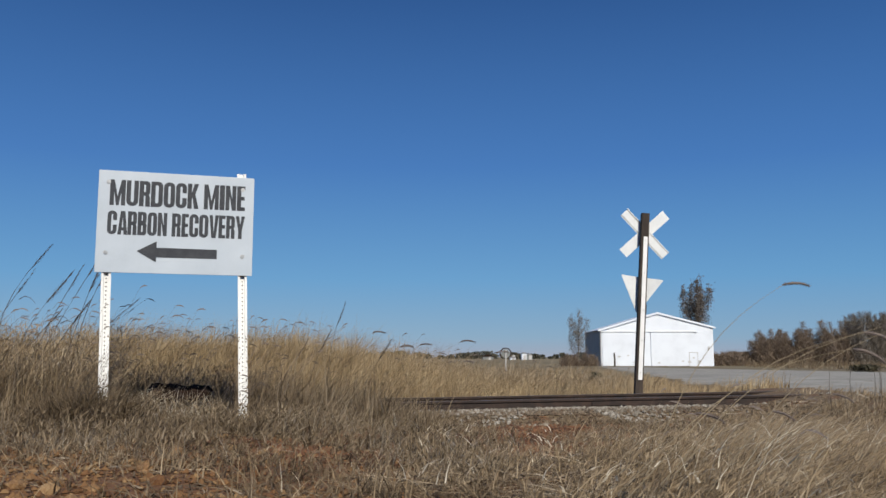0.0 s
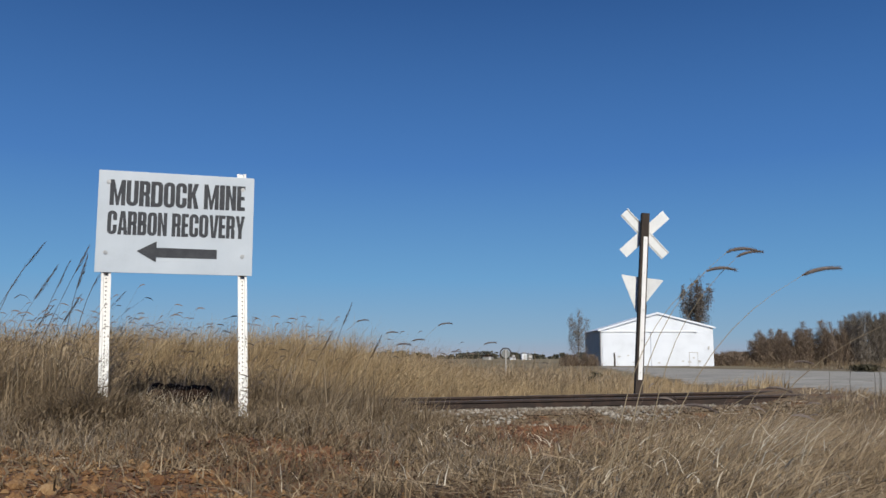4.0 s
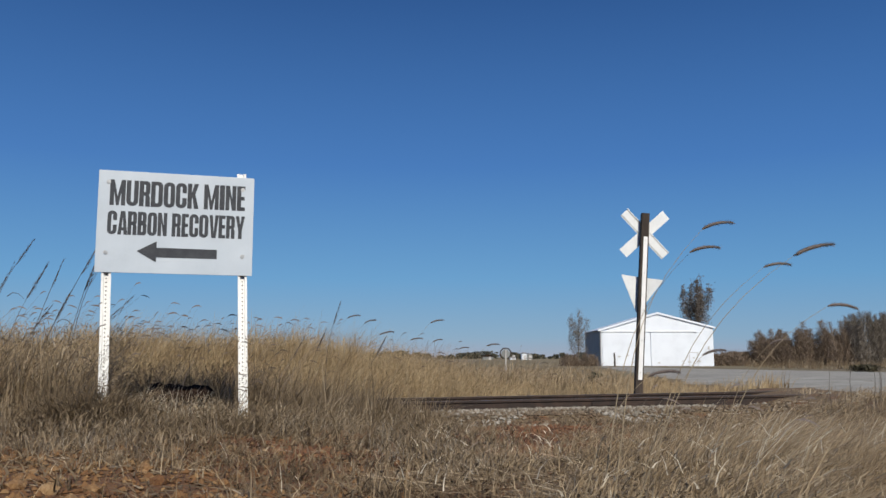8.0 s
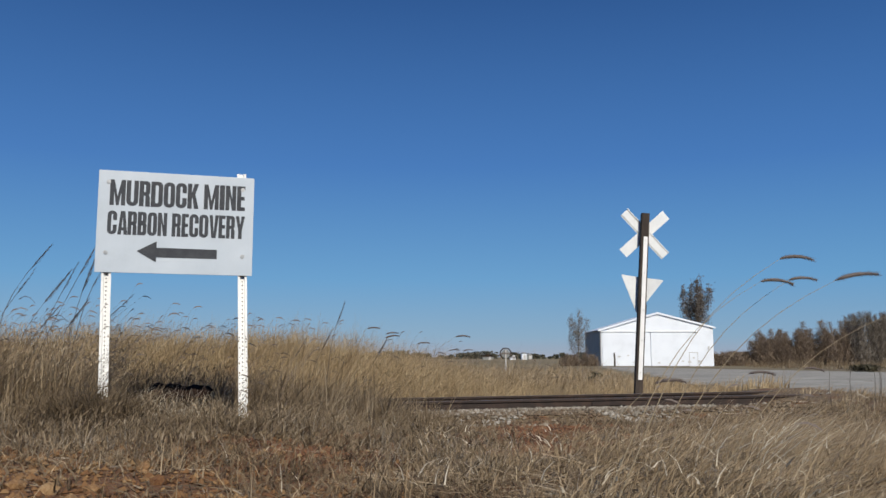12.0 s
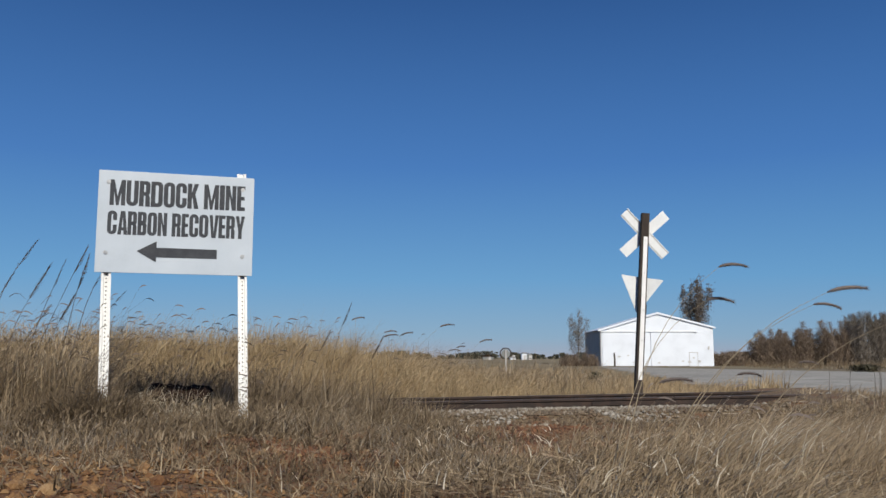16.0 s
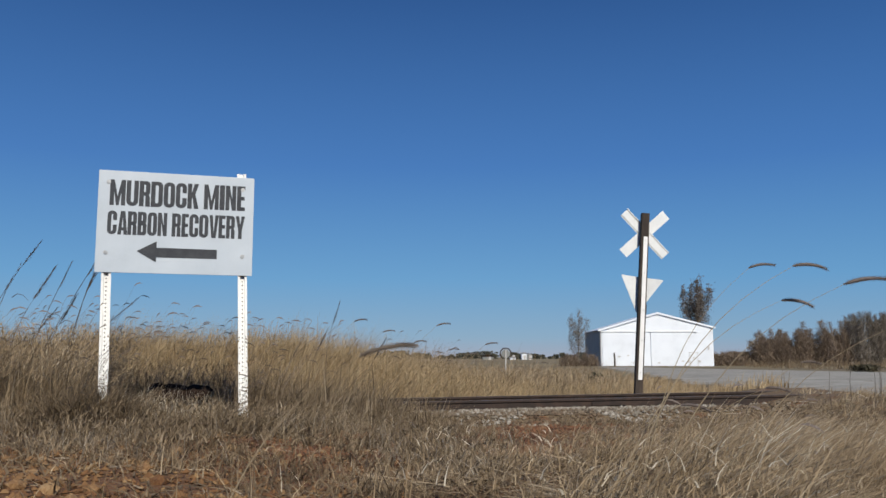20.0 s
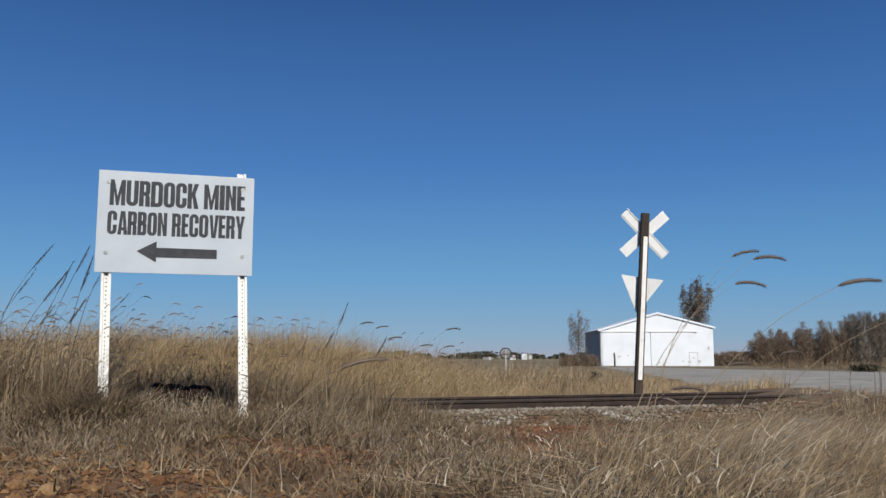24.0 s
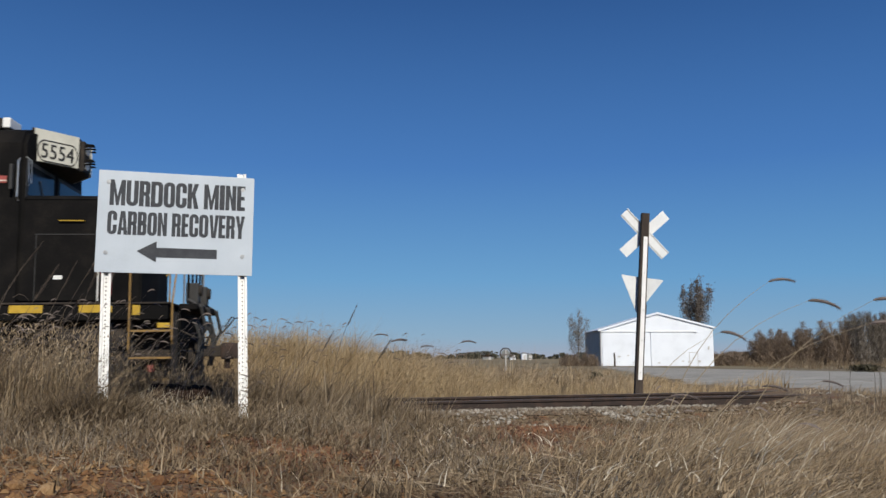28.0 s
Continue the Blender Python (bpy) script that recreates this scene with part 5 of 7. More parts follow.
# taller weeds at the left, beside the sign
grass_zone("tall_weeds", "tall brown weeds and grass beside the sign", STRAW_SCRUB, 7, 10000, tufted(thinned(fan(6.6, 9.8, -0.68, -0.36), lambda x, y: smooth(-0.385, -0.43, x / y)), 12, 0.06),
           lambda r, x, y: uneven(r, len(x), 0.30, 0.80, 12), (0.005, 0.011), (0.1, 1.2), 0.35, (0.8, 1.6), 2.5)
grass_zone("tall_weeds", "tall tan grass beside the sign", STRAW_TAN, 38, 4800, tufted(thinned(fan(6.6, 9.8, -0.68, -0.36), lambda x, y: smooth(-0.385, -0.43, x / y)), 10, 0.06),
           lambda r, x, y: uneven(r, len(x), 0.28, 0.76, 10), (0.004, 0.010), (0.2, 1.3), 0.4, (0.8, 1.6), 2.5)
grass_zone("dry_leaf_bits", "small pale leaves and seeds on the weeds", STRAW_TAN, 39, 16000, tufted(fan(6.6, 9.8, -0.68, -0.37), 4, 0.05),
           lambda r, x, y: r.uniform(0.03, 0.07, len(x)), (0.005, 0.011), (0.4, 2.0), 0.3, (0.8, 1.6), 2.5, 0.75)
# golden grass on the bank beyond the rails
grass_zone("golden_grass", "tall golden dry grass on the bank beyond the rails", STRAW_GOLD, 8, 80000, tufted(thinned(lambda r, n: (r.uniform(-13.8, 4.2, n), r.uniform(18.0, 25, n)), lambda x, y: (off_track(x, y) > 2.2) * (0.5 + 0.5 * clumpy(x, y, 1.3))), 14, 0.11),
           lambda r, x, y: uneven(r, len(x), 0.55, 1.15, 14) * (1 - 0.5 * smooth(-2.2, 2.6, x)) * (0.86 + 0.3 * clumpy(x, y, 1.15)), (0.006, 0.014), (0.1, 1.5), 0.4, (1.6, 4.0), 2.2)
grass_zone("golden_plumes", "fine feathery seed stems over the golden grass", STRAW_GOLD, 57, 15000, tufted(thinned(lambda r, n: (r.uniform(-13.0, 3.0, n), r.uniform(18.2, 24, n)), lambda x, y: (off_track(x, y) > 2.2) * (0.15 + 0.85 * clumpy(x, y, 1.15))), 18, 0.10),
           lambda r, x, y: uneven(r, len(x), 0.75, 1.25, 18) * (1 - 0.5 * smooth(-2.2, 2.6, x)) * (0.86 + 0.26 * clumpy(x, y, 1.15)), (0.003, 0.007), (0.3, 1.3), 0.75, (1.6, 4.0), 3.2)
grass_zone("golden_leaf_bits", "curled golden leaves and seeds in the tall grass", STRAW_GOLD, 55, 20000, tufted(thinned(lambda r, n: (r.uniform(-13.0, 3.0, n), r.uniform(18.0, 21.0, n)), lambda x, y: (off_track(x, y) > 2.0) * (1 - 0.6 * smooth(-3.0, 3.0, x))), 4, 0.08),
           lambda r, x, y: r.uniform(0.05, 0.12, len(x)), (0.008, 0.018), (0.4, 2.4), 0.3, (1.6, 4.0), 2.2, 0.85)
grass_zone("verge_straw", "short golden grass along the far side of the rails", STRAW_GOLD, 9, 46000, tufted(thinned(lambda r, n: (r.uniform(-1.0, 12.5, n), 18.0 + 22 * r.random(n) ** 1.4), lambda x, y: (off_track(x, y) > 2.2) * (x < 7.6 + (y - 19) * 0.125) * (0.35 + 0.65 * clumpy(x, y, 0.9))), 10, 0.10),
           lambda r, x, y: uneven(r, len(x), 0.16, 0.46, 10), (0.010, 0.022), (0.1, 0.9), 0.45, (3.0, 8.0), 1.2)
grass_zone("ditch_weeds", "pale brown weeds in the ditch beyond the golden grass", STRAW_TAN, 44, 14000, tufted(thinned(lambda r, n: (r.uniform(-1.5, 5.6, n), r.uniform(24.5, 30, n)), lambda x, y: 0.2 + 0.8 * clumpy(x, y, 1.6)), 12, 0.12),
           lambda r, x, y: uneven(r, len(x), 0.55, 1.35, 12) * (1 - 0.25 * smooth(2.5, 5.0, x)), (0.010, 0.022), (0.2, 1.3), 0.3, (3.6, 6.0), 1.4)
grass_zone("base_weeds", "brown weeds grown up round the foot of the sign", STRAW_SCRUB, 45, 7600, tufted(lambda r, n: (np.where(r.random(n) < 0.7, r.normal(-2.46, 0.13, n), r.normal(-1.46, 0.13, n)), r.uniform(5.75, 6.25, n)), 10, 0.04),
           lambda r, x, y: uneven(r, len(x), 0.18, 0.40, 10) * (1 - 0.5 * smooth(-2.0, -1.6, x)), (0.005, 0.010), (0.2, 1.6), 0.15, (1.3, 1.6), 1.3)
grass_zone("base_weeds", "small pale leaves round the foot of the sign", STRAW_TAN, 46, 1600, tufted(lambda r, n: (np.where(r.random(n) < 0.6, r.normal(-2.42, 0.25, n), r.normal(-1.50, 0.22, n)), r.uniform(5.7, 6.25, n)), 3, 0.05),
           lambda r, x, y: r.uniform(0.02, 0.06, len(x)), (0.004, 0.010), (0.4, 2.2), 0.15, (1.3, 1.6), 1.3, 0.22)
grass_zone("broken_stems", "pale broken stems standing before the rotten timber", STRAW_PALE, 47, 230, lambda r, n: (r.uniform(-2.75, -1.95, n), r.uniform(7.0, 7.5, n)),
           lambda r, x, y: r.uniform(0.12, 0.36, len(x)), (0.004, 0.008), (0.1, 1.0), 0.1, (1.3, 1.6), 1.2)
grass_zone("broken_stems", "pale upright stems in the clay scrub", STRAW_PALE, 48, 130, thinned(fan(3.4, 7.5, -0.3, 0.6), clumpy),
           lambda r, x, y: r.uniform(0.08, 0.26, len(x)), (0.003, 0.006), (0.1, 1.3), 0.1, (1.3, 1.6), 1.2)
grass_zone("tall_scrub", "brown scrub behind the sign posts", STRAW_SCRUB, 49, 9000, tufted(thinned(fan(8.0, 10.2, -0.43, -0.24), lambda x, y: 0.4 + 0.6 * clumpy(x, y)), 10, 0.07),
           lambda r, x, y: uneven(r, len(x), 0.28, 0.56, 10), (0.005, 0.011), (0.2, 1.5), 0.25, (1.6, 2.2), 2.0)
grass_zone("dry_leaf_bits", "small pale leaves on the scrub behind the sign", STRAW_SCRUB, 50, 7000, tufted(fan(7.9, 10.2, -0.43, -0.2), 4, 0.05),
           lambda r, x, y: r.uniform(0.03, 0.07, len(x)), (0.005, 0.011), (0.4, 2.2), 0.25, (1.6, 2.2), 2.0, 0.5)
grass_zone("roadside_grass", "tan grass on the shoulder of the crossing", STRAW_TAN, 51, 12000, tufted(thinned(fan(8.0, 14.2, 0.30, 0.66), lambda x, y: (off_track(x, y) < -1.7) * (0.3 + 0.7 * clumpy(x, y, 1.7))), 12, 0.08),
           lambda r, x, y: uneven(r, len(x), 0.10, 0.34, 12), (0.006, 0.014), (0.5, 2.2), 0.45, (1.8, 2.6), 3.5)
grass_zone("bleached_bits", "bleached curled leaves caught in the windblown grass", STRAW_PALE, 52, 1150, thinned(fan(2.6, 6.8, -0.06, 0.66), lambda x, y: 0.1 + 0.9 * clumpy(x, y, 2.6) ** 2),
           lambda r, x, y: r.uniform(0.04, 0.12, len(x)), (0.003, 0.007), (0.5, 3.2), 0.1, (0.5, 0.9), 5.0, 0.2)
grass_zone("windblown_grass", "tall tan grass bowing over the roadside", STRAW_TAN, 53, 3600, tufted(thinned(fan(3.6, 6.8, 0.33, 0.66), lambda x, y: 0.15 + 0.85 * clumpy(x, y, 2.0)), 12, 0.06),
           lambda r, x, y: uneven(r, len(x), 0.22, 0.52, 12), (0.002, 0.006), (0.7, 2.2), 0.7, (0.5, 0.9), 6.5)
grass_zone("matted_grass", "low grey-tan straw matted by the wind", STRAW_TAN, 54, 15000, tufted(thinned(fan(2.4, 7.0, -0.15, 0.22), lambda x, y: (0.2 + 0.8 * clumpy(x, y, 2.7)) * (1 - clay_patch(x, y)) * smooth(-0.15, -0.05, x / y)), 8, 0.05),
           lambda r, x, y: uneven(r, len(x), 0.03, 0.09, 8), (0.003, 0.008), (0.6, 3.4), 0.2, (1.2, 1.5), 1.5)
grass_zone("pale_stalks", "long bleached grass stalks leaning with the wind", STRAW_PALE, 56, 64, tufted(fan(2.5, 5.6, 0.12, 0.58), 2, 0.02),
           lambda r, x, y: r.uniform(0.28, 0.56, len(x)), (0.004, 0.007), (0.4, 1.1), 0.85, (0.5, 0.9), 8.0)
grass_zone("yard_weeds", "pale brown weeds between the yard and the hedgerow", STRAW_SCRUB, 60, 9000, tufted(thinned(lambda r, n: (r.uniform(34, 76, n), r.uniform(84, 128, n)), lambda x, y: (x > 39.5 - 0.1 * (y - 84) + 6 * (y > 112)) * (0.3 + 0.7 * clumpy(x, y, 0.6))), 8, 0.25),
           lambda r, x, y: uneven(r, len(x), 0.4, 1.3, 8), (0.03, 0.07), (0.1, 1.0), 0.4, (60, 70), 0)
grass_zone("crossing_grass", "matted tan grass beside the crossing", STRAW_TAN, 61, 12000, tufted(thinned(lambda r, n: (r.uniform(4.6, 10.5, n), r.uniform(11.5, 17.2, n)), lambda x, y: ((x > 6.6) + (off_track(x, y) < -1.5) > 0) * (0.3 + 0.7 * clumpy(x, y, 1.9))), 12, 0.09),
           lambda r, x, y: uneven(r, len(x), 0.06, 0.26, 12), (0.006, 0.014), (0.6, 2.6), 0.5, (1.8, 2.6), 3.0)
litter("pale_straw", "bleached stalks lying beside the crossing", STRAW_PALE, 62, 60, lambda r, n: (r.uniform(4.0, 9.0, n), r.uniform(11.0, 16.0, n)), (0.12, 0.5), (0.008, 0.02))
grass_zone("field_grass", "rough brown grass across the far field", STRAW_TAN, 10, 26000, tufted(thinned(lambda r, n: (r.uniform(-30, 22, n), 26 + 60 * r.random(n) ** 1.3), lambda x, y: (x < 7.2 + (y - 19) * 0.125) * (0.3 + 0.7 * clumpy(x, y, 0.5))), 8, 0.15),
           lambda r, x, y: uneven(r, len(x), 0.2, 0.6, 8), (0.02, 0.05), (0.1, 0.8), 0.4, (60, 70), 0)


def seed_stems(name, label, seed, places, height, head, amp, stem_w=0.004, mat=None):
    """Thin stems that each carry a drooping seed head."""
    rng = np.random.default_rng(seed)
    xs, ys = places(rng)
    h = height(rng, len(xs))
    cx, cy = float(xs.mean()), float(ys.mean())
    at = (cx, cy, float(ground_z(cx, cy)))
    n = len(xs)
    bend = rng.uniform(0.25, 0.6, n)
    zs = ground_z(xs, ys)
    vs, fs = [], []
    for i in range(n):
        tipx, tipz = bend[i] * h[i], h[i] * (1 - 0.32 * bend[i])
        prev = None
        pts = [(xs[i] + tipx * s ** 1.7, ys[i], zs[i] + h[i] * (s - 0.32 * bend[i] * s * s)) for s in (0, 0.4, 0.75, 1.0)]
        size = head * rng.uniform(0.7, 1.2)
        tip = rng.uniform(0.1, 1.2)
        ex, ez = math.cos(tip), math.sin(tip)
        hd = [(pts[-1][0] + size * q * ex, ys[i], pts[-1][2] + size * (q * ez - 0.5 * q * q)) for q in (0, 0.35, 0.7, 1.0)]
        for line, widths in ((pts, (stem_w, stem_w, stem_w * 0.8, stem_w * 0.6)), (hd, (size * 0.04, size * 0.13, size * 0.12, size * 0.03))):
            b = len(vs)
            for p, wd in zip(line, widths):
                for a in (0, 2.094, 4.189):
                    vs.append((p[0] - cx + wd * 0.5 * math.cos(a) * 0.3, p[1] - cy + wd * 0.5 * math.cos(a), p[2] - at[2] + wd * 0.5 * math.sin(a)))
            for k in range(3):
                for a in range(3):
                    fs.append((b + 3 * k + a, b + 3 * k + (a + 1) % 3, b + 3 * k + 3 + (a + 1) % 3, b + 3 * k + 3 + a))
    ob = mesh_ob(name, vs, fs, mat or STRAW_DARK)
    ob.location = at
    tagged(ob, label, "grass", kind="stuff")
    swaying.append((ob, amp, at))


for k in range(9):
    x0 = -11.5 + 1.5 * k
    seed_stems("foxtail_stems", "thin foxtail stems above the golden grass", 60 + k, lambda r, x0=x0: (r.uniform(x0, x0 + 1.5, 5), r.uniform(18.5, 23, 5)), lambda r, n, x0=x0: r.uniform(0.85, 1.5, n) * (1 - 0.3 * float(smooth(-2.0, 2.5, x0))), 0.19, 4.0, 0.006, STRAW_DARK)
for k in range(5):
    seed_stems("foxtail_stems", "thin foxtail stems among the weeds by the sign", 80 + k, lambda r, k=k: (r.uniform(-4.6 + 0.62 * k, -3.9 + 0.62 * k, 15), r.uniform(7.0, 8.6, 15)), lambda r, n: r.uniform(0.6, 1.12, n), 0.085, 4.0, 0.003, HEAD_MAT)
for k in range(4):
    seed_stems("foxtail_stems", "pale nodding foxtails over the weeds by the sign", 110 + k, lambda r, k=k: (r.uniform(-5.0 + 0.5 * k, -4.3 + 0.5 * k, 13), r.uniform(7.3, 8.8, 13)), lambda r, n: r.uniform(0.85, 1.22, n), 0.10, 4.5, 0.003, HEAD_MAT)
for k, (x0, n) in enumerate(((-2.66, 34), (-1.62, 14))):
    seed_stems("foxtail_stems", "thin dark stems before the sign post", 95 + k, lambda r, x0=x0, n=n: (r.uniform(x0, x0 + 0.22, n), r.uniform(5.75, 6.2, n)), lambda r, n, k=k: r.uniform(0.30, 0.95 - 0.3 * k, n), 0.06, 3.0, 0.003, STRAW_DARK)
for k in range(4):
    seed_stems("foxtail_stems", "foxtail stems blown low over the yard edge", 90 + k, lambda r, k=k: (r.uniform(0.8 + 0.6 * k, 1.5 + 0.6 * k, 4), r.uniform(3.2, 5.5, 4)), lambda r, n: r.uniform(0.3, 0.5, n), 0.085, 7.0, 0.003, HEAD_MAT)


def plume_reed(x, y, h, lean, seed):
    """A dark reed-like stalk with a feathery plume."""
    rnd = random.Random(seed)
    at = Matrix.Translation((x, y, float(ground_z(x, y)) - 0.02))
    t = thing("plume_stalk", at, "tall dark weed stalk with a feathery seed plume", "weed", "plume stalks")
    pts = [Vector((lean * h * ((k / 8) ** 2.1 + 0.10 * math.sin(k * 0.55 + seed)) * (1 if k else 0), 0.02 * math.sin(k * 0.8 + seed) * (k > 0), h * k / 8 * (1 - 0.1 * lean * k / 8))) for k in range(9)]
    part("stalk", rod(pts, 0.0042, 6, 0.002), STRAW_DARK, t)
    d = (pts[-1] - pts[-2]).normalized()
    vs, fs = [], []
    size = rnd.uniform(0.2, 0.3)
    for k in range(80 + 65 * (seed % 3)):
        q = rnd.random()
        way = Vector((rnd.uniform(-0.2, 0.8), rnd.uniform(-0.5, 0.5), rnd.uniform(-0.3, 0.4)))
        p = pts[-1] - d * size * 0.75 + d * size * 1.25 * q + way * size * 0.10 * rnd.random() * math.sin(math.pi * (0.15 + 0.8 * q))
        o = (d + way * 0.45).normalized() * size * rnd.uniform(0.12, 0.26) * (1.15 - 0.5 * q)
        s = o.cross(Vector((rnd.uniform(-1, 1), rnd.uniform(-1, 1), 1))).normalized() * 0.0015
        b = len(vs)
        vs += [(p + s)[:], (p + o)[:], (p - s)[:]]
        fs.append((b, b + 1, b + 2))
    me = bpy.data.meshes.new("plume")
    me.from_pydata(vs, [], fs)
    me.materials.append(STRAW_DARK)
    pl = new("plume", me)
    pl.parent = t
    for k in range(2):
        b = bmesh.new()
        z = h * rnd.uniform(0.35, 0.7)
        lp = [Vector((lean * h * (z / h) ** 1.6, 0, z)) + Vector((0.05 * q, rnd.uniform(-0.01, 0.01), 0.05 * q - 0.02 * q * q)) for q in range(4)]
        rod(lp, 0.004, 4, 0.001, b)
        part("leaf", b, STRAW_DARK, t)
    return t


plumes = [(plume_reed(*a), a) for a in ((-4.10, 7.6, 1.50, 0.30, 1), (-4.02, 7.9, 1.28, 0.26, 2), (-3.72, 7.7, 1.30, 0.20, 3), (-3.62, 7.6, 1.42, 0.28, 4), (-3.52, 7.8, 1.32, 0.20, 5), (-3.40, 7.6, 1.34, 0.28, 6), (-1.45, 10.4, 1.45, 0.16, 7), (-1.75, 11.0, 1.2, 0.2, 8), (-4.5, 8.2, 1.4, 0.25, 9), (-3.90, 8.1, 1.06, 0.35, 11), (-4.16, 8.3, 1.02, 0.3, 14), (-3.58, 8.2, 1.08, 0.4, 15), (-1.15, 10.8, 1.12, 0.3, 17), (-2.1, 10.6, 1.05, 0.35, 18))]

# ================= foxtails near the camera =================
FOX = {  # foot of each stalk, its length, the size of its head
    "a": ((0.596, 2.75, 0.0), 1.05, 0.135), "b": ((0.544, 2.8, 0.0), 1.13, 0.125), "c": ((0.526, 2.9, 0.0), 1.08, 0.125), "d": ((0.715, 3.2, 0.0), 1.02, 0.105),
    "e": ((0.883, 3.0, 0.0), 0.98, 0.125), "f": ((-0.527, 1.8, 0.0), 0.66, 0.12), "g": ((-0.275, 1.9, 0.0), 0.68, 0.125)}


def foxtail(key):
    """A long bowed stem with an arched bristly head, leaning towards +x from its foot."""
    foot, length, size = FOX[key]
    rnd = random.Random(ord(key))
    t = thing("foxtail_stalk", Matrix.Translation(foot), "tall foxtail stalk with a bristly reddish-brown seed head", "grass stalk", "foxtail stalks")
    tilt = radians({"f": 40, "g": 46, "a": 38}.get(key, 51))
    full = 0.66 if key in "fg" else 1.0

    def along(q):
        a = tilt * 0.62 + tilt * 0.76 * q
        return Vector((math.sin(a), 0, math.cos(a)))
    # the head's middle stands on the local z axis at the stem's full length
    mid = Vector((0, 0, length))
    line = [Vector((0, 0, 0))]
    steps = 10
    for k in range(steps):
        line.append(line[-1] + along((k + 0.5) / steps) * size / steps)
    shift = mid - line[5]
    line = [p + shift for p in line]
    stem_pts = []
    for k in range(11):
        q = k / 10
        straight = Vector((0, 0, -0.03)).lerp(line[0], q)
        stem_pts.append(straight + Vector((-0.085 * length * math.sin(math.pi * q) * (0.5 + q), 0, 0)))
    part("stem", rod(stem_pts, [0.0032 - 0.0026 * (k / 10) ** 0.6 for k in range(11)], 6), STEM_MAT, t)
    radii = [full * size * 0.040 * (0.35 + 0.85 * math.sin(math.pi * min(1, 0.12 + 0.86 * k / steps))) for k in range(steps + 1)]
    bm = rod(line, radii, 7)
    hair = HEAD_TAN if key in "fg" else HEAD_MAT
    head = part("seed_head", bm, hair, t, "bristly arched seed head")
    vs, fs = [], []
    for _ in range(800):
        q = rnd.random()
        i = min(steps - 1, int(q * steps))
        p = line[i].lerp(line[i + 1], q * steps - i)
        ax = (line[i + 1] - line[i]).normalized()
        side = ax.cross(Vector((rnd.uniform(-1, 1), rnd.uniform(-1, 1), rnd.uniform(-1, 1)))).normalized()
        o = (side * 0.75 * full + ax * 0.8).normalized() * size * rnd.uniform(0.08, 0.16)
        s = o.cross(side + Vector((0.1, 0.2, 0.3))).normalized() * 0.0007
        b = len(vs)
        vs += [(p + s)[:], (p + o)[:], (p - s)[:]]
        fs.append((b, b + 1, b + 2))
    me = bpy.data.meshes.new("bristles")
    me.from_pydata(vs, [], fs)
    me.materials.append(hair)
    br = new("bristles", me)
    br.parent = head
    return t


for n, k in enumerate("hij"):
    rnd = random.Random(200 + n)
    y = rnd.uniform(3.0, 4.8)
    x = (0.16 + 0.08 * n) * y
    FOX[k] = ((round(x, 3), round(y, 3), round(float(ground_z(x, y)), 3)), rnd.uniform(0.5, 0.8), rnd.uniform(0.09, 0.12))
# a loose group that stands up against the sky before the rails
for n, k in enumerate("klmnopqr"):
    rnd = random.Random(230 + n)
    y = rnd.uniform(5.9, 7.6)
    x = (-0.165 + 0.021 * n + rnd.uniform(-0.008, 0.008)) * y
    FOX[k] = ((round(x, 3), round(y, 3), round(float(ground_z(x, y)), 3)), rnd.uniform(0.84, 1.04) - 0.10 * (n > 5), rnd.uniform(0.075, 0.11))
stalks = {k: foxtail(k) for k in FOX}


def bent(key, lean, away):
    """The pose of a foxtail that leans so many degrees towards +x and away from the camera."""
    return Matrix.Translation(FOX[key][0]) @ Matrix.Rotation(radians(lean), 4, "Y") @ Matrix.Rotation(radians(-away), 4, "X")

# ================= the locomotive =================
# its own space: x forwards from the front plate, y to the far side, z above the rail tops
LOCO_START = Vector((-4.545, 15.442))
LOCO_SPEED = 6.2


def loco_pose(t):
    u = LOCO_SPEED * (t - 28.0)
    x = LOCO_START.x + u * CT
    return Matrix.Translation((x, TRACK_Y + x * ST / CT, float(RAIL_Z + 0.055 + GRADE * x))) @ Matrix.Rotation(THETA, 4, "Z") @ Matrix.Rotation(-math.atan(GRADE), 4, "Y")


def plan_prism(outline, z0, z1, top_inset=0.0):
    """Extrude a plan outline of (x, y) from z0 to z1; the top shrinks a little towards its middle."""
    bm = bmesh.new()
    cx = sum(p[0] for p in outline) / len(outline)
    lo = [bm.verts.new((x, y, z0)) for x, y in outline]
    hi = [bm.verts.new((cx + (x - cx) * (1 - top_inset), y * (1 - top_inset), z1)) for x, y in outline]
    for i in range(len(lo)):
        j = (i + 1) % len(lo)
        bm.faces.new((lo[i], lo[j], hi[j], hi[i]))
    bm.faces.new(lo[::-1])
    bm.faces.new(hi)
    return bm


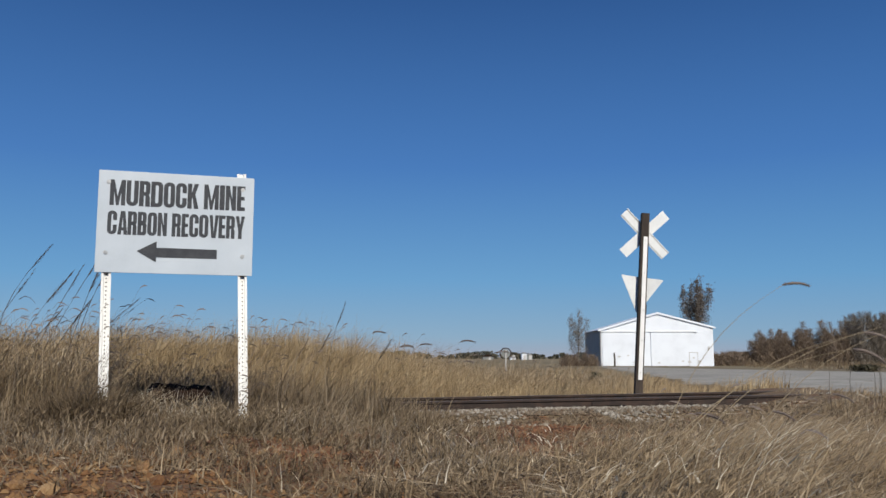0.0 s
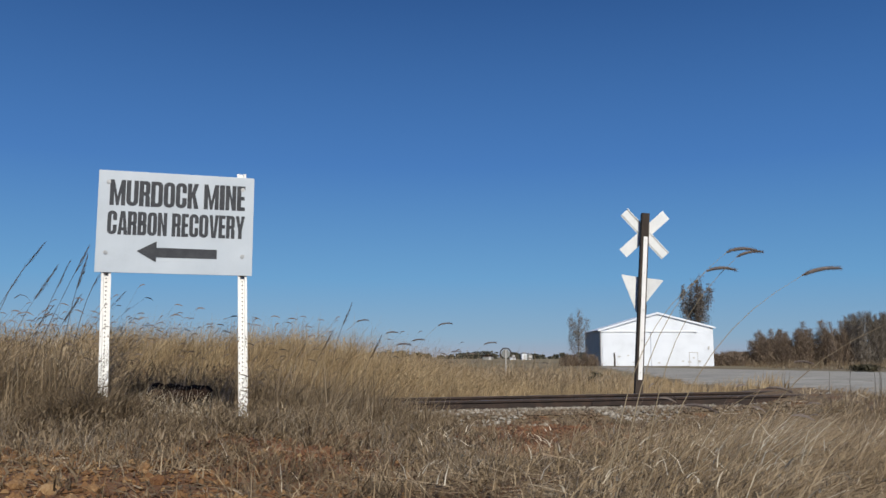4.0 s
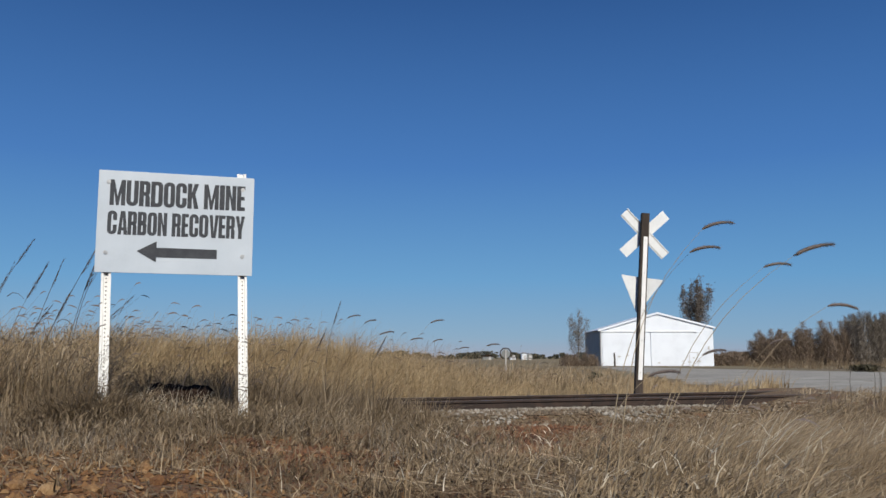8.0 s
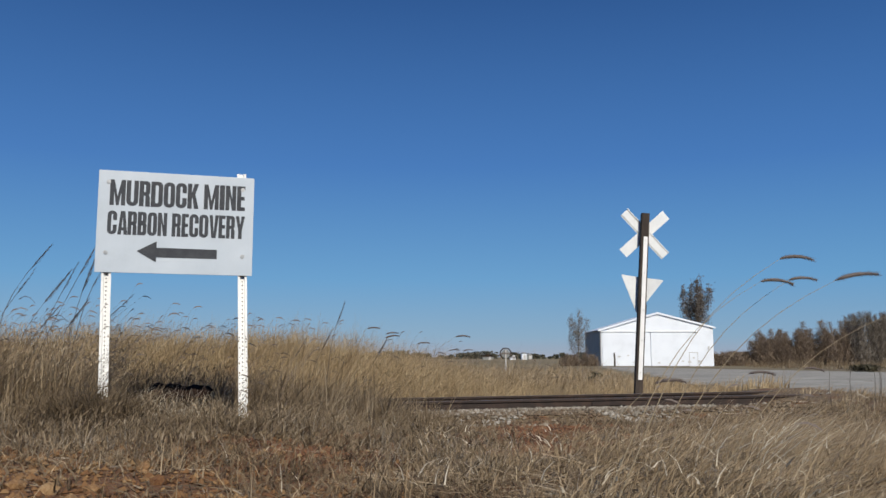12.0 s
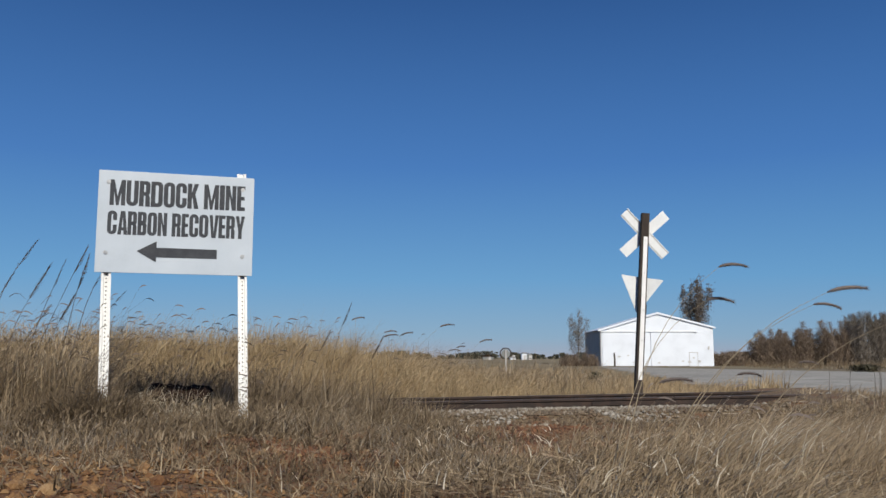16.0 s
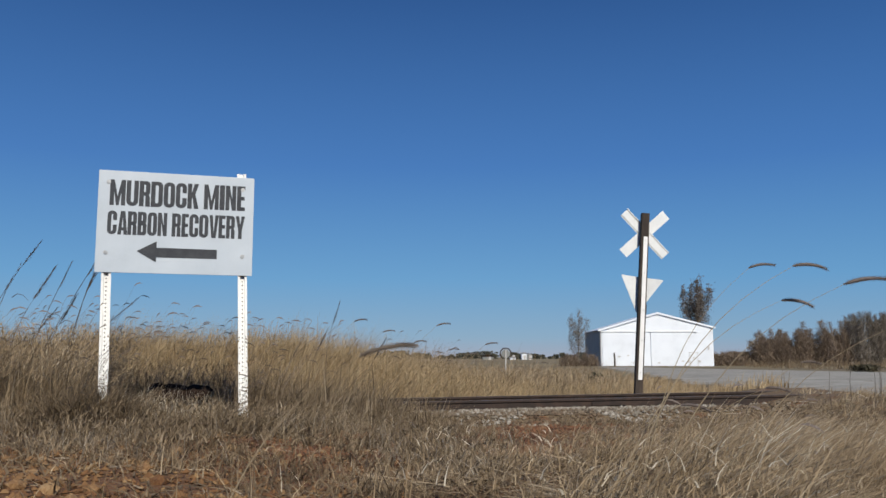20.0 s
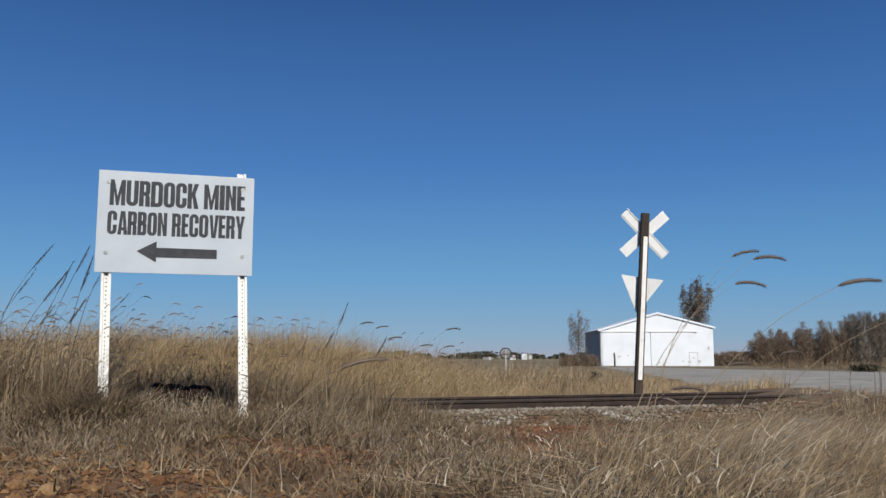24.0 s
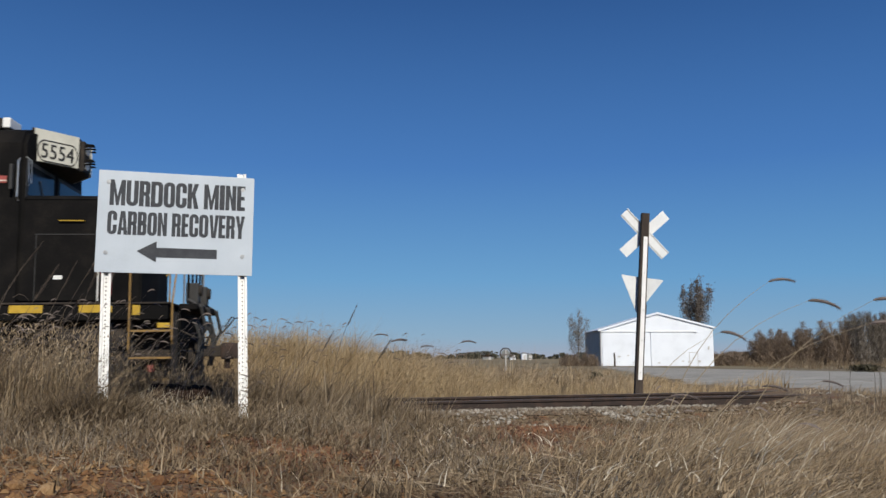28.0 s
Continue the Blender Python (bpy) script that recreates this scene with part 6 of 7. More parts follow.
def locomotive():
    L = thing("diesel_locomotive", loco_pose(28.0), "black diesel freight locomotive with white nose stripes and yellow sill markers", "locomotive")
    sill = part("underframe", box(17.3, 2.96, 0.26, (-8.75, 0, 1.52), 0.02), LOCO_BLACK, L, "black underframe and walkway edge")
    part("deck", box(17.35, 3.02, 0.03, (-8.75, 0, 1.665), 0.006), LOCO_GRIME, L)
    for k in range(14):
        u = -1.24 - 1.085 * k
        part("sill_marker", box(0.52, 0.012, 0.125, (u, -1.484, 1.575), 0.003), LOCO_YELLOW, sill, "yellow reflective sill marker")
    part("sill_marker", box(0.12, 0.012, 0.16, (-0.60, -1.484, 1.55), 0.003), LOCO_YELLOW, sill)
    # nose
    plan = [(-2.46, -1.46), (-1.0, -1.46), (-0.64, -1.05), (-0.60, 0), (-0.64, 1.05), (-1.0, 1.46), (-2.46, 1.46)]
    nb = plan_prism(plan, 1.68, 3.385, 0.0)
    bmesh.ops.bevel(nb, geom=list(nb.edges), offset=0.035, segments=2, affect="EDGES")
    nose = part("nose", nb, LOCO_BLACK, L, "black nose with bevelled corners")
    part("nose_cap", plan_prism([(x, y * 0.985) for x, y in plan], 3.385, 3.46, 0.06), LOCO_BLACK, nose)
    part("seam", box(1.25, 0.006, 0.014, (-1.62, -1.462, 2.80)), RUBBER, nose)
    part("seam", box(0.012, 0.006, 1.1, (-2.22, -1.462, 2.25)), RUBBER, nose)
    part("grab_bar", rod([(-1.86, -1.455, 3.015), (-1.86, -1.50, 3.02), (-1.47, -1.50, 3.02), (-1.47, -1.455, 3.015)], 0.011, 6), LOCO_YELLOW, nose, "yellow grab bar")
    part("notice", box(0.14, 0.006, 0.065, (-1.86, -1.462, 2.09), 0.002), LOCO_WHITE, nose, "small white notice plate")
    part("yellow_plate", box(0.085, 0.012, 0.21, (-1.10, -1.466, 2.62), 0.002), LOCO_YELLOW, nose, "small upright yellow plate")

    def nose_x(y):
        """Where the nose's front lies at a given y, on its angled corner or its shallow front."""
        return -0.64 - 0.36 * (abs(y) - 1.05) / 0.41 if abs(y) > 1.05 else -0.60 - 0.04 * abs(y) / 1.05
    for z, y0, y1 in ((3.245, -1.43, 0.70), (3.045, -1.38, 0.52), (2.85, -1.30, -0.18), (2.645, -1.24, -0.16), (2.44, -1.14, 0.12)):
        b = bmesh.new()
        for a, c in ((y0, -1.05), (-1.05, 0.0 if y1 > 0 else y1)) + (((0.0, y1),) if y1 > 0 else ()):
            h = 0.058
            # each stripe's outer end is cut on a slant
            cut = 0.03 if a == y0 else 0.0
            fr = [b.verts.new((nose_x(y) + 0.010, y - 0.008 * (abs(y) > 1.05), zz)) for y, zz in ((a + cut, z - h), (c, z - h), (c, z + h), (a - cut * 0.5, z + h))]
            bk = [b.verts.new(v.co - Vector((0.03, -0.01, 0))) for v in fr]
            b.faces.new(fr)
            b.faces.new(bk[::-1])
            for q in range(4):
                b.faces.new((fr[(q + 1) % 4], fr[q], bk[q], bk[(q + 1) % 4]))
        part("stripe", b, LOCO_WHITE, nose, "white nose stripe")
    part("nose_door_handle", rod([(-0.57, 0.55, 2.3), (-0.53, 0.55, 2.3), (-0.53, 0.55, 2.7), (-0.57, 0.55, 2.7)], 0.012, 6), LOCO_YELLOW, nose)
    # cab
    roof_o = [(-1.48, 1.68), (1.48, 1.68), (1.50, 4.32), (1.36, 4.55), (0.8, 4.72), (0, 4.76), (-0.8, 4.72), (-1.36, 4.55), (-1.50, 4.32)]
    turn = Matrix(((0, 1, 0, 0), (1, 0, 0, 0), (0, 0, 1, 0), (0, 0, 0, 1)))
    cb = prism(roof_o, 2.45, m=Matrix.Translation((-4.89, 0, 0)) @ turn)
    bmesh.ops.bevel(cb, geom=[e for e in cb.edges if abs(e.verts[0].co.x - e.verts[1].co.x) < 0.01], offset=0.06, segments=3, affect="EDGES")
    cab = part("cab", cb, LOCO_BLACK, L, "black cab with an arched roof")
    for s in (-1, 1):
        frame_ob = part("windshield_frame", prism([(s * 1.42, 3.42), (s * 0.09, 3.42), (s * 0.09, 4.06), (s * 1.42, 4.06)], 0.03, m=Matrix.Translation((-2.46, 0, 0)) @ turn), RUBBER, cab)
        part("windshield", prism([(s * 1.34, 3.48), (s * 0.16, 3.48), (s * 0.16, 3.99), (s * 1.34, 3.99)], 0.012, m=Matrix.Translation((-2.436, 0, 0)) @ turn), GLASS, frame_ob, "dark blue-tinted windshield")
    # the number box projects from the cab front, its two ends angled
    nbox = part("number_box", plan_prism([(-2.53, -1.02), (-1.98, -0.34), (-1.98, 0.34), (-2.53, 1.02)], 4.12, 4.71, 0.0), LOCO_GRIME, cab, "grey headlight and number box")
    for s in (-1, 1):
        face = Matrix.Translation((-2.49, s * 1.0, 0)) @ Matrix.Rotation(math.atan2(s * -0.56, 0.45), 4, "Z")

        def plate(outline, depth, out):
            return prism(outline, depth, m=face @ Matrix.Translation((0, (out if s < 0 else -out), 0)) @ Matrix.Scale(-s, 4, (0, 1, 0)))
        part("number_panel", plate([(-0.01, 4.135), (0.825, 4.135), (0.825, 4.70), (-0.01, 4.70)], 0.02, -0.036), LOCO_CREAM, nbox, "white number panel")
    for s in (-1, 1):
        wf = part("side_window_frame", box(1.3, 0.03, 0.72, (-3.80, s * 1.495, 3.72), 0.02), RUBBER, cab)
        part("side_window", box(1.15, 0.02, 0.58, (-3.80, s * 1.508, 3.72), 0.01), GLASS, wf)
        wiper = rod([(-2.41, s * 0.6, 3.40), (-2.41, s * 0.85, 3.8)], 0.01, 5)
        part("wiper", wiper, RUBBER, cab)
    # the road number in its rounded outline, on the near panel
    near = Matrix.Translation((-2.49, -1.0, 0)) @ Matrix.Rotation(math.atan2(0.56, 0.45), 4, "Z")
    num = words("5554", 0.62, 0.262, 0.004, spread=0.012, gap=1.08)
    bmesh.ops.transform(num, matrix=near @ Matrix.Translation((0.11, -0.037, 4.205)), verts=num.verts)
    part("road_number", num, RUBBER, nbox, "black road number 5554")
    ring = bmesh.new()
    o = []
    for k in range(20):
        a = 2 * math.pi * (k + 0.5) / 20
        o.append(near @ Vector((0.42 + (0.245 if math.cos(a) > 0 else -0.245) + 0.13 * math.cos(a), -0.040, 4.336 + 0.185 * math.sin(a))))
    rod(o + [o[0]], 0.010, 5, bm=ring)
    part("number_outline", ring, RUBBER, nbox, "black rounded outline")
    # headlights
    hl = part("headlight_housing", box(0.08, 0.34, 0.56, (-1.96, 0.0, 4.41), 0.02), LOCO_GRIME, cab, "grey headlight housing")
    for z in (4.55, 4.27):
        part("lens", disc(0.095, 0.03, (1, 0, 0), (-1.91, 0.0, z), 16), LAMP_GLASS, hl)
        v = bmesh.new()
        for k in range(7):
            a = math.pi * k / 6
            rod([(-1.93, 0.115 * math.cos(a), z + 0.115 * math.sin(a)), (-1.80, 0.12 * math.cos(a), z + 0.10 * math.sin(a))], 0.018, 5, bm=v)
        part("visor", v, LOCO_BLACK, hl)
    ac = part("air_conditioner", box(0.8, 0.9, 0.20, (-3.42, -0.6, 4.77), 0.04), LOCO_GRIME, cab, "brown-grey roof unit with a white end")
    part("end_plate", box(0.13, 0.5, 0.18, (-2.95, -0.78, 4.785), 0.02), LOCO_WHITE, ac, "white end plate")
    part("antenna_plate", box(0.5, 0.5, 0.06, (-3.2, -0.5, 4.80), 0.02), LOCO_GRIME, cab)
    flag = part("flag_decal", box(0.30, 0.006, 0.12, (-2.86, -1.506, 3.70), 0.002), RED, cab, "small faded red and white flag decal")
    part("white_bar", box(0.30, 0.004, 0.02, (-2.86, -1.511, 3.68)), LOCO_CREAM, flag)
    part("mirror_grab", rod([(-2.52, -1.50, 3.35), (-2.52, -1.56, 3.4), (-2.52, -1.56, 4.0), (-2.52, -1.50, 4.05)], 0.016, 6), BOLT, cab)
    part("side_mirror", box(0.05, 0.10, 0.42, (-2.60, -1.60, 3.72), 0.015), RUBBER, cab)
    for y in (-1.50, -1.38):
        part("grab_iron", rod([(-2.42, y, 3.62), (-2.37, y, 3.66), (-2.37, y, 4.04), (-2.42, y, 4.08)], 0.006, 6), BOLT, cab, "thin grey grab iron beside the windshield")
    for z in (3.49, 3.52):
        part("nose_top_rail", rod([(-1.30, -0.9, z - 0.04), (-1.28, -0.9, z), (-0.95, -0.7, z), (-0.93, -0.7, z - 0.06)], 0.009, 6), LOCO_BLACK, nose)
    # furled flag on a staff at the nose corner
    staff = part("flag_staff", rod([(-1.21, -1.52, 1.7), (-1.21, -1.52, 3.44)], 0.013, 6), LOCO_WHITE, L, "thin white staff with a furled striped flag")
    # the cloth hangs in slanting folds, red and white by turns, and narrows to a tail
    for k in range(9):
        b = bmesh.new()
        top = Vector((-1.24 + 0.006 * k, -1.535, 2.90 - 0.072 * k))
        mid = top + Vector((0.16, -0.03 - 0.012 * (k % 3), -0.10))
        low = top + Vector((0.24 - 0.008 * k, -0.015, -0.26 - 0.012 * k))
        end = low + Vector((0.01 * (k % 3), 0.0, -0.18))
        rod([top, mid, low, end], [0.035, 0.042, 0.036, 0.016], 6, bm=b)
        part("flag_fold", b, CLOTH_RED if k % 2 == 0 else CLOTH_PALE, staff, "faded red fold of cloth" if k % 2 == 0 else "dirty white fold of cloth")
    b = bmesh.new()
    rod([(-1.16, -1.53, 2.30), (-1.10, -1.54, 2.05), (-1.06, -1.53, 1.80), (-1.05, -1.53, 1.72)], [0.05, 0.045, 0.03, 0.012], 6, bm=b)
    part("flag_tail", b, CLOTH_RED, staff, "hanging end of the cloth")
    # long hood and roof gear
    hood = part("long_hood", box(12.2, 1.9, 2.65, (-10.9, 0, 3.0), 0.08), LOCO_BLACK, L, "long black engine hood")
    for k in range(11):
        for s in (-1, 1):
            d = part("hood_door", box(0.92, 0.03, 1.75, (-5.6 - 1.06 * k, s * 0.96, 2.75), 0.01), LOCO_BLACK, hood)
            part("latch", box(0.05, 0.03, 0.12, (-5.25 - 1.06 * k, s * 0.985, 2.75), 0.005), BOLT, d)
    for u in (-8.5, -13.5, -15.2):
        part("roof_fan", disc(0.55, 0.22, (0, 0, 1), (u, 0, 4.42), 20), LOCO_GRIME, hood)
    part("exhaust_stack", box(0.5, 0.3, 0.3, (-10.5, 0, 4.45), 0.03), LOCO_GRIME, hood)
    part("centre_sill", box(15.6, 1.5, 0.62, (-8.5, 0, 1.10), 0.03), LOCO_GRIME, L)
    part("fuel_tank", box(4.2, 2.5, 0.75, (-8.7, 0, 0.85), 0.12), LOCO_GRIME, L, "dark grimy fuel tank")
    # hand rails along the walkway
    for s in (-1, 1):
        rail = part("handrail", rod([(-16.9, s * 1.46, 2.6), (-4.9, s * 1.46, 2.6)], 0.017, 6), LOCO_OCHRE, L, "worn yellow handrail")
        for k in range(8):
            part("stanchion", rod([(-16.8 + 1.7 * k, s * 1.46, 1.68), (-16.8 + 1.7 * k, s * 1.46, 2.6)], 0.016, 6), LOCO_OCHRE, rail)
    # front steps and their grab rails, both corners
    for s in (-1, 1):
        well = part("step_well", box(0.66, 0.03, 0.95, (-0.36, s * 1.10, 1.03), 0.01), LOCO_GRIME, L, "dark step well")
        for z in (1.21, 0.77, 0.42):
            tr = part("step", box(0.68, 0.36, 0.03, (-0.36, s * 1.30, z), 0.006), LOCO_GRIME, well)
            part("step_edge", box(0.68, 0.012, 0.034, (-0.36, s * 1.487, z), 0.003), LOCO_OCHRE, tr, "worn yellow step edge")
        part("step_light_plate", box(0.2, 0.012, 0.08, (-0.16, s * 1.478, 1.30), 0.003), LOCO_YELLOW, well)
        for u in (-0.70, -0.02):
            part("step_side", box(0.025, 0.38, 1.15, (u, s * 1.29, 0.95), 0.005), LOCO_GRIME, well)
            if u < -0.5 and s < 0:
                line = [(u, s * 1.47, 0.85), (u, s * 1.52, 0.9), (u, s * 1.52, 3.36), (u - 0.02, s * 1.40, 3.41)]
            elif u < -0.5:
                line = [(u, s * 1.47, 0.85), (u, s * 1.52, 0.9), (u, s * 1.52, 2.5), (u, s * 1.44, 2.55)]
            else:
                line = [(u, s * 1.47, 1.0), (u, s * 1.52, 1.06), (u, s * 1.52, 1.68), (u, s * 1.03, 2.58), (u + 0.05, s * 0.95, 2.62)]
            part("grab_rail", rod(line, 0.017, 8), LOCO_OCHRE, L, "worn yellow grab rail")
    # front plate, plough, coupler, hoses
    part("front_plate", box(0.05, 2.1, 1.05, (0.0, 0, 1.05), 0.01), LOCO_BLACK, L)
    pilot = part("pilot", prism([(-1.4, 0.12), (1.4, 0.12), (1.45, 0.62), (-1.45, 0.62)], 0.07, m=Matrix.Translation((-0.05, 0, 0)) @ turn), LOCO_GRIME, L, "grimy pilot plate")
    part("anticlimber", box(0.30, 2.3, 0.10, (0.16, 0, 1.62), 0.02), LOCO_BLACK, L, "projecting front ledge")
    coup = part("coupler", box(0.62, 0.16, 0.20, (0.34, 0, 0.88), 0.03), LOCO_GRIME, L, "rusty brown knuckle coupler")
    part("knuckle", box(0.26, 0.32, 0.30, (0.68, 0.02, 0.88), 0.06), RUST, coup)
    part("knuckle_jaw", box(0.16, 0.10, 0.28, (0.82, -0.12, 0.88), 0.04), RUST, coup)
    part("drop_pin", disc(0.05, 0.22, (0, 0, 1), (0.66, 0.0, 0.68), 10), RUST, coup)
    part("coupler_pocket", box(0.2, 0.6, 0.42, (0.08, 0, 0.88), 0.04), LOCO_GRIME, L)
    lever = rod([(0.06, -1.2, 1.22), (0.30, -1.18, 1.10), (0.30, -0.25, 1.12), (0.52, -0.12, 1.15), (0.70, 0.1, 1.38), (0.76, 0.1, 1.48), (0.70, 0.16, 1.50), (0.60, 0.1, 1.33)], 0.014, 6)
    part("uncoupling_lever", lever, LOCO_GRIME, L, "bent uncoupling lever")
    rnd = random.Random(3)
    for y in (-0.85, -0.62, -0.45, 0.45, 0.62, 0.85):
        pts = [(0.05, y, 1.45), (0.20, y, 1.42), (0.30, y + 0.03, 1.15), (0.30, y + rnd.uniform(-0.05, 0.05), 0.85), (0.24, y, 0.62)]
        part("air_hose", rod(pts, 0.026, 7), RUBBER, L, "black air hose")
    for y, h in ((-0.35, 2.30), (0.50, 2.28)):
        bx = part("receptacle_box", box(0.22, 0.24, 0.36, (0.10, y, 1.90), 0.03), RUBBER, L, "dark jumper cable receptacle")
        part("box_lid", disc(0.10, 0.05, (1, 0, 0), (0.23, y, 1.95), 12), LOCO_GRIME, bx)
    for y in (-0.93, -0.55, -0.18, 0.20, 0.55, 0.93):
        part("end_stanchion", rod([(0.05, y, 1.66), (0.05, y, 2.62)], 0.02, 6), LOCO_BLACK if abs(y) < 0.9 else BOLT, L)
    part("end_rail", rod([(0.05, -0.95, 2.62), (0.05, -0.5, 2.62), (0.05, -0.30, 2.30), (0.05, 0.30, 2.30), (0.05, 0.5, 2.62), (0.05, 0.95, 2.62)], 0.02, 6), LOCO_BLACK, L, "dark end handrail")
    for y in (-0.95, -0.25, 0.70):
        part("jumper_hose", rod([(0.12, y, 1.75), (0.34, y, 1.62), (0.42, y + 0.06, 1.25), (0.30, y + 0.1, 1.0)], 0.032, 7), RUBBER, L)
    part("red_valve", box(0.10, 0.10, 0.12, (-0.36, -1.40, 0.60), 0.02), RED, L, "small red valve handle")
    # trucks
    wheels = []
    for c in (-3.55, -13.9):
        truck = part("truck_frame", box(3.6, 0.16, 0.22, (c, -1.10, 0.72), 0.04), LOCO_GRIME, L, "grimy cast truck frame")
        part("truck_beam", box(3.6, 0.16, 0.22, (c, 1.10, 0.72), 0.04), LOCO_GRIME, truck)
        part("bolster", box(0.6, 2.2, 0.3, (c, 0, 0.85), 0.04), LOCO_GRIME, truck)
        for s in (-1, 1):
            for d in (-0.5, 0.5):
                sp = bmesh.new()
                for k in range(5):
                    disc(0.10, 0.045, (0, 0, 1), (c + d, s * 1.18, 0.82 + 0.075 * k), 12, sp)
                part("spring", sp, LOCO_GRIME, truck)
            for d in (-1.37, 1.37):
                part("journal_box", box(0.34, 0.2, 0.36, (c + d, s * 1.18, 0.55), 0.05), LOCO_GRIME, truck)
                part("brake_cylinder", disc(0.12, 0.4, (1, 0, 0), (c + d * 0.52, s * 1.28, 1.02), 12), LOCO_GRIME, truck)
                part("brake_rod", rod([(c + d * 0.5, s * 1.26, 1.0), (c + d * 0.9, s * 1.2, 0.6), (c + d * 1.45, s * 1.2, 0.35)], 0.025, 6), RUST, truck)
            part("sand_pipe", rod([(c + 1.9, s * 1.2, 1.35), (c + 1.98, s * 1.1, 0.8), (c + 1.9, s * 0.8, 0.25)], 0.022, 6), LOCO_GRIME, truck)
        for d in (-1.37, 1.37):
            w = new("wheelset")
            w.parent = L
            w.location = (c + d, 0, 0.453)
            for s in (-1, 1):
                b = disc(0.508, 0.12, (0, 1, 0), (0, s * 0.755, 0), 28)
                disc(0.535, 0.03, (0, 1, 0), (0, s * 0.69, 0), 28, b)
                disc(0.16, 0.22, (0, 1, 0), (0, s * 0.80, 0), 14, b)
                part("wheel", b, RUST, w)
            part("axle", disc(0.08, 1.5, (0, 1, 0), (0, 0, 0), 12), RUST, w)
            wheels.append((w, c + d))
    for k in range(2):
        part("pipe", rod([(-2.9, -1.28 + 0.05 * k, 1.28 - 0.05 * k), (-1.6, -1.30 + 0.06 * k, 1.22 - 0.05 * k), (-0.75, -1.25 + 0.06 * k, 1.30 - 0.07 * k)], 0.022, 6), LOCO_GRIME, L)
    part("air_reservoir", disc(0.19, 1.1, (1, 0, 0), (-1.35, -1.15, 1.12), 16), LOCO_GRIME, L, "dark air reservoir")
    return L, wheels


loco, wheelsets = locomotive()

# ================= the bird =================


def bird():
    b = thing("bird", Matrix.Translation((0, 13, 1.5)), "small black bird in level flight", "bird")
    prof = [(-0.12, 0.006), (-0.08, 0.016), (-0.02, 0.030), (0.04, 0.028), (0.08, 0.018), (0.11, 0.020), (0.125, 0.010), (0.15, 0.002)]
    bm = bmesh.new()
    rings = [[bm.verts.new((x, r * math.cos(a), r * math.sin(a))) for a in (2 * math.pi * k / 8 for k in range(8))] for x, r in prof]
    for p, q in zip(rings, rings[1:]):
        for k in range(8):
            bm.faces.new((p[k], p[(k + 1) % 8], q[(k + 1) % 8], q[k]))
    bm.faces.new(rings[0])
    bm.faces.new(rings[-1])
    part("body", bm, BIRD_MAT, b, smooth=True)
    bm = bmesh.new()
    vs = [bm.verts.new(p) for p in ((-0.10, -0.012, 0), (-0.10, 0.012, 0), (-0.21, 0.035, 0.004), (-0.21, -0.035, 0.004), (-0.10, 0, 0.008), (-0.20, 0, 0.010))]
    for f in ((0, 1, 2, 3), (0, 4, 5, 3), (1, 2, 5, 4), (0, 1, 4), (3, 5, 2)):
        bm.faces.new([vs[i] for i in f])
    part("tail", bm, BIRD_MAT, b)
    wings = []
    for s in (-1, 1):
        o = [(0.06, 0.0), (0.075, s * 0.08), (0.03, s * 0.19), (-0.02, s * 0.15), (-0.05, s * 0.08), (-0.06, 0.0)]
        bm = plan_prism(o, 0.0, 0.006, 0.0)
        w = part("wing", bm, BIRD_MAT, b)
        w.location = (0, s * 0.014, 0.009)
        wings.append((w, s))
    for k in b.children:
        k.data.transform(Matrix.Scale(0.72, 4))
    return b, wings


flying_bird, bird_wings = bird()

# ================= all that moves =================
# how far the wind lays the plants over, every half second: 0 upright, 1 flat
GUST = (0.9, 0.6, 0.6, 0.45, 0.75, 0.65, 0.25, 0.5, 0.6, 0.4, 0.3, 0.1, 0.55, 0.25, 0.65, 0.35, 0.2, 0.4, 0.4, 0.3, 0.95, 0.95, 0.35, 0.8, 0.55, 0.9, 0.7, 0.5, 0.6, 0.9, 0.85, 0.45, 0.35, 0.75, 0.35, 0.65, 0.95, 0.7, 0.1, 0.45, 0.6, 0.2, 0.5, 0.55, 0.7, 0.5, 0.6, 0.8, 0.45, 0.1, 0.4, 0.25, 0.2, 0.5, 0.6, 0.85, 0.8)


def gust(t):
    t = min(max(t, 0.0), 28.0) * 2
    i = min(int(t), 55)
    return GUST[i] + (GUST[i + 1] - GUST[i]) * (t - i)


def sway(at, amp, phase, t):
    a = amp * (gust(t - 0.04 * at[1]) - 0.5) * 1.6 + amp * 0.45 * math.sin(5.3 * t + phase) + amp * 0.25 * math.sin(8.9 * t + 2.1 * phase)
    return Matrix.Translation(at) @ Matrix.Rotation(radians(a), 4, "Y")


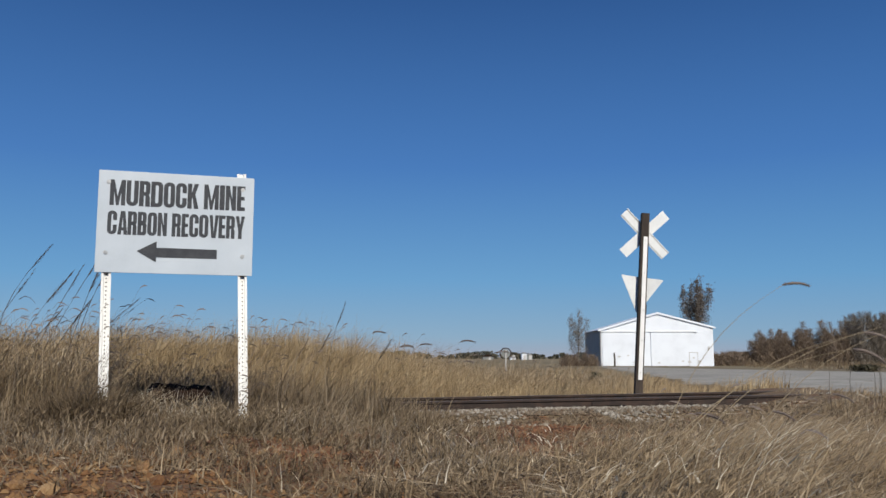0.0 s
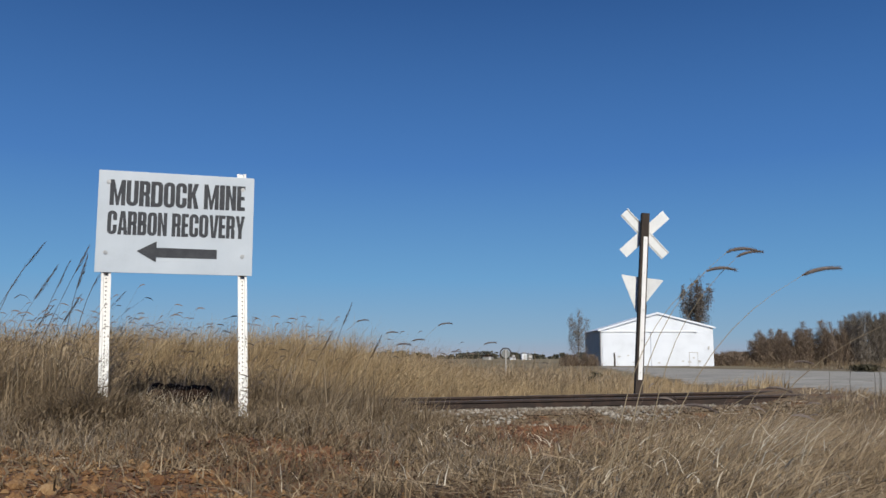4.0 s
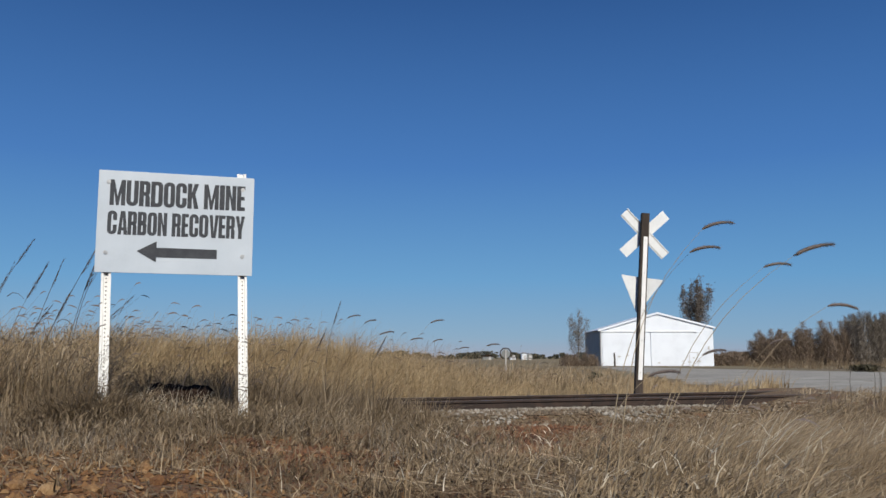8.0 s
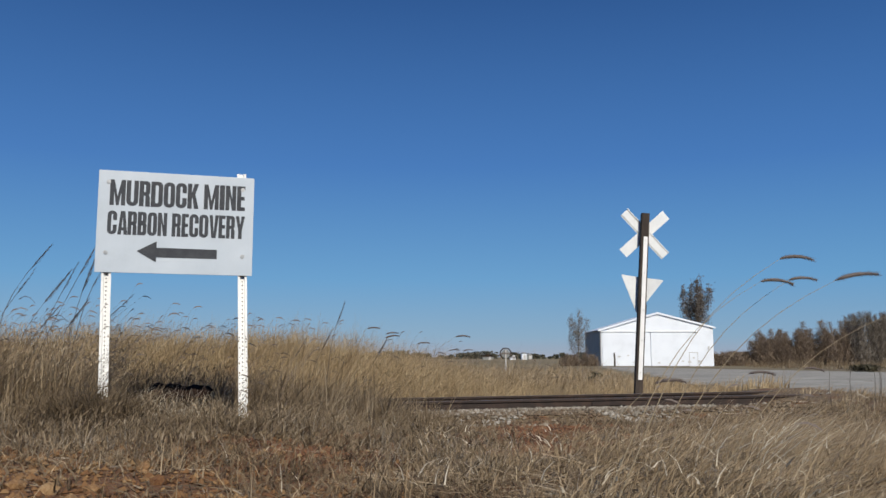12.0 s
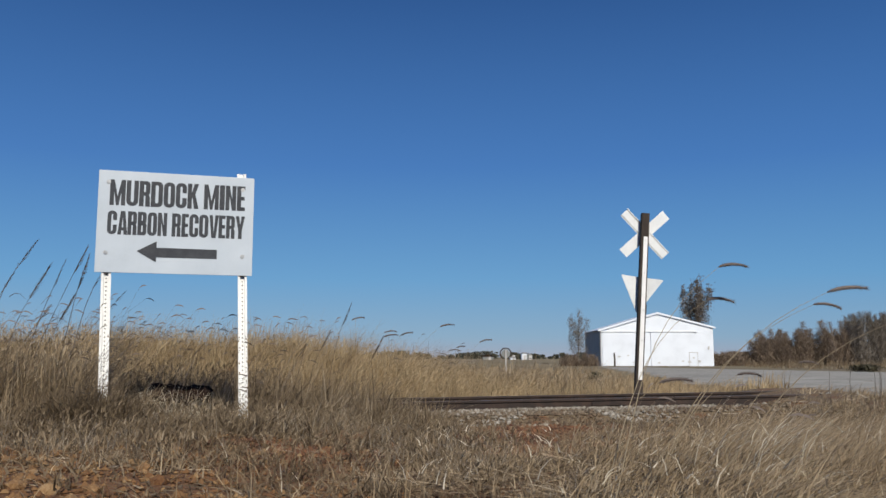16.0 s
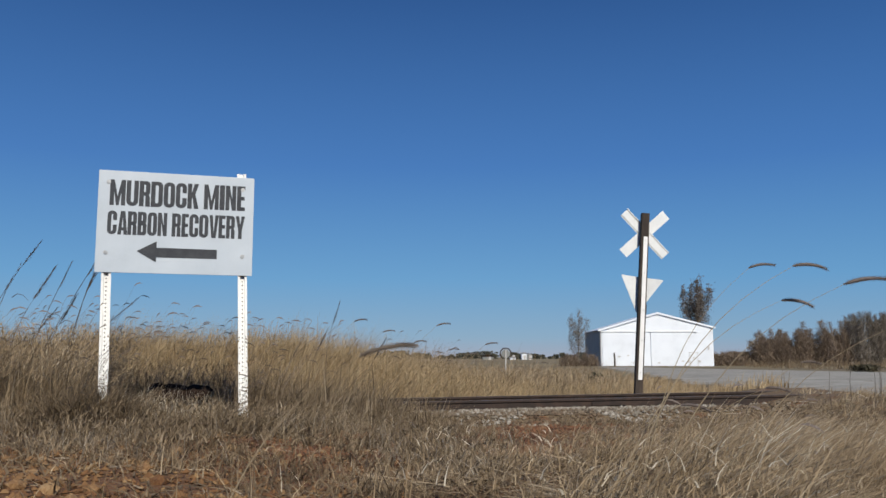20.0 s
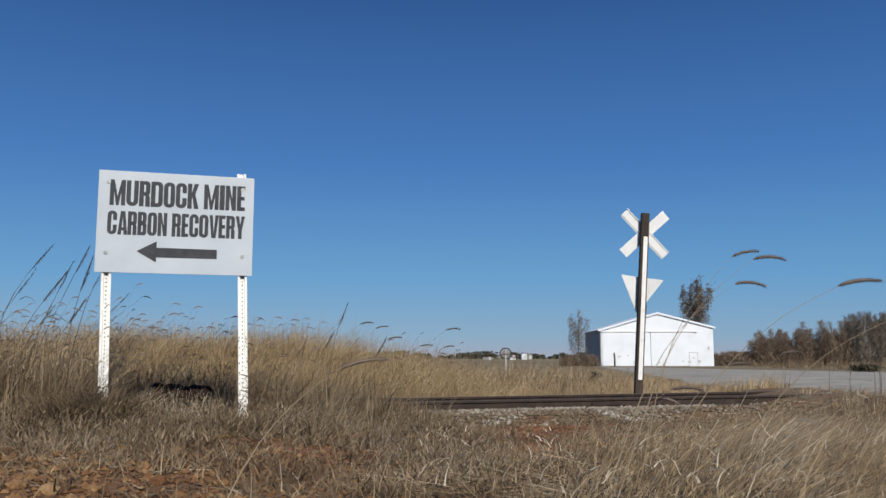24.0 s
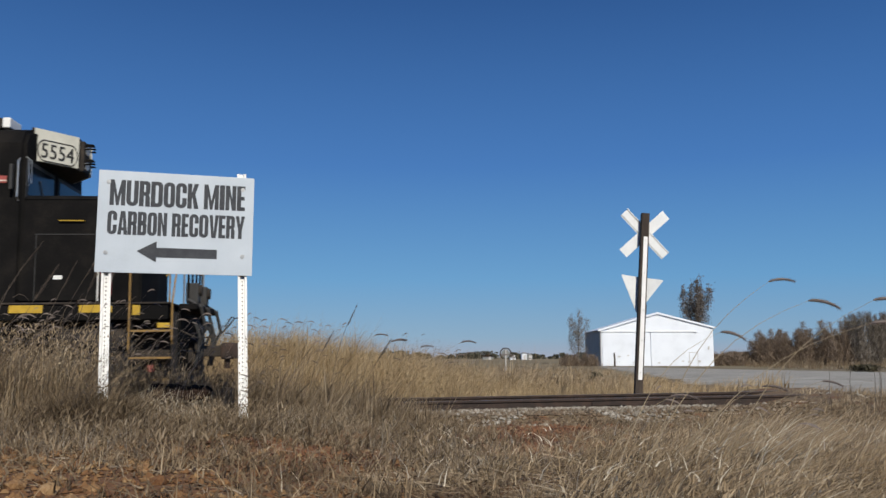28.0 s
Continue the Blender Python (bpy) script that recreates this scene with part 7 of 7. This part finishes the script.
def motions():
    times = [0.5 * k for k in range(57)]
    walk(loco, [(t, loco_pose(t)) for t in (0.0, 7.0, 14.0, 21.0, 24.0, 26.0, 27.0, 28.0)])
    for w, x in wheelsets:
        walk(w, [(0.1 * k, Matrix.Translation((x, 0, 0.453)) @ Matrix.Rotation(LOCO_SPEED * (0.1 * k) / 0.508 % (2 * math.pi), 4, "Y")) for k in range(281)])
    walk(flying_bird, [(0.0, pose(-310.0, 10.0, 26.0)), (14.0, pose(-60.0, 13.0, 6.0, 0, 0, 1)), (16.5, pose(-11.9, 13.0, 1.05)), (16.8, pose(-6.0, 13.0, 1.06, 30)), (16.9, pose(-4.22, 13.0, 1.12, 76)), (17.0, pose(-2.98, 13.0, 1.31, 12)), (17.1, pose(-1.45, 13.0, 1.44, 55, -4, 0)), (17.2, pose(0.36, 13.0, 1.44, 70)), (17.3, pose(2.17, 13.0, 1.44, 8)), (17.5, pose(5.80, 13.0, 1.44)), (18.0, pose(14.8, 13.2, 1.7)), (28.0, pose(195.0, 40.0, 14.0))])
    for w, s in bird_wings:
        flaps = [(0.0, 10), (16.0, 10)] + [(16.1 + 0.1 * k, (5, 10, 40, -20)[(k + 0) % 4]) for k in range(20)] + [(28.0, 10)]
        walk(w, [(t, pose(0, s * 0.014, 0.009, s * a, 0, 0)) for t, a in flaps])
    for k, (ob, amp, at) in enumerate(swaying):
        walk(ob, [(t, sway(at, amp, k * 1.7, t)) for t in times])
    for n, k in enumerate("hij"):
        walk(stalks[k], [(t, bent(k, 24 + 34 * gust(t - 0.03 * n) + 6 * math.sin(5.1 * t + n), 8 * math.sin(2.3 * t + 2 * n))) for t in times])
    for n, k in enumerate("klmnopqr"):
        walk(stalks[k], [(t, bent(k, 22 + 20 * gust(t - 0.05 * n) + 4 * math.sin(4.3 * t + 1.7 * n), 6 * math.sin(2.1 * t + n))) for t in times])
    for k, (ob, a) in enumerate(plumes):
        at = (a[0], a[1], float(ground_z(a[0], a[1])) - 0.02)
        walk(ob, [(t, sway(at, 5.0, k * 0.8, t)) for t in times])
    walk(stalks['a'], [(0, bent('a', 55.1, -3)), (0.5, bent('a', 46.5, 7.9)), (1, bent('a', 48, -3)), (1.5, bent('a', 42.4, -1.8)), (2, bent('a', 51.9, -3.8)), (2.5, bent('a', 47.9, -1.4)), (3, bent('a', 38.4, -0.7)), (3.5, bent('a', 50.1, 11.1)), (4, bent('a', 40.5, 6)), (4.5, bent('a', 33.6, 4.9)), (5, bent('a', 36.9, 2.2)), (5.5, bent('a', 25.9, 3.9)), (6, bent('a', 46.6, 2.2)), (6.5, bent('a', 35.9, 4.2)), (7, bent('a', 46.7, -2.1)), (7.5, bent('a', 42.5, -0.8)), (8, bent('a', 35.5, 0.3)), (8.5, bent('a', 41, 0.8)), (9, bent('a', 43, 0)), (9.5, bent('a', 34.4, 2.4)), (10, bent('a', 50.8, -13)), (10.5, bent('a', 53.3, -4.6)), (11, bent('a', 33.9, -4)), (11.5, bent('a', 48.9, 6.6)), (12, bent('a', 43.5, -2.4)), (12.5, bent('a', 33.7, 17.5)), (13, bent('a', 38.9, 4.9)), (13.5, bent('a', 47.5, -3.4)), (14, bent('a', 45.6, -2)), (14.5, bent('a', 53.6, -0)), (15, bent('a', 50.9, -14.3)), (15.5, bent('a', 43.6, -3.5)), (16, bent('a', 45.8, 4.6)), (16.5, bent('a', 55.3, -5.9)), (17, bent('a', 42.2, -1.6)), (17.5, bent('a', 52, -12.8)), (18, bent('a', 51.1, -5.2)), (18.5, bent('a', 48.7, 0.3)), (19, bent('a', 32, 1.8)), (19.5, bent('a', 55.2, 1.3)), (20, bent('a', 44.7, -3.8)), (20.5, bent('a', 35, 0.1)), (21, bent('a', 42.7, -2.8)), (21.5, bent('a', 45.1, -3.5)), (22, bent('a', 43.8, -1.4)), (22.5, bent('a', 37.7, 2.9)), (23, bent('a', 33.9, 8.8)), (23.5, bent('a', 42, 8.2)), (24, bent('a', 44.9, -1.2)), (24.5, bent('a', 31.3, 2.5)), (25, bent('a', 34.9, 0.5)), (25.5, bent('a', 28.2, 2.1)), (26, bent('a', 37.2, 1)), (26.5, bent('a', 45.1, -3.3)), (27, bent('a', 38.7, 2.3)), (27.5, bent('a', 55.3, -7.3)), (28, bent('a', 54.3, 0.8))])
    walk(stalks['b'], [(0, bent('b', 59.4, 7.2)), (0.5, bent('b', 44.3, 9.7)), (1, bent('b', 43.1, 8.2)), (1.5, bent('b', 39.5, 16.5)), (2, bent('b', 47.3, 8.1)), (2.5, bent('b', 45.6, 15.8)), (3, bent('b', 28.9, 16.1)), (3.5, bent('b', 41.4, 20.9)), (4, bent('b', 32.4, 18.9)), (4.5, bent('b', 28.8, 14.7)), (5, bent('b', 35.1, 17.2)), (5.5, bent('b', 16.8, 11.9)), (6, bent('b', 37.5, 6.5)), (6.5, bent('b', 26.5, 10.5)), (7, bent('b', 44, 8.1)), (7.5, bent('b', 35.2, 23.8)), (8, bent('b', 25.1, 15.1)), (8.5, bent('b', 36.1, 15)), (9, bent('b', 35.4, 15)), (9.5, bent('b', 31.1, 21.9)), (10, bent('b', 56.3, 1.3)), (10.5, bent('b', 57.8, 6.3)), (11, bent('b', 30.5, 10.9)), (11.5, bent('b', 51.5, 7.2)), (12, bent('b', 39.8, 10.3)), (12.5, bent('b', 56.2, 0.6)), (13, bent('b', 38.6, 16.8)), (13.5, bent('b', 45.6, 11.3)), (14, bent('b', 40.2, 14.5)), (14.5, bent('b', 57.7, 9.7)), (15, bent('b', 56.5, 0.6)), (15.5, bent('b', 39.7, 16.2)), (16, bent('b', 33.8, 24.4)), (16.5, bent('b', 48.3, 20.2)), (17, bent('b', 34, 17.6)), (17.5, bent('b', 44.2, 14.6)), (18, bent('b', 55.6, 6.2)), (18.5, bent('b', 44.8, 8.8)), (19, bent('b', 22.9, 24.1)), (19.5, bent('b', 37.4, 16.7)), (20, bent('b', 42.3, 9.6)), (20.5, bent('b', 25.8, 17.6)), (21, bent('b', 37.9, 7.8)), (21.5, bent('b', 40.8, 7.7)), (22, bent('b', 39.1, 13.2)), (22.5, bent('b', 30.8, 18.2)), (23, bent('b', 29.3, 17.9)), (23.5, bent('b', 56.1, 2)), (24, bent('b', 37.1, 16)), (24.5, bent('b', 20.6, 18.7)), (25, bent('b', 36.3, 20.1)), (25.5, bent('b', 29.3, 17.1)), (26, bent('b', 26.1, 18.1)), (26.5, bent('b', 37.4, 11.1)), (27, bent('b', 42, 16.7)), (27.5, bent('b', 59.9, 4.1)), (28, bent('b', 50.2, 14.8))])
    walk(stalks['c'], [(0, bent('c', 61.6, 3.1)), (0.5, bent('c', 52.2, 7.1)), (1, bent('c', 47.4, 10.2)), (1.5, bent('c', 43.2, 18.9)), (2, bent('c', 49.8, 9.4)), (2.5, bent('c', 50.2, 17.7)), (3, bent('c', 31.3, 20.4)), (3.5, bent('c', 43.3, 23.5)), (4, bent('c', 33.2, 21.1)), (4.5, bent('c', 33.2, 18.9)), (5, bent('c', 42.2, 21.1)), (5.5, bent('c', 20, 15.7)), (6, bent('c', 41.3, 6.7)), (6.5, bent('c', 28.5, 12.9)), (7, bent('c', 46.8, 9.4)), (7.5, bent('c', 40, 28.5)), (8, bent('c', 27.2, 17.6)), (8.5, bent('c', 41.7, 19.4)), (9, bent('c', 39.5, 18.6)), (9.5, bent('c', 34.5, 26.2)), (10, bent('c', 58, -4.3)), (10.5, bent('c', 59.9, 2.1)), (11, bent('c', 30.9, 13.5)), (11.5, bent('c', 50.9, 12.3)), (12, bent('c', 42.1, 12.5)), (12.5, bent('c', 57.8, -5.3)), (13, bent('c', 46.4, 16.9)), (13.5, bent('c', 48.7, 13.5)), (14, bent('c', 42.4, 18.4)), (14.5, bent('c', 53, -0.8)), (15, bent('c', 52.2, 5.6)), (15.5, bent('c', 43, 18.7)), (16, bent('c', 38.8, 29.3)), (16.5, bent('c', 50.2, 23.1)), (17, bent('c', 38.2, 21.7)), (17.5, bent('c', 48, 17.4)), (18, bent('c', 57.7, 2.1)), (18.5, bent('c', 49.3, 12.3)), (19, bent('c', 24.5, 26.5)), (19.5, bent('c', 38.7, 20.1)), (20, bent('c', 47.9, 12.8)), (20.5, bent('c', 27.8, 22.3)), (21, bent('c', 41.1, 10.1)), (21.5, bent('c', 44.2, 9.7)), (22, bent('c', 41.2, 17.6)), (22.5, bent('c', 31.6, 23.6)), (23, bent('c', 35.2, 19)), (23.5, bent('c', 57.8, -3.4)), (24, bent('c', 39.7, 19.3)), (24.5, bent('c', 21.9, 23.4)), (25, bent('c', 38.1, 23.1)), (25.5, bent('c', 32.7, 20.8)), (26, bent('c', 27.3, 22)), (26.5, bent('c', 42.4, 14.7)), (27, bent('c', 35.4, 30)), (27.5, bent('c', 50.4, 14.4)), (28, bent('c', 48.1, 34.3))])
    walk(stalks['d'], [(0, bent('d', 39.6, 4.6)), (0.5, bent('d', 21.4, 15.4)), (1, bent('d', 34.8, 1)), (1.5, bent('d', 39.5, 3.5)), (2, bent('d', 32.6, -0)), (2.5, bent('d', 48.7, -2.3)), (3, bent('d', 37.2, 1.8)), (3.5, bent('d', 34.2, 18.8)), (4, bent('d', 27.5, 4)), (4.5, bent('d', 31.1, 7.7)), (5, bent('d', 41.6, 6.3)), (5.5, bent('d', 58.4, 2.1)), (6, bent('d', 47.7, -6)), (6.5, bent('d', 39, -3.8)), (7, bent('d', 24.7, 7.2)), (7.5, bent('d', 39.8, 2.1)), (8, bent('d', 33.2, 1.6)), (8.5, bent('d', 43.7, 2.6)), (9, bent('d', 34, 0.8)), (9.5, bent('d', 41.6, -2.2)), (10, bent('d', 42.4, 9.7)), (10.5, bent('d', 49.5, -1.1)), (11, bent('d', 41.7, -2.9)), (11.5, bent('d', 30.2, 4)), (12, bent('d', 38.7, -0.5)), (12.5, bent('d', 53.5, -8.2)), (13, bent('d', 44.1, -1.1)), (13.5, bent('d', 43, 0.9)), (14, bent('d', 37, 6)), (14.5, bent('d', 42.2, -3.1)), (15, bent('d', 36.2, 1.3)), (15.5, bent('d', 45.4, -12.1)), (16, bent('d', 46.7, 1.6)), (16.5, bent('d', 39.8, 10.4)), (17, bent('d', 45.5, 4.8)), (17.5, bent('d', 30.1, 7)), (18, bent('d', 37.8, 0.2)), (18.5, bent('d', 40.1, 4.5)), (19, bent('d', 41, -1)), (19.5, bent('d', 35.1, 2.1)), (20, bent('d', 31.8, 6.9)), (20.5, bent('d', 34.4, 2.9)), (21, bent('d', 48.3, -3)), (21.5, bent('d', 35.3, 1.5)), (22, bent('d', 34.4, 7.6)), (22.5, bent('d', 26.4, 9.5)), (23, bent('d', 34.1, 2)), (23.5, bent('d', 18, 9.6)), (24, bent('d', 26.9, 5.1)), (24.5, bent('d', 22.9, 7.9)), (25, bent('d', 22.5, 12.1)), (25.5, bent('d', 43.2, 5.4)), (26, bent('d', 29.3, 4.7)), (26.5, bent('d', 30.9, 9)), (27, bent('d', 24.8, 15.4)), (27.5, bent('d', 31.5, 13.7)), (28, bent('d', 37.4, 7.5))])
    walk(stalks['e'], [(0, bent('e', 51.4, -5.6)), (0.5, bent('e', 36.3, -9.6)), (1, bent('e', 44.9, 15.5)), (1.5, bent('e', 46.9, 8.4)), (2, bent('e', 47.4, -7.4)), (2.5, bent('e', 50.3, -8.4)), (3, bent('e', 51.7, -7.5)), (3.5, bent('e', 44.8, 7.2)), (4, bent('e', 44.5, -24.2)), (4.5, bent('e', 46.5, -8.1)), (5, bent('e', 48.5, -12.3)), (5.5, bent('e', 40.8, -1)), (6, bent('e', 51.3, -1.7)), (6.5, bent('e', 45.2, -24.2)), (7, bent('e', 38.2, 8.1)), (7.5, bent('e', 46.2, -17.9)), (8, bent('e', 42.6, 14.7)), (8.5, bent('e', 51.8, -1.8)), (9, bent('e', 40.8, 18.2)), (9.5, bent('e', 47.1, -6.2)), (10, bent('e', 43.8, -23.9)), (10.5, bent('e', 49.1, -8.1)), (11, bent('e', 51.6, -2.9)), (11.5, bent('e', 50.6, -12)), (12, bent('e', 48.3, -4.2)), (12.5, bent('e', 43.8, -24)), (13, bent('e', 47.7, -9.3)), (13.5, bent('e', 50.8, -5)), (14, bent('e', 51.5, -10)), (14.5, bent('e', 49.7, -2.3)), (15, bent('e', 44.2, -24.1)), (15.5, bent('e', 46.6, -10)), (16, bent('e', 49.3, -8.1)), (16.5, bent('e', 51.5, -9.2)), (17, bent('e', 51, -0.9)), (17.5, bent('e', 44.9, -24.2)), (18, bent('e', 46.3, -9.6)), (18.5, bent('e', 47.6, -12.2)), (19, bent('e', 40.9, 2.3)), (19.5, bent('e', 41.6, 5.1)), (20, bent('e', 48.1, -17.5)), (20.5, bent('e', 46.8, -8)), (21, bent('e', 45.6, -17.2)), (21.5, bent('e', 49.4, -10.4)), (22, bent('e', 51.7, -0.9)), (22.5, bent('e', 50.1, -13.9)), (23, bent('e', 47.9, -5.6)), (23.5, bent('e', 43.3, -23.7)), (24, bent('e', 47.8, -11.9)), (24.5, bent('e', 39.8, 3.8)), (25, bent('e', 42.8, 9.2)), (25.5, bent('e', 49.3, -3.1)), (26, bent('e', 39.4, 20.5)), (26.5, bent('e', 41.9, 25)), (27, bent('e', 49.9, -4.8)), (27.5, bent('e', 51.4, -11.1)), (28, bent('e', 44.2, -1.8))])
    walk(stalks['f'], [(0, bent('f', 88.6, 41.7)), (0.5, bent('f', 24.4, 20.6)), (1, bent('f', 86.3, 45.9)), (1.5, bent('f', 82.8, 36.3)), (2, bent('f', 84.7, 44.8)), (2.5, bent('f', 87.3, 40.8)), (3, bent('f', 88.7, 39.8)), (3.5, bent('f', 87.9, 45.6)), (4, bent('f', 83.5, 36.3)), (4.5, bent('f', 83.8, 45.2)), (5, bent('f', 85.7, 39.8)), (5.5, bent('f', 88.5, 40.6)), (6, bent('f', 42, 1.4)), (6.5, bent('f', 84.8, 36.6)), (7, bent('f', 23.5, -0)), (7.5, bent('f', 38.2, 1.5)), (8, bent('f', 87.7, 41.5)), (8.5, bent('f', 89.6, 44.5)), (9, bent('f', 29.8, 0.8)), (9.5, bent('f', 3.1, -4.5)), (10, bent('f', 7.8, 23.1)), (10.5, bent('f', 23.7, 28.1)), (11, bent('f', 89.3, 43.8)), (11.5, bent('f', 87.5, 37.4)), (12, bent('f', 85.8, 46.2)), (12.5, bent('f', 6.7, 23.4)), (13, bent('f', 84.9, 43)), (13.5, bent('f', 88.1, 42.9)), (14, bent('f', 88.3, 38)), (14.5, bent('f', 87.5, 46.3)), (15, bent('f', 83.3, 36.8)), (15.5, bent('f', 83.9, 43.7)), (16, bent('f', 86.5, 42)), (16.5, bent('f', 88.3, 38.7)), (17, bent('f', 89, 46.1)), (17.5, bent('f', 84.4, 36.6)), (18, bent('f', 83.5, 44.3)), (18.5, bent('f', 84.9, 41)), (19, bent('f', 87.7, 39.4)), (19.5, bent('f', 89.8, 45.8)), (20, bent('f', 38, 0.6)), (20.5, bent('f', 19.9, 7.3)), (21, bent('f', 35.7, 8.8)), (21.5, bent('f', 86.5, 40.2)), (22, bent('f', 89.8, 45.4)), (22.5, bent('f', 87.1, 36.7)), (23, bent('f', 85.3, 45.6)), (23.5, bent('f', 83, 39)), (24, bent('f', 33.9, 26.8)), (24.5, bent('f', 88.9, 44.8)), (25, bent('f', 33.4, 8.7)), (25.5, bent('f', 87, 46)), (26, bent('f', 83.2, 38.3)), (26.5, bent('f', 83.9, 41.7)), (27, bent('f', 87.3, 44)), (27.5, bent('f', 88.2, 37.3)), (28, bent('f', 88.6, 46.3))])
    walk(stalks['g'], [(0, bent('g', 89, 30.5)), (0.5, bent('g', 88.4, 27.8)), (1, bent('g', 34.5, 13.1)), (1.5, bent('g', 83.7, 25)), (2, bent('g', 85.8, 33.6)), (2.5, bent('g', 87.8, 29.6)), (3, bent('g', 89, 28.6)), (3.5, bent('g', 88.6, 34.5)), (4, bent('g', 84.4, 25)), (4.5, bent('g', 85.1, 34)), (5, bent('g', 86.4, 28.6)), (5.5, bent('g', 88.9, 29.4)), (6, bent('g', 89.6, 34)), (6.5, bent('g', 85.4, 25.2)), (7, bent('g', 85.1, 34.5)), (7.5, bent('g', 85.1, 27.6)), (8, bent('g', 88.2, 30.3)), (8.5, bent('g', 28.9, 5.3)), (9, bent('g', 86.7, 25.7)), (9.5, bent('g', 31.7, 4.3)), (10, bent('g', 84.1, 26.7)), (10.5, bent('g', 87.1, 31.1)), (11, bent('g', 89.6, 32.6)), (11.5, bent('g', 87.8, 26.2)), (12, bent('g', 86.9, 35.1)), (12.5, bent('g', 83.8, 26)), (13, bent('g', 85.9, 31.8)), (13.5, bent('g', 88.6, 31.8)), (14, bent('g', 88.5, 26.8)), (14.5, bent('g', 88.3, 35.1)), (15, bent('g', 34.8, -4.1)), (15.5, bent('g', 85.1, 32.5)), (16, bent('g', 87.2, 30.8)), (16.5, bent('g', 28.1, 27.6)), (17, bent('g', 89.5, 35)), (17.5, bent('g', 85.1, 25.3)), (18, bent('g', 84.8, 33.2)), (18.5, bent('g', 85.8, 29.7)), (19, bent('g', 88.1, 28.2)), (19.5, bent('g', 90.2, 34.7)), (20, bent('g', 86.3, 25.3)), (20.5, bent('g', 85.3, 33.8)), (21, bent('g', 84.6, 28.7)), (21.5, bent('g', 87.1, 28.9)), (22, bent('g', 90.1, 34.2)), (22.5, bent('g', 87.4, 25.5)), (23, bent('g', 86.4, 34.4)), (23.5, bent('g', 84.1, 27.7)), (24, bent('g', 85.9, 29.7)), (24.5, bent('g', 28.7, 14.5)), (25, bent('g', 35.8, 12.3)), (25.5, bent('g', 33.6, -3.7)), (26, bent('g', 84.2, 27)), (26.5, bent('g', 41.6, 15.9)), (27, bent('g', 36.9, -3.9)), (27.5, bent('g', 88.4, 26)), (28, bent('g', 89.2, 35.2))])


motions()
